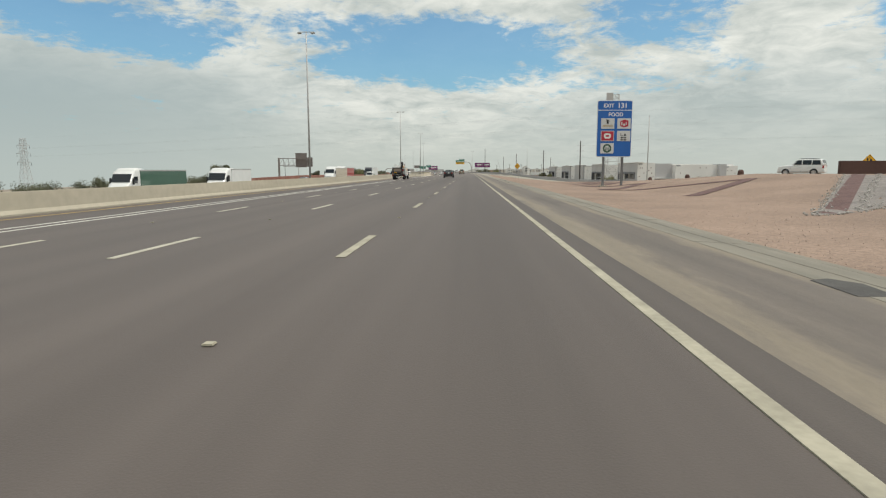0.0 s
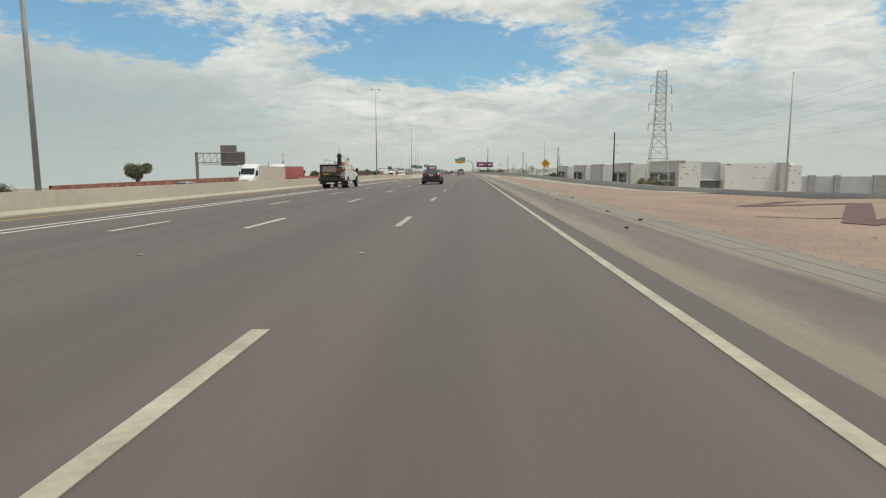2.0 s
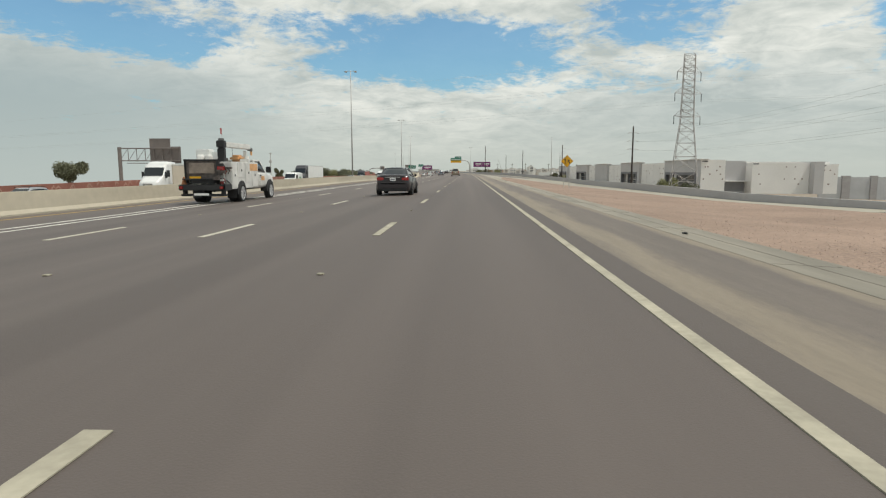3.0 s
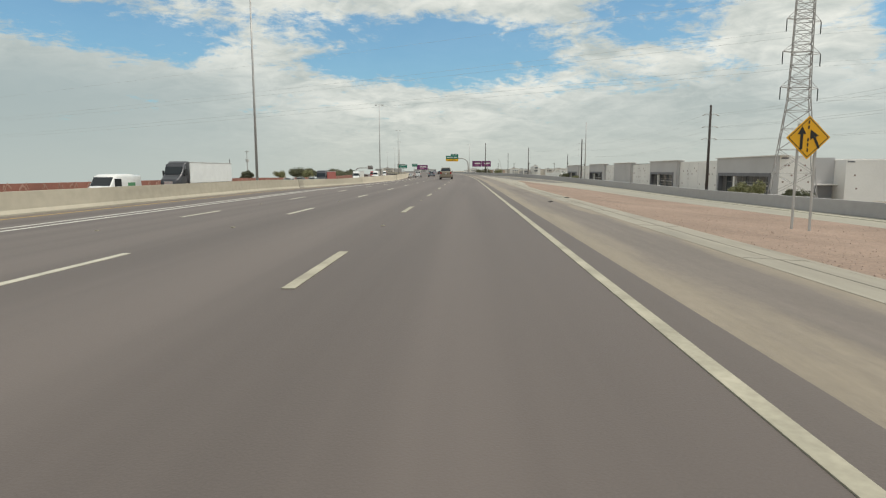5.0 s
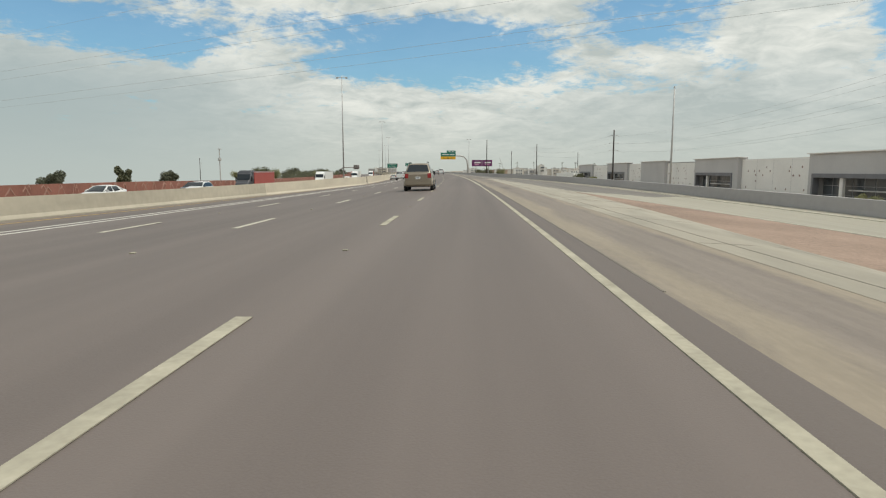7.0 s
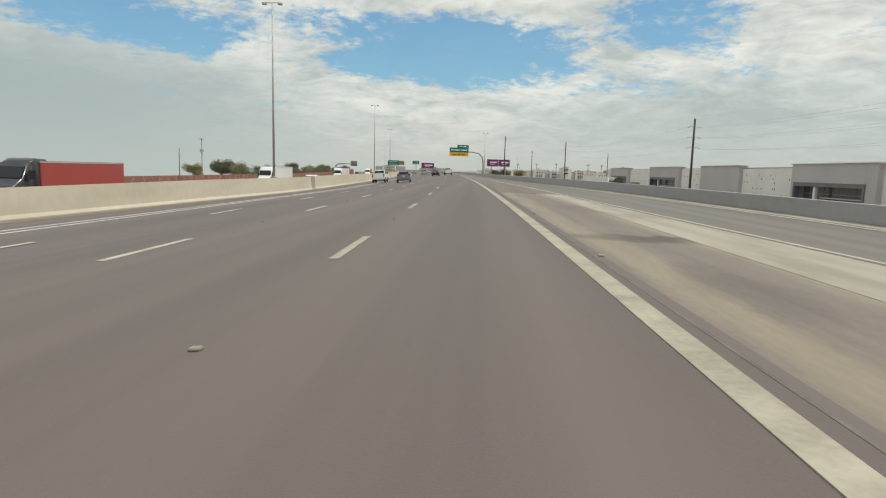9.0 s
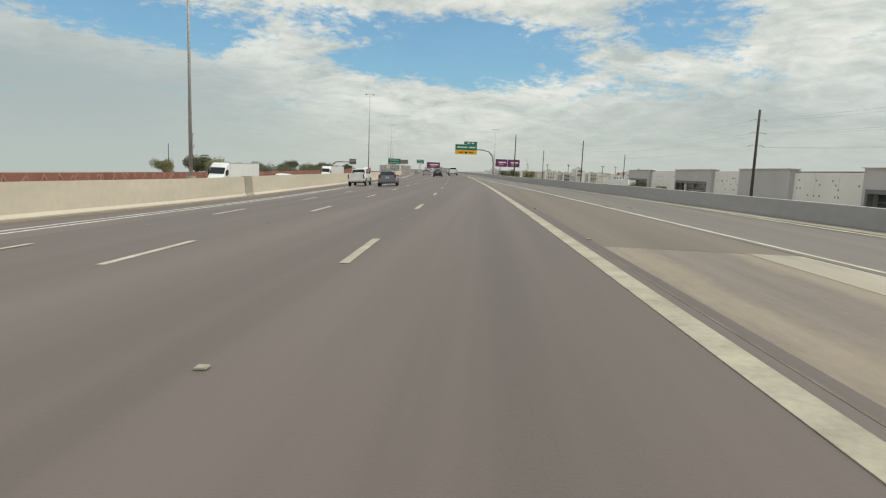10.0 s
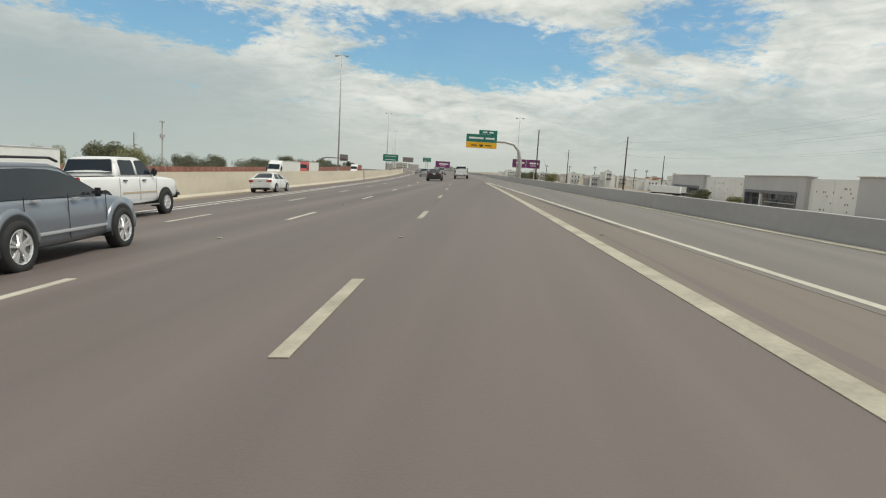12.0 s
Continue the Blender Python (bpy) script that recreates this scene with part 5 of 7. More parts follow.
    for k in range(9):
        x, y = rnd.uniform(-0.4, 0.9), rnd.uniform(-2.0, 0.4)
        sx, sy, sz = rnd.uniform(0.1, 0.22), rnd.uniform(0.12, 0.3), rnd.uniform(0.12, 0.34)
        part("crate", box(x - sx, x + sx, y - sy, y + sy, 1.92, 1.92 + sz, bevel=0.02), (M_RUBBLE, P_TRUCK, M_TRIM, P_TRUCK)[k % 4], t)
    lamp_pair(t, "tail_lamp", 0.80, 0.98, -3.79, -3.75, 0.68, 0.82, M_LAMP_RED)
    for sgn in (1, -1):
        a, b = sorted((sgn * 0.6, sgn * 1.0))
        part("mud_flap", box(a, b, -2.36, -2.34, 0.22, 0.66), M_TRIM, t)
    # clutter of the open rear and the roof
    part("water_tank", box(-0.92, -0.30, -2.05, -1.35, 1.94, 2.52, bevel=0.05), P_TRAILER, t, "white plastic water tank")
    part("tool_chest", box(-0.22, 0.16, -2.0, -1.4, 1.94, 2.38, bevel=0.03), P_TRAILER, t)
    part("orange_bag", box(0.05, 0.62, -0.55, 0.05, 1.94, 2.28, bevel=0.12), M_ORANGE, t, "faded orange tool bag")
    part("rack_frame", box(-1.04, -0.92, -3.05, -2.9, 0.88, 2.0, bevel=0.01), M_TRIM, t)
    part("rack_frame", box(0.44, 0.54, -3.12, -2.95, 0.88, 2.0, bevel=0.01), M_TRIM, t)
    part("rack_rail", box(-1.04, 0.54, -3.1, -2.98, 1.94, 2.02, bevel=0.01), M_TRIM, t)
    part("shelf", box(-0.92, 0.46, -3.55, -2.95, 1.10, 1.15), M_TRIM, t)
    part("side_panel", box(0.94, 1.03, -3.72, -2.92, 0.62, 0.90, bevel=0.01), M_TRIM, t)
    for k in range(10):
        x, z = rnd.uniform(0.56, 0.98), rnd.uniform(0.95, 1.8)
        part("hose_coil", tube([(x, -2.98 - 0.03 * k % 3, z), (x + 0.06, -3.02, z - 0.14), (x - 0.02, -3.0, z - 0.3)], 0.022, seg=6), (M_LAMP_RED, M_TRIM, M_STEEL, M_RUBBLE)[k % 4], t)
    part("step_plate", box(-0.35, 0.30, -3.74, -3.70, 0.40, 0.50), M_WHITE, t)
    for sgn in (1, -1):
        part("wheel", tube([(sgn * 0.56, -1.7, 0.45), (sgn * 0.78, -1.7, 0.45)], 0.45, seg=20), M_TYRE, t, "inner rear tyre")
        a, b = sorted((sgn * 1.0, sgn * 1.005))
        part("door_seam", box(a, b, 1.02, 1.03, 0.72, 1.40), M_TRIM, t)
        part("door_handle", box(*sorted((sgn * 0.99, sgn * 1.03)), 1.10, 1.26, 1.24, 1.28), M_TRIM, t)
    part("antenna", tube([(-0.3, 0.9, 2.05), (-0.3, 0.85, 2.9)], 0.01, seg=5), M_TRIM, t)
    grow = Matrix.Diagonal((1.14, 1.08, 1.10, 1.0))
    for o in t.children_recursive:
        if o.type == "MESH":
            o.data.transform(grow)
    return t


P_TAN_TRAILER = paint("trailer_tan", (0.56, 0.49, 0.39), 0.55)


def semi(m, cab_mat, box_mat, label, box_len=11.0, box_h=3.9, group="oncoming lorries"):
    t = thing("lorry", m, label, "lorry", group)
    front = box_len / 2 + 2.4
    part("cab", loft([(front - 2.2, hull_section(1.15, 0.6, 3.5)), (front - 1.2, hull_section(1.18, 0.6, 3.45)), (front - 0.6, hull_section(1.16, 0.6, 2.3)), (front + 0.2, hull_section(1.10, 0.6, 1.75)), (front + 0.7, hull_section(0.95, 0.65, 1.55))]), cab_mat, t, smooth=True)
    part("sleeper_fairing", loft([(front - 3.3, hull_section(1.2, 0.9, 3.75)), (front - 2.1, hull_section(1.2, 0.9, 3.8)), (front - 1.3, hull_section(1.12, 2.9, 3.45))]), cab_mat, t, smooth=True)
    part("grille", box(-0.55, 0.55, front + 0.55, front + 0.74, 0.85, 1.45, bevel=0.04), M_CHROME, t)
    lamp_pair(t, "head_lamp", 0.66, 0.92, front + 0.30, front + 0.62, 0.95, 1.2, M_LAMP_CLEAR)
    part("front_bumper", box(-1.1, 1.1, front + 0.3, front + 0.8, 0.42, 0.78, bevel=0.06), M_CHROME, t)
    part("windscreen", prism([(front - 1.12, 2.3), (front - 0.42, 2.28), (front - 0.92, 3.15), (front - 1.15, 3.15)], "x", -1.03, 1.03), M_GLASS, t)
    for sgn in (1, -1):
        a, b = sorted((sgn * 1.16, sgn * 1.19))
        part("side_window", box(a, b, front - 1.9, front - 1.15, 2.15, 2.85), M_GLASS, t)
        a, b = sorted((sgn * 1.2, sgn * 1.4))
        part("wing_mirror", box(a, b, front - 0.9, front - 0.75, 2.0, 2.7, bevel=0.03), M_TRIM, t)
    part("trailer", box(-1.27, 1.27, -box_len / 2, box_len / 2, 1.15, box_h, bevel=0.04), box_mat, t)
    part("roof_rail", box(-1.285, 1.285, -box_len / 2 - 0.01, box_len / 2 + 0.01, box_h - 0.14, box_h - 0.02), M_STEEL, t)
    part("chassis", box(-0.5, 0.5, -box_len / 2, front, 0.7, 1.14), M_TRIM, t)
    for y in (-box_len / 2 + 1.0, -box_len / 2 + 2.3, front - 2.0, front + 0.1):
        for sgn in (1, -1):
            wheel(t, sgn * 1.25, y, 0.5, 0.35, 6)
    return t


M_LEAF_LOGO = material("logo_leaf_green", (0.08, 0.24, 0.11), 0.5)


def van(m, label, group=""):
    t = thing("van", m, label, "van", group)
    part("body", loft([(-2.8, hull_section(0.95, 0.35, 2.25)), (-1.0, hull_section(0.98, 0.32, 2.35)), (1.0, hull_section(0.98, 0.32, 2.33)), (1.5, hull_section(0.97, 0.32, 2.1)), (2.1, hull_section(0.96, 0.32, 1.35)), (2.7, hull_section(0.9, 0.34, 1.1)), (2.9, hull_section(0.8, 0.4, 0.8))]), P_WHITE, t, smooth=True)
    part("windscreen", prism([(1.35, 1.32), (2.12, 1.36), (1.52, 2.1), (1.35, 2.12)], "x", -0.85, 0.85), M_GLASS, t)
    for sgn in (1, -1):
        a, b = sorted((sgn * 0.97, sgn * 0.99))
        part("side_window", box(a, b, 0.5, 1.5, 1.3, 1.95), M_GLASS, t)
        part("logo_panel", box(a, b, -1.7, -0.5, 1.3, 1.6), M_LEAF_LOGO, t, "green company mark")
    for y in (-1.8, 1.9):
        arch(t, 0.985, y, 0.36)
        for sgn in (1, -1):
            wheel(t, sgn * 1.04, y, 0.35, 0.24)
    return t


def on_lane(s, d, z=None, turn=0.0):
    return road_pose(s, d, dip(s, d) if z is None else z, turn, z is None)


LANE_2, LANE_3, LANE_4, LANE_HOV = -3.66, -7.32, -10.98, -14.85
service_truck(on_lane(115.6, LANE_4 - 2.1))
sedan(on_lane(116.2, LANE_2 - 0.25), P_BLACK, "dark plum saloon car in the second lane", "", M_RIM_DARK)
sedan(on_lane(368.5, LANE_HOV - 0.8), P_WHITE, "white saloon car in the carpool lane by the median barrier")
pickup(on_lane(341.2, LANE_4 - 1.3), P_WHITE, "white lifted crew-cab pickup with chrome wheels", lift=0.12)
suv(on_lane(331.15, LANE_3 - 0.45, turn=4), P_GREY, "steel-grey crossover with silver wheels and roof rails", tall=0.91)
pickup(on_lane(414, -0.45), P_WHITE, "white pickup driving ahead in the outer lane", lift=0.05)
suv(on_lane(232, LANE_2 + 0.9), P_TAN, "champagne tan sport utility vehicle seen from behind", tall=1.08)
suv(on_lane(452, LANE_3), P_SILVER, "silver sport utility vehicle seen from behind", rails=False)
suv(on_lane(476, LANE_2), P_SILVER, "silver sport utility vehicle far ahead", tall=1.05, rails=False)
sedan(on_lane(398, LANE_2 - 0.3), P_BLACK, "dark saloon car ahead in the second lane on the bend")
sedan(on_lane(470, 0.3), P_WHITE, "white saloon car far ahead in the outer lane")
sedan(on_lane(535, LANE_4), P_SILVER, "silver saloon car far ahead on the bend")
suv(on_lane(560, LANE_2), P_WHITE, "white sport utility vehicle far ahead on the bend")

# oncoming traffic beyond the median barrier
semi(on_lane(72, -38, opp_z(72), 180), P_WHITE, P_GREEN, "white lorry with a green canvas trailer beyond the barrier", 11.0, 3.6)
semi(on_lane(81, -32, opp_z(81), 180), P_WHITE, P_TRAILER, "white box lorry beyond the barrier", 7.0, 3.7)
semi(on_lane(155.0, -34, opp_z(155.0), 180), P_WHITE, P_TAN_TRAILER, "white lorry with a long tan trailer beyond the barrier", 13.0, 3.5)
semi(on_lane(171.4, -35.2, opp_z(171.4), 180), P_WHITE, P_RED, "white lorry with a dark red container beyond the barrier", 12.2, 3.5)
van(on_lane(189, -31, opp_z(189), 180), "white delivery van with green lettering block")
semi(on_lane(298, -35, opp_z(298), 180), P_CAB_DARK, P_RED, "dark lorry with a red container beyond the barrier", 12.2, 3.6)
semi(on_lane(217, -35, opp_z(217), 180), P_CAB_DARK, P_TRAILER, "dark lorry with a long white trailer", 13.5, 3.75)
semi(on_lane(364, -35, opp_z(364), 180), P_WHITE, P_TRAILER, "white lorry with a white trailer beyond the barrier", 13.5, 3.9)
van(on_lane(372, -30, opp_z(372), 180), "white panel van beyond the median barrier")
sedan(on_lane(240, -30, opp_z(240), 180), P_WHITE, "white saloon car beyond the median barrier")
suv(on_lane(262, -31, opp_z(262), 180), P_WHITE, "white sport utility vehicle beyond the median barrier")
suv(on_lane(272, -36, opp_z(272), 180), P_BLACK, "dark sport utility vehicle beyond the median barrier")
suv(on_lane(318, -30, opp_z(318), 180), P_WHITE, "white sport utility vehicle beyond the median barrier")
suv(on_lane(130, -36, opp_z(130), 180), P_SILVER, "silver sport utility vehicle beyond the median barrier")
semi(on_lane(440, -34, opp_z(440), 180), P_WHITE, P_TRAILER, "white lorry far off on the opposite carriageway", 13.0, 3.8)
semi(on_lane(480, -38, opp_z(480), 180), P_RED, P_TRAILER, "lorry with a red cab far off on the opposite carriageway", 12.0, 3.8)
semi(on_lane(540, -33, opp_z(540), 180), P_WHITE, P_RED, "lorry with a red trailer far off on the opposite carriageway", 12.0, 3.8)

# the vehicle waiting on the crest of the gravel slope
suv(pose(38.9, 73.0, 0.72, 0, 0, 50), P_WHITE, "white boxy sport utility vehicle on the road above the gravel slope", tall=1.1, boxy=True)

# ---- gravel landscaping on the slope ----


def slope_pt(x, y, lift):
    return Vector((x, y, dip(y, x) + lift))


def band(points, width, name, mat, label):
    """A ribbon of another gravel laid on the slope along points (x, y)."""
    bm = bmesh.new()
    pts = [Vector(p) for p in points]
    rows = []
    for (a, b) in zip(pts, pts[1:]):
        n = max(2, int((b - a).length / 1.0))
        w = (b - a).normalized()
        side = Vector((-w.y, w.x)) * width / 2
        row = []
        for i in range(n + 1):
            p = a + (b - a) * i / n
            row.append([bm.verts.new(slope_pt(p.x + k * side.x, p.y + k * side.y, 0.016 + 0.002 * len(rows))) for k in (-1, 0, 1)])
        for q, r in zip(row, row[1:]):
            for k in range(2):
                bm.faces.new((q[k], q[k + 1], r[k + 1], r[k]))
        rows.append(row)
    bmesh.ops.recalc_face_normals(bm, faces=bm.faces)
    for f in bm.faces:
        if f.normal.z < 0:
            f.normal_flip()
    return tagged(part(name, bm, mat), label, "gravel", kind="structure")


ZIGZAG_A = [(18.6, 91.0), (13.7, 87.2), (18.6, 86.0), (12.3, 75.8), (18.6, 80.0), (12.2, 69.0), (17.8, 70.8), (11.5, 60.2), (16.8, 58.4), (10.5, 48.8), (20.3, 44.6), (12.6, 34.9)]
band(ZIGZAG_A, 1.0, "gravel_zigzag", M_GRAVEL_DARK, "dark red gravel zigzag laid in the pink slope")
for a, b in (((13.2, 53.6), (17.6, 53.0)), ((10.2, 78.2), (13.6, 78.6))):
    band([a, b], 0.22, "gravel_dark_line", M_GRAVEL_DARK, "thin dark line across the pink gravel")
TRI = [(11.0, 19.7), (23.0, 38.0), (23.0, 26.0)]
bm = bmesh.new()
vs = [bm.verts.new(slope_pt(x, y, 0.035)) for x, y in TRI]
f = bm.faces.new(vs)
bmesh.ops.subdivide_edges(bm, edges=bm.edges[:], cuts=10, use_grid_fill=True)
for v in bm.verts:
    v.co.z = dip(v.co.y, v.co.x) + 0.012
f_n = [f for f in bm.faces]
bmesh.ops.recalc_face_normals(bm, faces=f_n)
for f in bm.faces:
    if f.normal.z < 0:
        f.normal_flip()
tagged(part("gravel_triangle", bm, M_GRAVEL_GREY), "grey gravel triangle edged with loose stones", "gravel", kind="structure")
band([(12.0, 20.4), (23.6, 37.8)], 0.75, "gravel_edge", M_GRAVEL_DARK, "dark red gravel edge of the triangle")
rnd = random.Random(11)
bm = bmesh.new()
for (a, b) in (((11.0, 19.7), (23.0, 38.2)), ((13.6, 21.4), (24.0, 36.6)), ((11.0, 19.6), (23.5, 26.0)), ((13.2, 21.4), (23.5, 26.8))):
    n = int(math.dist(a, b) / 0.09)
    for i in range(n):
        f = i / n
        x, y = a[0] + (b[0] - a[0]) * f + rnd.gauss(0, 0.12), a[1] + (b[1] - a[1]) * f + rnd.gauss(0, 0.12)
        r = rnd.uniform(0.022, 0.060)
        bmesh.ops.create_icosphere(bm, subdivisions=1, radius=r, matrix=Matrix.Translation(slope_pt(x, y, r * 0.5)) @ Euler((rnd.random() * 3, rnd.random() * 3, 0)).to_matrix().to_4x4() @ Matrix.Diagonal((1.0, rnd.uniform(0.6, 1.1), rnd.uniform(0.5, 0.9), 1)))
tagged(part("border_stones", bm, M_STONE), "pale loose stones lining the gravel triangle", "stones", kind="stuff")
# scattered pebbles and coarse grains on the slope
verts, faces = [], []
for k in range(20000):
    y = rnd.uniform(-5, 215)
    hi = 26 if y < 92 else min(22.0, lerp_table(RAMP_IN, y) - 0.4)
    x = GUTTER_OUT + 0.2 + (hi - GUTTER_OUT - 0.2) * rnd.random() ** 1.6
    r = rnd.uniform(0.012, 0.040) * (1 + (rnd.random() > 0.985) * 1.3)
    o = slope_pt(x, y, 0)
    i = len(verts)
    for q in range(4):
        a = q * math.pi / 2 + rnd.random()
        verts.append((o.x + r * math.cos(a), o.y + r * math.sin(a), o.z - 0.01))
    verts.append((o.x + rnd.uniform(-.3, .3) * r, o.y + rnd.uniform(-.3, .3) * r, o.z + r * rnd.uniform(0.5, 0.9)))
    faces += [(i + q, i + (q + 1) % 4, i + 4) for q in range(4)]
me = bpy.data.meshes.new("pebbles")
me.from_pydata(verts, [], faces)
me.materials.append(material("pebble", (0.36, 0.27, 0.22), 0.95, vary=0.35, scale=0.4, fine_scale=3))
tagged(new("pebbles", me), "loose pink and grey pebbles strewn over the slope", "pebbles", kind="stuff")

# plant stumps along the crest
for x, y in ((23.5, 80.0), (23.5, 66.5), (23.0, 52.5)):
    bm = bmesh.new()
    tube([(0, 0, -0.1), (0, 0, 0.25), (0, 0, 0.42)], [0.26, 0.24, 0.14], bm, 10)
    t = part("barrel_cactus", bm, M_BROWN_WALL)
    t.matrix_world = Matrix.Translation(slope_pt(x, y, 0))
    tagged(t, "small round brown barrel cactus on the slope", "cactus", "cacti on the crest")


def block_wall(name, m, length, height, thick, mat, label, kind="structure"):
    ob = part(name, box(0, length, -thick / 2, thick / 2, -8, height, bevel=0.03), mat)
    ob.matrix_world = m
    return tagged(ob, label, "wall", kind=kind)


block_wall("wall_brown", pose(26.8, 45.3, 1.0, 0, 0, -4), 16.0, 1.0, 0.3, M_BROWN_WALL, "dark brown block wall on top of the slope")
merge_sign(pose(46.9, 73.6, -0.9), "yellow diamond sign behind the brown wall")

# a repair patch and litter on the shoulder
M_PATCH = material("patch_asphalt", (0.075, 0.070, 0.066), 0.9, vary=0.35, scale=0.4, fine_scale=60, bump=0.5)
bm = bmesh.new()
outline = [(-0.30, -0.62), (0.24, -0.50), (0.36, 0.34), (0.08, 0.62), (-0.26, 0.40)]
top_ring = [bm.verts.new(on_road(7.5 + v, 4.78 + u, 0.012)) for u, v in outline]
low_ring = [bm.verts.new(on_road(7.5 + v * 1.03, 4.78 + u * 1.03, 0.002)) for u, v in outline]
bm.faces.new(top_ring)
for i in range(5):
    bm.faces.new((low_ring[i], low_ring[(i + 1) % 5], top_ring[(i + 1) % 5], top_ring[i]))
patch = part("asphalt_patch", bm, M_PATCH)
tagged(patch, "dark asphalt patch laid in the concrete gutter", "road patch", kind="structure")
for s, d, l in ((169.0, 5.5, 0.30), (163.0, 3.8, 0.24), (88.0, 5.2, 0.14), (77.0, 4.6, 0.13), (73.5, 4.75, 0.15), (96.0, 4.9, 0.13), (70.2, 3.5, 0.12), (84.5, 3.9, 0.10)):
    bm = bmesh.new()
    pts = [(rnd.uniform(-0.06, 0.06), l * (k / 4 - 0.5), 0.012 + rnd.random() * 0.02) for k in range(5)]
    tube(pts, [0.008, 0.022, 0.028, 0.02, 0.006], bm, 5)
    ob = part("tyre_shred", bm, M_TYRE)
    ob.matrix_world = road_pose(s, d, dip(s, d) + 0.015, rnd.uniform(20, 160))
    tagged(ob, "black torn tyre scrap lying on the shoulder", "litter", "tyre scraps")

# ---- power line: two lattice towers with their cables ----
TOWER_H, TOWER_R, TOWER_L = 34.4, Vector((56.7, 244.0, -3.6)), Vector((-297.0, 394.0, -12.0))
LEVELS = ((18.7, 4.0), (24.5, 4.0), (29.8, 3.6))
ARM = Vector((math.sin(0.85), math.cos(0.85), 0))     # the way the cross-arms point


def lattice_tower(m):
    t = thing("lattice_tower", m, "steel lattice transmission tower with three pairs of arms", "power tower", "power towers")

    def half(z):
        return lerp_table([(-3.2, 3.85), (0, 3.5), (17, 1.65), (24, 1.45), (TOWER_H - 2, 1.35), (TOWER_H, 1.3)], z)
    zs = [-3.2, 0.6, 4.5, 8.5, 12, 15, 17, 18.7, 20.5, 22.5, 24.5, 26.2, 28, 29.8, 31.4, 33, TOWER_H]
    for sx in (1, -1):
        for sy in (1, -1):
            part("leg", tube([(sx * half(z), sy * half(z), z) for z in zs], 0.085, seg=5), M_STEEL_TOWER, t)
    for face in range(4):
        c, s_ = (1, 0, -1, 0)[face], (0, 1, 0, -1)[face]
        for z0, z1 in zip(zs, zs[1:]):
            a, b = half(z0), half(z1)

            def at(u, h, z):
                return (c * h - s_ * u, s_ * h + c * u, z)
            for p0, p1, thick in ((at(-a, a, z0), at(b, b, z1), 0.04), (at(a, a, z0), at(-b, b, z1), 0.04), (at(-b, b, z1), at(b, b, z1), 0.05)):
                part("brace", tube([p0, p1], thick, seg=4), M_STEEL_TOWER, t)
    for z, reach in LEVELS:
        for sgn in (1, -1):
            bm = bmesh.new()
            h = half(z)
            for sx in (1, -1):
                tube([(sx * h, sgn * h, z), (sgn * reach * ARM.x, sgn * reach * ARM.y, z + 0.15)], 0.05, bm, 4)
                tube([(sx * h, sgn * h, z + 1.6), (sgn * reach * ARM.x, sgn * reach * ARM.y, z + 0.2)], 0.045, bm, 4)
            arm = part("cross_arm", bm, M_STEEL_TOWER, t)
            part("insulator", tube([(sgn * reach * ARM.x, sgn * reach * ARM.y, z + 0.1), (sgn * reach * ARM.x, sgn * reach * ARM.y, z - 1.9)], 0.09, seg=6), M_TRIM, arm)
    return t


LINE_TURN = math.degrees(math.atan2(TOWER_L.y - TOWER_R.y, TOWER_L.x - TOWER_R.x)) - 180
tower = lattice_tower(Matrix.Translation(TOWER_R) @ Matrix.Rotation(radians(LINE_TURN), 4, "Z"))
copy_thing(tower, Matrix.Translation(TOWER_L) @ Matrix.Rotation(radians(LINE_TURN), 4, "Z"))


def cable(a, b, sag, radius, parent=None, mat=None):
    pts = [Vector(a).lerp(Vector(b), k / 24) - Vector((0, 0, sag * 4 * (k / 24) * (1 - k / 24))) for k in range(25)]
    return part("cable", tube(pts, radius, seg=4), mat or M_CABLE, parent)


lines = thing("power_line", Matrix(), "dark high-voltage cables sagging across the freeway", "power line")
turn = Matrix.Rotation(radians(LINE_TURN), 4, "Z")
for z, reach in LEVELS:
    for sgn in (1, -1):
        o = turn @ Vector((sgn * reach * ARM.x, sgn * reach * ARM.y, z - 1.9))
        if z > LEVELS[0][0]:     # the lowest arms carry nothing across the freeway
            cable(TOWER_R + o, TOWER_L + o, 1.5, 0.016, lines)
        cable(TOWER_R + o, TOWER_R + o + (TOWER_R - TOWER_L) * 0.9, 3.0, 0.012, lines)
top = Vector((0, 0, TOWER_H))
cable(TOWER_R + top, TOWER_L + top, 0.8, 0.012, lines)
cable(TOWER_R + top, TOWER_R + top + (TOWER_R - TOWER_L) * 0.9, 6.0, 0.011, lines)


def wood_pole(x, y, top, label, both=True, base=-7.5, r=0.24):
    t = thing("utility_pole", pose(x, y, 0), label, "utility pole", "wooden utility poles")
    part("pole", tube([(0, 0, base), (0, 0, (top + base) / 2), (0, 0, top)], [r * 1.25, r, r * 0.8], seg=10), M_WOOD, t, smooth=True)
    for z in (top - 1.6, top - 3.8, top - 6.0):
        for sgn in ((1, -1) if both else (1,)):
            arm = part("bracket", tube([(sgn * 0.2, 0, z - 0.25), (sgn * 0.6, 0, z), (sgn * 1.0, 0, z - 0.1)], 0.055, seg=6), M_STEEL, t)
            part("insulator", tube([(sgn * 1.0, 0, z - 0.1), (sgn * 1.45, 0, z - 0.32)], 0.09, seg=6), M_STEEL, arm)
    return t


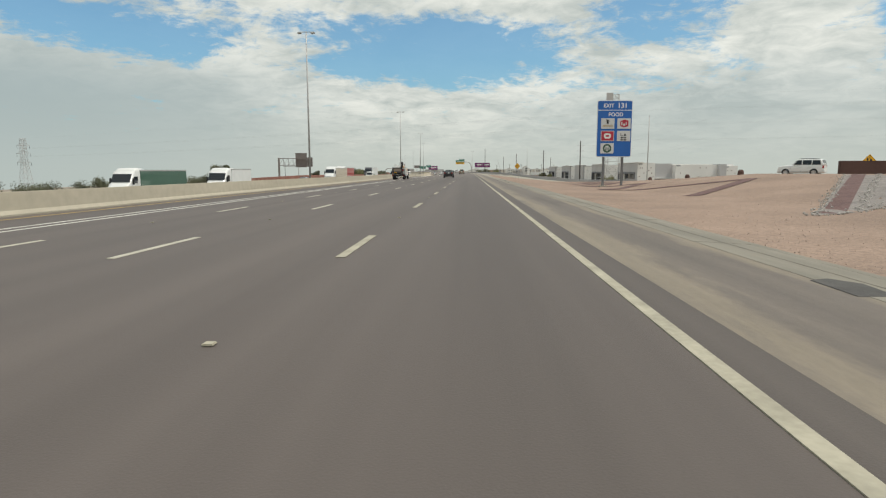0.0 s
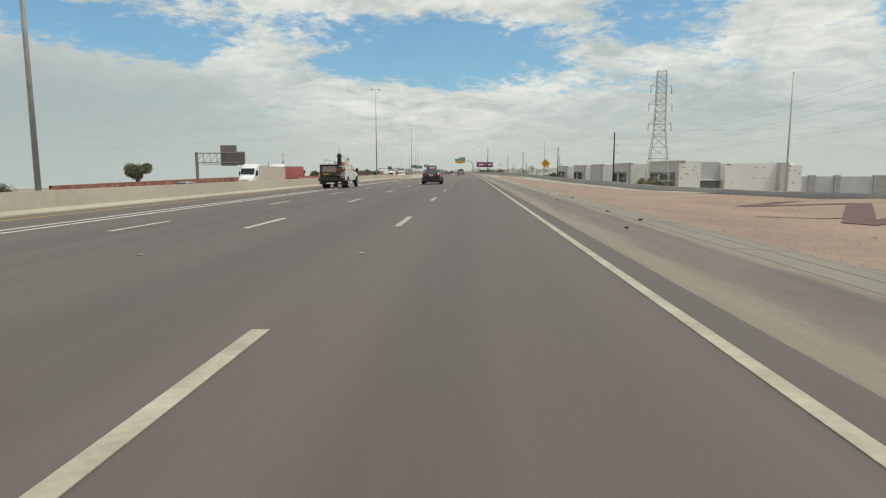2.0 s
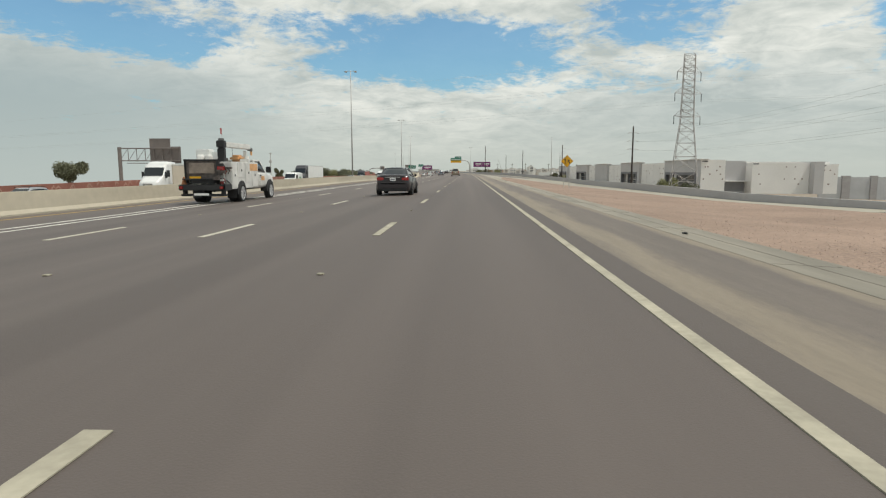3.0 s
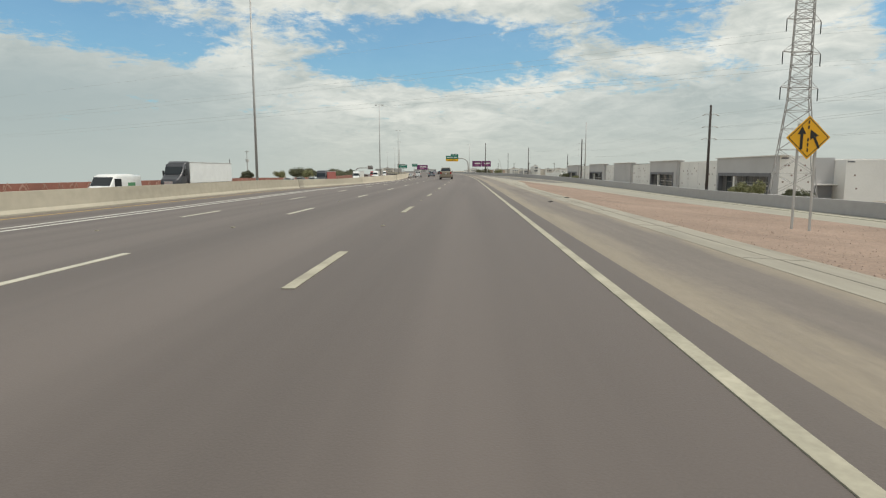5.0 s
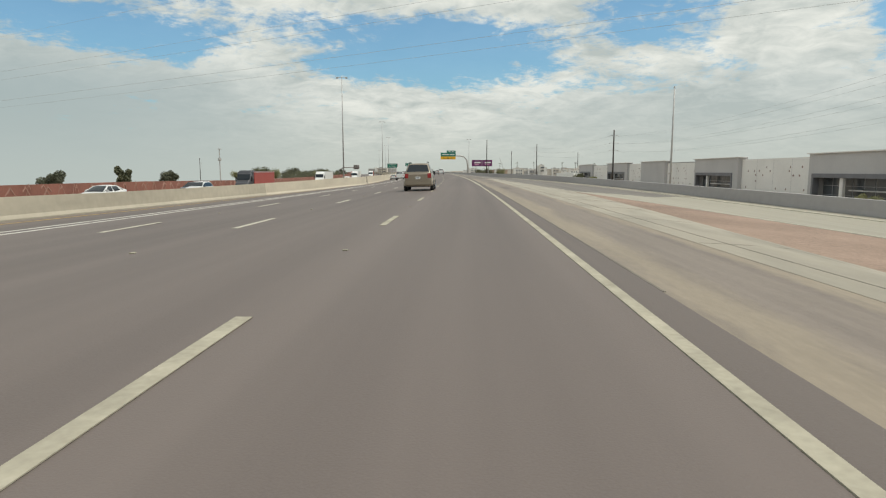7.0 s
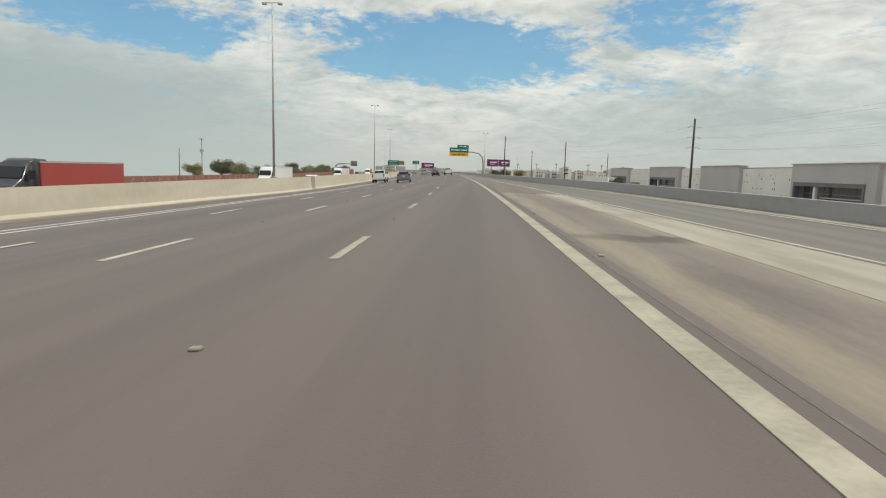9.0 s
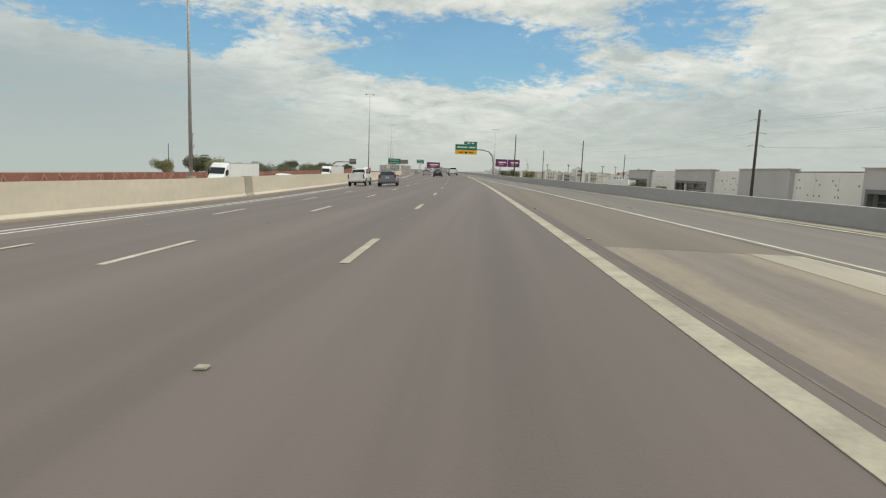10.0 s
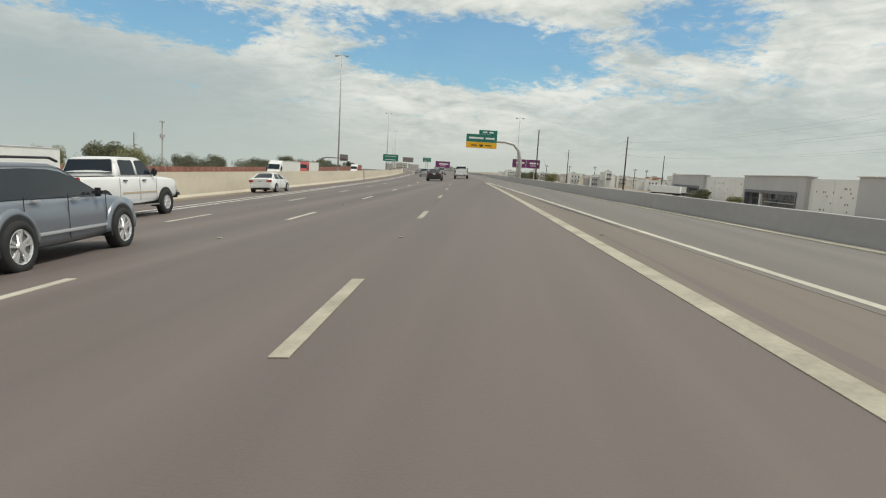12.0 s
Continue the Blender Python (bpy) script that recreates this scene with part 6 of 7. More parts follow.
POLES = [(45.2, 252.0, 13.3), (45.4, 378.0, 13.6), (41.0, 540.0, 16.2), (38.0, 690.0, 17.0)]
for x, y, top in POLES:
    wood_pole(x, y, top, "dark wooden utility pole with bracket insulators")
wood_pole(88.0, 669.0, 15.6, "distant wooden utility pole", False)
wood_pole(15.5, 625.0, 23.0, "tall wooden utility pole beside the ramp wall", False, r=0.32)
feeders = thing("distribution_line", Matrix(), "thin dark cables strung between wooden poles", "power line")
chain = [(44.0, 120.0, 13.0)] + POLES
for (x0, y0, t0), (x1, y1, t1) in zip(chain, chain[1:]):
    for drop in (1.1, 3.3, 5.5):
        for sgn in (1, -1):
            cable((x0 + sgn * 1.45, y0, t0 - drop - 0.82), (x1 + sgn * 1.45, y1, t1 - drop - 0.82), 1.6, 0.011, feeders)
# poles on the far side of the freeway
wood_pole(-191.0, 622.0, 10.5, "distant wooden utility pole among trees", False, -20)
t = thing("radio_mast", pose(-178, 626, 0), "slim grey mobile-phone mast behind trees", "mast")
part("pole", tube([(0, 0, -20), (0, 0, 17.5)], [0.5, 0.3], seg=8), M_STEEL, t)
part("antenna_ring", tube([(0, 0, 8.5), (0, 0, 10.5)], 1.3, seg=8), M_STEEL, t)
part("antenna_ring", tube([(0, 0, 16.6), (0, 0, 17.0)], 1.5, seg=8), M_STEEL, t)

# ---- warehouse ----
wh = thing("warehouse", Matrix(), "white and grey tilt-up concrete warehouse with recessed glazed entries", "building")
M_PORTAL = material("portal_grey", (0.17, 0.17, 0.185), 0.7, vary=0.15, scale=3)
M_YARD = material("yard_wall", (0.47, 0.475, 0.485), 0.9, vary=0.12, scale=5)
M_MARK = material("wall_plate", (0.24, 0.15, 0.13), 0.8, vary=0.3, scale=0.5)
WX, WTOP, WBASE = 81.7, 4.7, -6.8
FRONT, BACK = WX - 1.2, WX + 1.6
part("wall", box(BACK, WX + 48, 306, 636, WBASE, WTOP - 0.3), M_PANEL, wh)
part("roof", box(WX + 0.3, WX + 47.7, 306.3, 635.7, WTOP - 0.296, WTOP - 0.18), M_PANEL_GREY, wh)
ENTRIES = ((296, 335), (372, 406), (438, 471), (495, 537), (578, 622))
for k, (y0, y1) in enumerate(ENTRIES):
    top, head_z, wide = WTOP + 0.4, 0.55, y1 - y0
    blk = thing_part("entry_block", wh)
    if k == 2:
        part("block_wall", box(FRONT, BACK, y0, y1, WBASE, top, bevel=0.05), M_PANEL_GREY, blk, "blank grey projecting block")
    else:
        a, b = y0 + wide * 0.11, y1 - wide * 0.05
        part("pier", box(FRONT, BACK, y0, a, WBASE, top, bevel=0.04), M_PANEL_GREY, blk)
        part("pier", box(FRONT, BACK, b, y1, WBASE, top, bevel=0.04), M_PANEL_GREY, blk)
        part("lintel_wall", box(FRONT + 0.003, BACK, a, b, head_z, top - 0.004), M_PANEL_GREY, blk)
        part("portal_frame", box(FRONT - 0.25, FRONT + 1.1, a - 0.25, b + 0.25, head_z - 0.85, head_z + 0.1, bevel=0.03), M_PORTAL, blk, "dark grey portal header")
        for ya, yb in ((a - 0.25, a + 0.55), (b - 0.55, b + 0.25)):
            part("portal_frame", box(FRONT - 0.25, FRONT + 1.1, ya, yb, WBASE, head_z - 0.852, bevel=0.03), M_PORTAL, blk)
        part("column", box(FRONT + 0.2, FRONT + 0.9, b - wide * 0.28, b - wide * 0.25, WBASE, head_z - 0.86, bevel=0.04), M_PANEL, blk, "pale slim column")
        part("storefront", box(BACK - 0.3, BACK - 0.05, a, b, WBASE, head_z), M_PANEL_DARK, blk, "dark recessed storefront wall")
        n = 9
        for i in range(n):
            ya, yb = a + (b - a) * (i + 0.05) / n, a + (b - a) * (i + 0.95) / n
            for z0, z1 in ((WBASE + 0.6, -4.2), (-4.05, -2.1), (-1.95, head_z - 0.5)):
                part("pane", box(BACK - 0.36, BACK - 0.30, ya, yb, z0, z1), M_WINDOW, blk)
        part("canopy", box(FRONT + 1.0, BACK - 0.3, a + 0.4, b - wide * 0.3, -3.0, -2.75), M_PANEL_GREY, blk)
    part("cornice", box(FRONT - 0.5, FRONT + 2.4, y0 - 1.3, y1 + 0.3, top, top + 0.24, bevel=0.03), M_PANEL, blk, "pale parapet cap")
    part("parapet_return", box(FRONT + 0.35, BACK + 0.6, y1 - 0.004, y1 + 0.5, WBASE, top - 0.15), M_PANEL, blk)
# long wall panels with joints and lifting plates
for y0, y1 in ((335.5, 372), (406.5, 438), (471.5, 495), (537.5, 578), (622.5, 636)):
    panel = part("wall_panel", box(WX, BACK + 0.2, y0, y1, WBASE, WTOP - 0.3 + 0.2 * math.sin(y0)), M_PANEL, wh, "white tilt-up wall panel")
    n = max(2, int((y1 - y0) / 9))
    for k in range(1, n):
        y = y0 + (y1 - y0) * k / n
        part("panel_joint", box(WX - 0.012, WX + 0.02, y - 0.04, y + 0.04, WBASE, WTOP - 0.4), M_PANEL_GREY, panel)
    for k in range(18):
        y, z = y0 + 1.5 + (y1 - y0 - 3) * rnd.random(), rnd.choice((-3.4, -1.6, 0.1, 1.2, 2.2))
        part("wall_plate", box(WX - 0.03, WX + 0.02, y - 0.24, y + 0.24, z - 0.22, z + 0.22), M_MARK, panel)
# the end wall, in stepped panels; the grey ones have their shade put into the colour
for x0, x1, y, top, mat in ((FRONT + 0.05, 88.8, 295.9, WTOP + 0.32, M_PANEL), (88.8, 100.0, 305.5, WTOP + 0.1, M_PANEL_GREY), (100.0, 119.8, 300.5, WTOP - 0.5, M_PANEL), (119.8, 123.1, 297.5, WTOP - 0.3, M_PANEL_GREY), (123.1, 129.6, 300.5, WTOP - 1.1, M_PANEL)):
    pn = part("end_panel", box(x0, x1, y, 310 if y > 296 else 297.2, WBASE, top, bevel=0.03), mat, wh)
    if mat is M_PANEL:
        for k in range(8):
            x, z = x0 + 0.8 + (x1 - x0 - 1.6) * rnd.random(), rnd.choice((-3.4, -1.6, 0.1, 1.4, 2.6))
            part("wall_plate", box(x - 0.22, x + 0.22, y - 0.03, y + 0.02, z - 0.2, z + 0.2), M_MARK, pn)
        part("vent_slot", box(x0 + 0.3, x0 + 2.2, y - 0.05, y + 0.02, top - 0.75, top - 0.35), M_PORTAL, pn)
    elif x1 - x0 > 5:
        # no hole is cut: a dark sheet carries the dock's shade
        part("dock_opening", box(x0 + 0.3, x1 - 0.3, y - 0.05, y + 0.02, -6.0, -2.6), M_PANEL_DARK, pn, "flat dark sheet painting the shade of a loading dock opening")
        part("dock_canopy", box(x0 + 0.2, x1 - 0.2, y - 2.2, y + 0.02, -2.58, -2.25), M_PANEL, pn)
# yard wall with pilasters
for x0, x1, pil in ((133.0, 141.4, 0), (141.4, 144.5, 1), (144.5, 152.0, 0), (152.0, 154.5, 1), (154.5, 168.0, 0), (168.0, 176.0, 1), (176.0, 215.0, 0)):
    block_wall("wall_yard", pose(x0, 318, -4.5), x1 - x0, 3.9 if pil else 3.4, 1.2 if pil else 0.4, M_CONCRETE_GREY if pil else M_YARD, "grey precast yard wall with darker pilasters")

# ---- overhead and roadside signs ahead ----
og = thing("overhead_sign", road_pose(450, -0.6, -0.7, banked=False), "green and yellow exit sign on a curved cantilever arm", "road sign")
part("post", tube([(13.2, 0, -3), (13.2, 0, 4.5), (12.8, 0, 6.6), (11.6, 0, 7.9), (9.8, 0, 8.3), (1.9, 0, 8.35)], [0.42, 0.36, 0.33, 0.30, 0.27, 0.2], seg=12), M_STEEL, og, smooth=True)
part("panel", box(1.6, 8.0, -0.25, -0.15, 8.0, 9.6, bevel=0.02), M_GREEN, og)
pl = part("exit_panel", box(1.6, 8.0, -0.25, -0.15, 6.75, 7.99, bevel=0.02), M_YELLOW, og)
tb = part("exit_tab", box(4.2, 8.0, -0.25, -0.15, 9.62, 10.5, bevel=0.02), M_GREEN, og)
part("text_bar", box(2.1, 5.2, -0.27, -0.25, 8.62, 8.98), M_WHITE, og)
part("text_bar", box(5.6, 7.5, -0.27, -0.25, 8.62, 8.98), M_WHITE, og)
part("text_bar", box(5.0, 5.9, -0.27, -0.25, 9.9, 10.2), M_WHITE, tb)
part("text_bar", box(6.3, 7.2, -0.27, -0.25, 9.9, 10.2), M_WHITE, tb)
part("text_bar", box(2.7, 3.9, -0.27, -0.25, 7.22, 7.42), M_BLACK, pl)
part("text_bar", box(5.6, 6.9, -0.27, -0.25, 7.22, 7.42), M_BLACK, pl)
part("arrow", prism([(4.4, 7.5), (5.2, 7.5), (5.2, 7.3), (4.8, 6.95), (4.4, 7.3)], "y", -0.27, -0.25), M_BLACK, pl)


def guide_sign(s, d, w, z0, z1, label, mat=None, bars=2):
    t = thing("guide_sign", road_pose(s, d, 0, banked=False), label, "road sign")
    p = part("panel", box(-w / 2, w / 2, -0.1, 0, z0, z1, bevel=0.02), mat or M_GREEN, t)
    for k in range(bars):
        z = z0 + (z1 - z0) * (k + 0.35) / bars
        part("text_bar", box(-w * 0.36, w * 0.36, -0.12, -0.1, z, z + (z1 - z0) * 0.10), M_PLATE, p)
    for x in (-w * 0.1, w * 0.1):
        part("post", tube([(x, 0.1, -8), (x, 0.1, z1 - 0.3)], 0.16, seg=8), M_STEEL, t)
    return t


guide_sign(540, -21.0, 5.4, 2.9, 5.3, "green guide sign on a post in the median")
guide_sign(700, -3.0, 5.0, 5.0, 7.6, "green and white guide sign far down the bend")
guide_sign(720, -14.0, 7.0, 4.4, 7.4, "dark far overhead sign over the inner lanes", M_SIGN_BACK, 0)


def billboard(x, y, w, z0, z1, mats, label, turn=0.0):
    t = thing("billboard", pose(x, y, 0, 0, 0, turn), label, "billboard")
    n = len(mats)
    for k, mat in enumerate(mats):
        a, b = -w / 2 + w * k / n, -w / 2 + w * (k + 1) / n - 0.2
        p = part("panel", box(a, b, -0.2, 0.1, z0, z1, bevel=0.03), mat, t)
        part("text_bar", box(a + (b - a) * 0.25, b - (b - a) * 0.12, -0.24, -0.2, z0 + (z1 - z0) * 0.48, z0 + (z1 - z0) * 0.68), M_WHITE, p)
        part("text_bar", box(a + (b - a) * 0.3, b - (b - a) * 0.3, -0.24, -0.2, z0 + (z1 - z0) * 0.22, z0 + (z1 - z0) * 0.36), M_PINK, p)
    part("catwalk", box(-w / 2, w / 2, -0.9, -0.1, z0 - 0.35, z0 - 0.2), M_STEEL, t)
    for x_ in (-w * 0.3, w * 0.3):
        part("post", tube([(x_, 0.3, -30), (x_, 0.3, z1 - 0.2)], 0.35, seg=8), M_STEEL, t)
    return t


billboard(15.0, 724.0, 18.0, 5.2, 10.6, [M_PURPLE, M_PURPLE], "purple billboard pair on steel posts", -4)
billboard(-52.0, 860.0, 13.0, 2.6, 8.0, [M_PURPLE], "purple billboard beside the far bend", 3)

# sign gantry of the opposite carriageway, seen from behind
gs = thing("sign_gantry", pose(0.6, 180, -1.1), "steel sign gantry with the brown backs of two signs", "sign gantry")
part("post", tube([(-57.6, 0, -4), (-57.6, 0, 6.2)], 0.30, seg=10), M_SIGN_BACK, gs)
for z in (4.0, 6.0):
    part("chord", tube([(-57.6, 0, z), (-47.6, 0, z)], 0.11, seg=6), M_SIGN_BACK, gs)
for k in range(8):
    x = -57.6 + k * 1.43
    part("strut", tube([(x, 0, 4.0), (x, 0, 6.0)], 0.06, seg=5), M_SIGN_BACK, gs)
    part("brace", tube([(x, 0, 4.0), (min(x + 1.43, -47.6), 0, 6.0)], 0.04, seg=5), M_SIGN_BACK, gs)
part("catwalk", box(-56.0, -47.4, -0.9, -0.1, 3.55, 3.65), M_SIGN_BACK, gs)
part("sign_back", box(-52.6, -49.2, 0.15, 0.35, 3.4, 7.6, bevel=0.02), M_SIGN_BACK, gs, "brown-grey back of a tall sign")
part("sign_back", box(-49.1, -47.5, 0.15, 0.35, 3.6, 6.3, bevel=0.02), M_SIGN_BACK, gs, "brown-grey back of a small sign")

# ---- red patterned wall beyond the opposite carriageway ----
RED_D = -50.0


def red_top(s):
    return lerp_table([(126, -0.5), (180, -0.05), (230, -0.25), (285, -0.4), (335, -0.95), (430, -1.1), (500, -0.95), (900, -0.1)], s)


bm = bmesh.new()
for a, b in zip(stations(126, 900, 16), stations(126, 900, 16)[1:]):
    p = [road(s, d, z, False) for s, d, z in ((a, RED_D, -7), (b, RED_D, -7), (b, RED_D, red_top(b)), (a, RED_D, red_top(a)), (a, RED_D - 0.4, -7), (b, RED_D - 0.4, -7), (b, RED_D - 0.4, red_top(b)), (a, RED_D - 0.4, red_top(a)))]
    v = [bm.verts.new(q) for q in p]
    for q in ((0, 1, 2, 3), (5, 4, 7, 6), (3, 2, 6, 7)):
        bm.faces.new([v[i] for i in q])
red_wall = tagged(part("wall_red", bm, M_RED_WALL), "dark red block sound wall with a pale zigzag pattern", "wall", kind="structure")
for k in range(290):
    s = 127 + k * 1.55 + rnd.uniform(-0.3, 0.3)
    bm = bmesh.new()
    lo = red_top(s) - rnd.uniform(1.2, 2.2)
    hi = red_top(s) - rnd.uniform(0.12, 0.5)
    run, wide = rnd.uniform(0.5, 1.3) * (1 if k % 2 else -1), rnd.uniform(0.16, 0.30)
    for a, b, z0, z1 in ((0, run, lo, hi), (run, run * 1.5, hi, hi - rnd.uniform(0.3, 0.7))):
        q = [bm.verts.new(road(s + u, RED_D + 0.03, z, False)) for u, z in ((a, z0), (b, z1), (b, min(z1 + wide, red_top(s) - 0.05)), (a, z0 + wide))]
        r = [bm.verts.new(x.co - Vector((0.05, 0, 0))) for x in q]
        bm.faces.new(q)
        for i in range(4):
            bm.faces.new((q[i], r[i], r[(i + 1) % 4], q[(i + 1) % 4]))
    part("pale_course", bm, M_PINK_WALL, red_wall)

# ---- trees ----

# sign on a curved mast arm over the opposite carriageway, far ahead
ma = thing("mast_arm_sign", pose(-70.7, 584, 0), "brown back of a small sign on a curved steel mast arm", "road sign")
part("post", tube([(-11.0, 0, -6), (-11.0, 0, 0.4), (-10.5, 0, 2.0), (-9.2, 0, 3.0), (-7.4, 0, 3.3), (2.0, 0, 3.4)], [0.42, 0.38, 0.34, 0.31, 0.28, 0.2], seg=10), M_SIGN_BACK, ma, smooth=True)
part("sign_back", box(-1.9, 1.7, 0.25, 0.4, 2.2, 5.0, bevel=0.02), M_SIGN_BACK, ma)
part("sign_rail", box(-1.7, 1.5, 0.12, 0.25, 4.2, 4.4), M_STEEL, ma)


def tree(m, height, spread, leaf, seed, label, trunk_h=0.16, clumps=16, density=300):
    t = thing("tree", m, label, "tree")
    r = random.Random(seed)
    bm = bmesh.new()
    fork = height * trunk_h
    tube([(0, 0, -1), (0.1, 0, fork * 0.6), (0.05, 0.05, fork)], [height * 0.035, height * 0.028, height * 0.022], bm, 7)
    ends = []
    for k in range(7):
        a, e = 2 * math.pi * k / 7 + r.random(), r.uniform(0.5, 1.0)
        tip = Vector((math.cos(a) * spread * 0.6 * r.uniform(0.5, 1), math.sin(a) * spread * 0.6 * r.uniform(0.5, 1), fork + (height - fork) * e * 0.8))
        mid = Vector((tip.x * 0.5, tip.y * 0.5, fork + (tip.z - fork) * 0.6))
        tube([(0.05, 0.05, fork * 0.95), mid, tip], [height * 0.016, height * 0.010, height * 0.004], bm, 5)
        ends += [tip, mid.lerp(tip, 0.6)]
    part("trunk", bm, M_BARK, t)
    verts, faces = [], []
    centres = [e + Vector((r.gauss(0, spread * 0.12), r.gauss(0, spread * 0.12), r.gauss(0, height * 0.06))) for e in ends for _ in range(max(1, clumps // 10))]
    for c in centres:
        cr = spread * r.uniform(0.30, 0.5)
        for k in range(int(density * 1.7)):
            d = Vector((r.gauss(0, 1), r.gauss(0, 1), r.gauss(0, 0.75)))
            d = d.normalized() * cr * r.random() ** 0.4
            p = c + d
            s = min(0.26, height * r.uniform(0.022, 0.042))
            u = Vector((r.gauss(0, 1), r.gauss(0, 1), r.gauss(0, 1))).normalized()
            w = u.cross(Vector((r.gauss(0, 1), r.gauss(0, 1), r.gauss(0, 1)))).normalized()
            i = len(verts)
            verts += [tuple(p - u * s), tuple(p + w * s * 0.55), tuple(p + u * s), tuple(p - w * s * 0.55)]
            faces.append((i, i + 1, i + 2, i + 3))
    me = bpy.data.meshes.new("crown")
    me.from_pydata(verts, [], faces)
    me.materials.append(leaf)
    crown = new("crown", me)
    crown.parent = t
    return t


TREES = [(-91, 218, 6.6, 3.7, M_LEAF), (-75, 300, 4.6, 2.3, M_LEAF_DARK), (-72, 320, 5.9, 1.8, M_LEAF), (-70, 338, 4.7, 2.1, M_LEAF_DARK), (-82, 436, 3.9, 3.2, M_LEAF_YELLOW), (-76, 444, 5.9, 4.4, M_LEAF), (-70.5, 446, 4.6, 4.4, M_LEAF_YELLOW),
         (-69, 468, 3.9, 3.2, M_LEAF_DARK), (-76, 510, 4.1, 3.4, M_LEAF), (-71, 535, 3.8, 3.6, M_LEAF_DARK), (-80, 580, 4.0, 4.4, M_LEAF), (-74, 615, 4.2, 5.0, M_LEAF_YELLOW), (-70, 650, 4.4, 4.6, M_LEAF), (-84, 690, 4.4, 6.0, M_LEAF_DARK), (-75, 740, 4.6, 5.0, M_LEAF),
         (-110, 800, 7, 7, M_LEAF_DARK), (-82, 830, 6, 7, M_LEAF), (-60, 880, 6, 6, M_LEAF_DARK)]
for k, (x, y, top, sp, leaf) in enumerate(TREES):
    g = ground_z(x, y)
    tree(pose(centre(y).x + x, y, g), max(2.2, top - (2.2 if y < 250 else 3.1) - g), sp, leaf, 20 + k, ("dusty olive-green desert tree with an open crown", "dark green desert tree behind the red wall", "yellow-green palo verde tree behind the red wall")[(M_LEAF, M_LEAF_DARK, M_LEAF_YELLOW).index(leaf)], 0.2 if k == 0 else 0.08, density=260 if k == 0 else 300)
for k, (x, y, h, sp) in enumerate(((60, 267, 5.6, 3.4), (58.5, 246, 4.3, 2.6), (72, 300, 3.4, 2.2), (62, 523, 4.9, 3.6), (66, 505, 4.2, 2.6), (20, 735, 5.6, 6), (30, 700, 5.2, 5), (12, 690, 4.6, 5))):
    tree(pose(x, y, ground_z(x, y)), h, sp, M_LEAF_YELLOW if k % 2 == 0 else M_LEAF, 70 + k, "low yellow-green desert shrub beside the warehouse" if k < 5 else "low green desert shrub below the billboard", 0.15)

# the low belt of bushes behind the red wall
for k in range(26):
    s = 415 + k * 12 + rnd.uniform(-4, 4)
    q = road(s, RED_D - 7.0 + rnd.uniform(-4, 3), 0, False)
    g = ground_z(q.x, q.y)
    tree(pose(q.x, q.y, g), red_top(s) + rnd.uniform(0.4, 1.7) - g, rnd.uniform(3.0, 5.0), (M_LEAF_DARK, M_LEAF, M_LEAF_DARK)[k % 3], 400 + k, "low dusty green bush showing over the red wall", 0.06, density=110)

# low bushes where the red wall has not begun
for k in range(21):
    s = 28 + k * 4.7 + rnd.uniform(-2, 2)
    q = road(s, -53.0 + rnd.uniform(-1.5, 1.5), 0, False)
    g = ground_z(q.x, q.y)
    tree(pose(q.x, q.y, g), 0.15 + rnd.uniform(-0.45, 0.3) - g, rnd.uniform(1.6, 2.6), M_LEAF_DARK if k % 3 else M_LEAF, 300 + k, "low dark green bush beyond the opposite carriageway", 0.1, density=130)

# ---- the far town ----
TOWN = [(46, 720, 8, 3.2, 0), (58, 760, 6, 2.6, 1), (64, 700, 4, 5.6, 0), (78, 820, 12, 3.0, 2), (95, 780, 9, 2.6, 0), (110, 860, 15, 3.6, 3), (128, 840, 12, 4.6, 4), (142, 900, 14, 4.0, 3), (70, 900, 14, 3.2, 1), (40, 900, 12, 3.0, 2),
        (90, 700, 8, 1.8, 0), (102, 720, 6, 2.2, 1), (118, 700, 9, 1.6, 0), (54, 690, 5, 2.0, 2), (84, 760, 7, 3.0, 1), (136, 790, 9, 2.6, 4), (10, 960, 12, 3.6, 0), (-60, 1000, 14, 4.4, 2), (-110, 980, 16, 4.6, 1)]
TOWN_MATS = [material("plaster_white", (0.74, 0.73, 0.70), 0.9), material("plaster_cream", (0.64, 0.60, 0.54), 0.9), material("plaster_grey", (0.46, 0.45, 0.44), 0.9), material("plaster_tan", (0.50, 0.38, 0.30), 0.9), material("plaster_orange", (0.48, 0.22, 0.10), 0.9)]
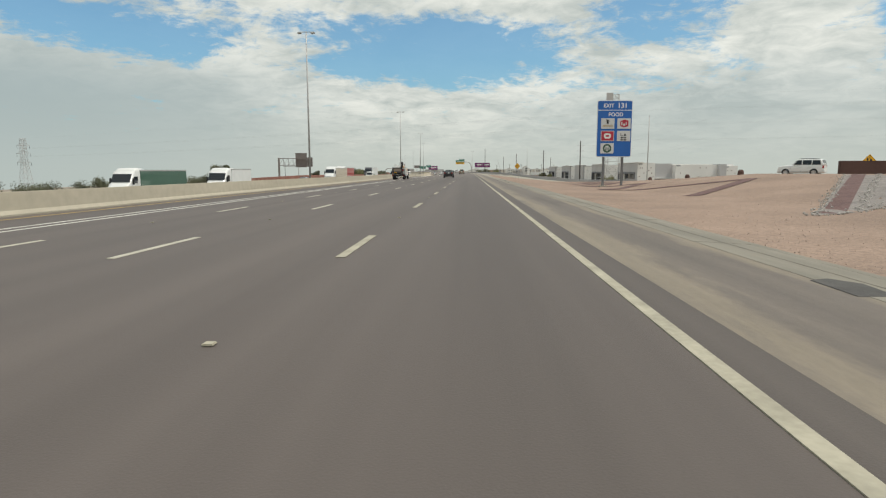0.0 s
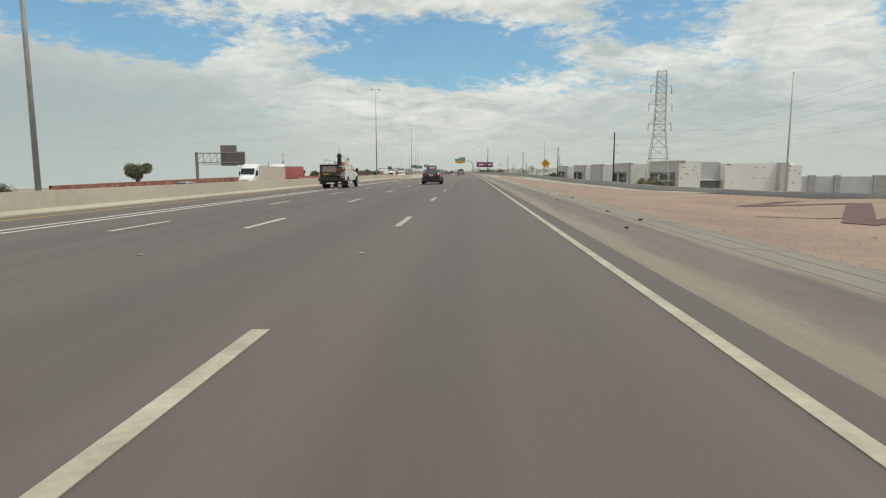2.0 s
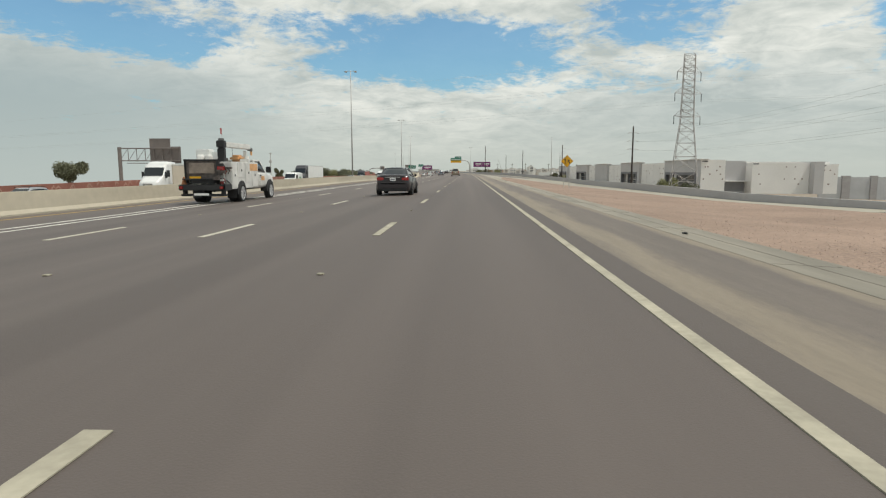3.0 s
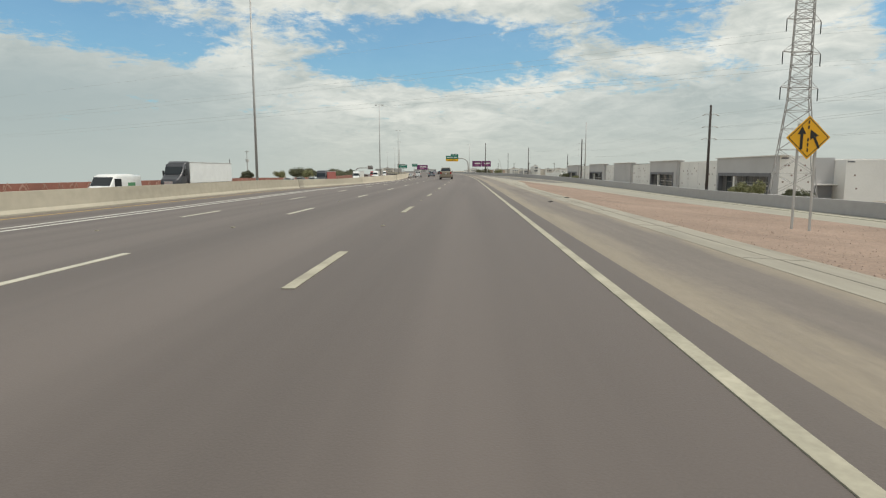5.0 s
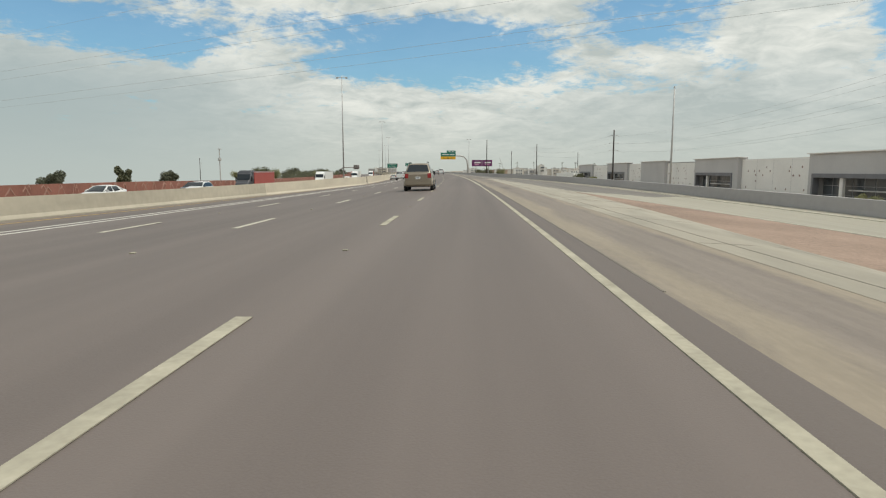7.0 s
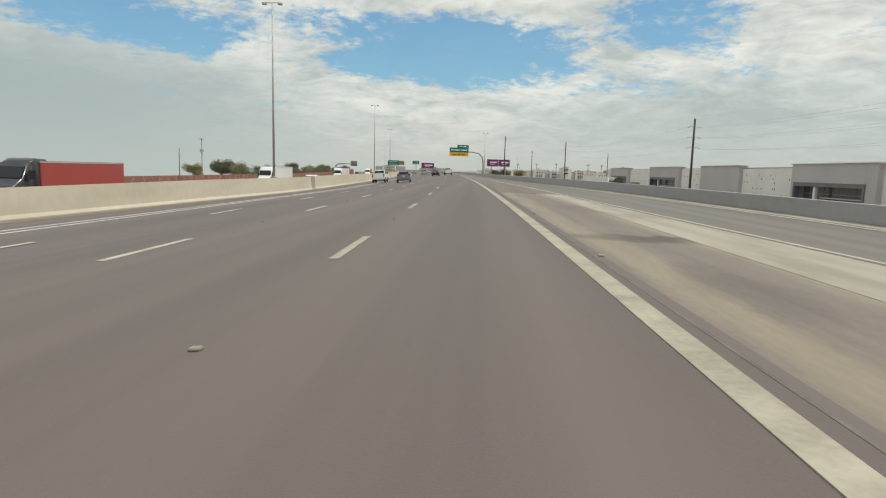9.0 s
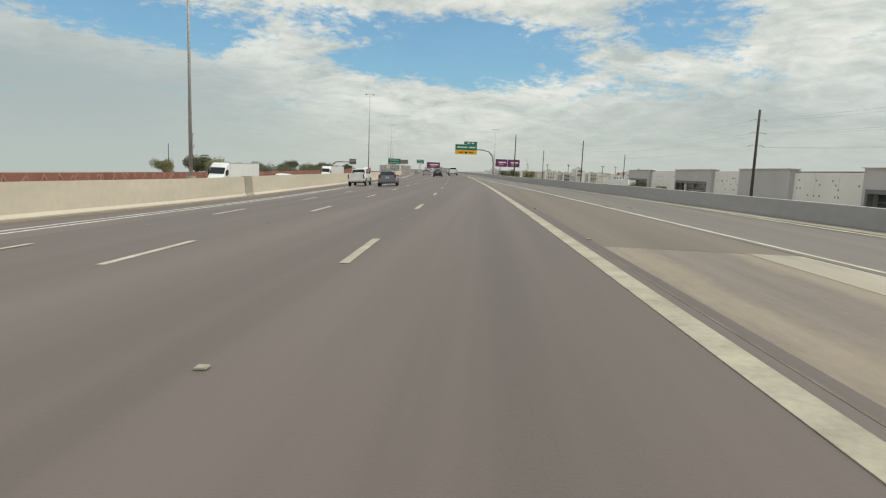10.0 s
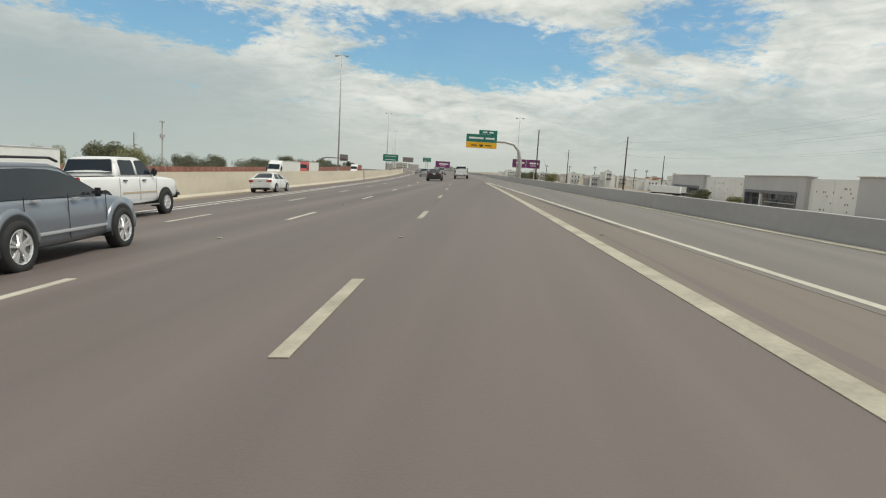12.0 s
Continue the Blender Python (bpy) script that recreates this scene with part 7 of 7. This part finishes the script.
for k, (x, y, w, top, mi) in enumerate(TOWN):
    t = thing("town_building", pose(x, y, 0), ("small white flat-roofed building in the distance", "small cream flat-roofed building in the distance", "grey flat-roofed building in the distance", "tan apartment block in the distance", "orange-brown apartment block in the distance")[mi], "building", "distant buildings")
    part("wall", box(-w / 2, w / 2, 0, w * 0.8, -14, top), TOWN_MATS[mi], t)
    part("parapet", box(-w / 2 - 0.15, w / 2 + 0.15, -0.15, w * 0.8 + 0.15, top, top + 0.4), TOWN_MATS[(mi + 1) % 3], t)
    part("roof_unit", box(-w / 6, w / 8, w * 0.3, w * 0.5, top + 0.4, top + 1.3), TOWN_MATS[2], t)
    # stepped wings, a stair tower and a shaded walkway
    for sgn, f, dh, q in ((-1, 0.55, rnd.uniform(0.6, 1.6), 0.3), (1, 0.7, rnd.uniform(0.2, 1.9), 0.55)):
        a, b = sorted((sgn * w * 0.5, sgn * w * (0.5 + f)))
        part("wing", box(a, b, w * q, w * 1.1, -14, top - dh, bevel=0.05), TOWN_MATS[(mi + (k % 3 == 0)) % 5], t)
        part("parapet", box(a - 0.1, b + 0.1, w * q - 0.1, w * 1.1 + 0.1, top - dh, top - dh + 0.25), TOWN_MATS[mi], t)
    part("stair_tower", box(-w * 0.46, -w * 0.28, -0.8, 0.5, -14, top + rnd.uniform(0.5, 1.1), bevel=0.05), TOWN_MATS[(mi + 2) % 5 if mi > 2 else 0], t)
    n = max(3, int(w / 2.2))
    for row in range(2):
        z = top - 1.9 - 2.7 * row
        part("balcony_slab", box(-w * 0.2, w * 0.46, -0.9, 0.0, z - 0.75, z - 0.6), TOWN_MATS[2], t)
        for i in range(n):
            u = -w * 0.22 + w * 0.7 * (i + 0.5) / n
            part("window", box(u - 0.42, u + 0.42, -0.06, 0.02, z - 0.35, z + 0.75), M_WINDOW, t)
for k, (x, y, top) in enumerate(((62, 740, 8.4), (84, 720, 8.0), (52, 800, 9.0), (108, 790, 8.8), (36, 820, 8.6), (120, 760, 7.6))):
    t = thing("palm_tree", pose(x, y, 0), "slim tall fan palm in the distance", "palm tree", "distant palms")
    part("trunk", tube([(0, 0, -8), (0, 0, top)], [0.25, 0.18], seg=6), M_BARK, t)
    bm = bmesh.new()
    for j in range(14):
        a, e = 2 * math.pi * j / 14, rnd.uniform(-0.5, 0.7)
        d = Vector((math.cos(a), math.sin(a), e)).normalized()
        side = Vector((-math.sin(a), math.cos(a), 0)) * 0.22
        o = Vector((0, 0, top))
        v = [bm.verts.new(o), bm.verts.new(o + d * 0.9 + side), bm.verts.new(o + d * 1.7 - Vector((0, 0, 0.25))), bm.verts.new(o + d * 0.9 - side)]
        bm.faces.new(v)
    part("crown", bm, M_LEAF_DARK, t)

# a crane boom over the town, and white trailers parked behind the ramp wall
t = thing("mobile_crane", pose(47, 950, 0), "slim distant crane boom raised over the town", "crane")
part("cab", box(-1.5, 3.0, -1.2, 1.2, -6, -2.5, bevel=0.1), M_YELLOW, t)
part("boom", tube([(2.0, 0, -3), (-1.0, 0, 9), (-4.5, 0, 18)], [0.3, 0.22, 0.12], seg=5), M_STEEL, t)
for x, y, l in ((61, 560, 11), (69, 575, 8), (84, 640, 10), (92, 655, 12), (100, 668, 9), (73, 610, 12)):
    t = thing("parked_trailer", pose(x, y, -3.6, 0, 0, rnd.uniform(60, 84)), "white box trailer parked behind the ramp wall", "trailer", "parked trailers")
    part("box_body", box(-1.25, 1.25, -l / 2, l / 2, 1.0, 3.5, bevel=0.05), P_TRAILER, t)
    part("chassis", box(-0.5, 0.5, -l / 2, l / 2, 0.6, 0.99), M_TRIM, t)
    for q in (-l / 2 + 1.0, -l / 2 + 2.2, l / 2 - 1.4):
        for sgn in (1, -1):
            part("wheel", tube([(sgn * 0.8, q, 0.45), (sgn * 1.2, q, 0.45)], 0.45, seg=14), M_TYRE, t)

# slim lamp posts along the ramp
slim_mast(pose(24.6, 263.0, -3.0), 13.9)
copy_thing(first, pose(2.0, 498.0, -4.3))
arm_lamp(pose(-150.0, 180.0, -6.0), 14.0, -4.0)

# skid marks and stains on the pavement
M_SKID = material("tyre_skid", (0.088, 0.076, 0.070), 0.85, vary=0.35, scale=0.6, fine_scale=20)


def skid(s0, s1, d0, d1, width, label, name="skid_mark"):
    bm = bmesh.new()
    rows = []
    for k in range(13):
        f = k / 12
        s, d = s0 + (s1 - s0) * f, d0 + (d1 - d0) * f + 0.05 * math.sin(f * 5)
        w = width * (0.25 + 0.75 * math.sin(math.pi * min(1, f * 1.15)) ** 0.5) / 2 if 0 < f < 0.98 else width * 0.1
        rows.append([bm.verts.new(on_road(s, d - w, 0.009)), bm.verts.new(on_road(s, d + w, 0.009))])
    for a, b in zip(rows, rows[1:]):
        bm.faces.new((a[0], a[1], b[1], b[0]))
    return tagged(part(name, bm, M_SKID), label, "road stain", kind="structure")


skid(336, 349, 3.05, 2.6, 0.16, "dark curved tyre skid on the gore asphalt")
skid(291.6, 293.4, 5.2, 5.5, 0.20, "dark stain on the gore asphalt")
skid(292.2, 293.6, 6.2, 6.5, 0.16, "dark stain on the gore asphalt")
for s0, s1, d0, d1, w in ((22.68, 22.72, -1.60, -1.42, 0.09), (22.60, 22.66, -1.36, -1.10, 0.13), (22.62, 22.86, -1.02, -0.90, 0.12)):
    skid(s0, s1, d0, d1, w, "small dark oil blot beside a lane dash", "oil_smear")
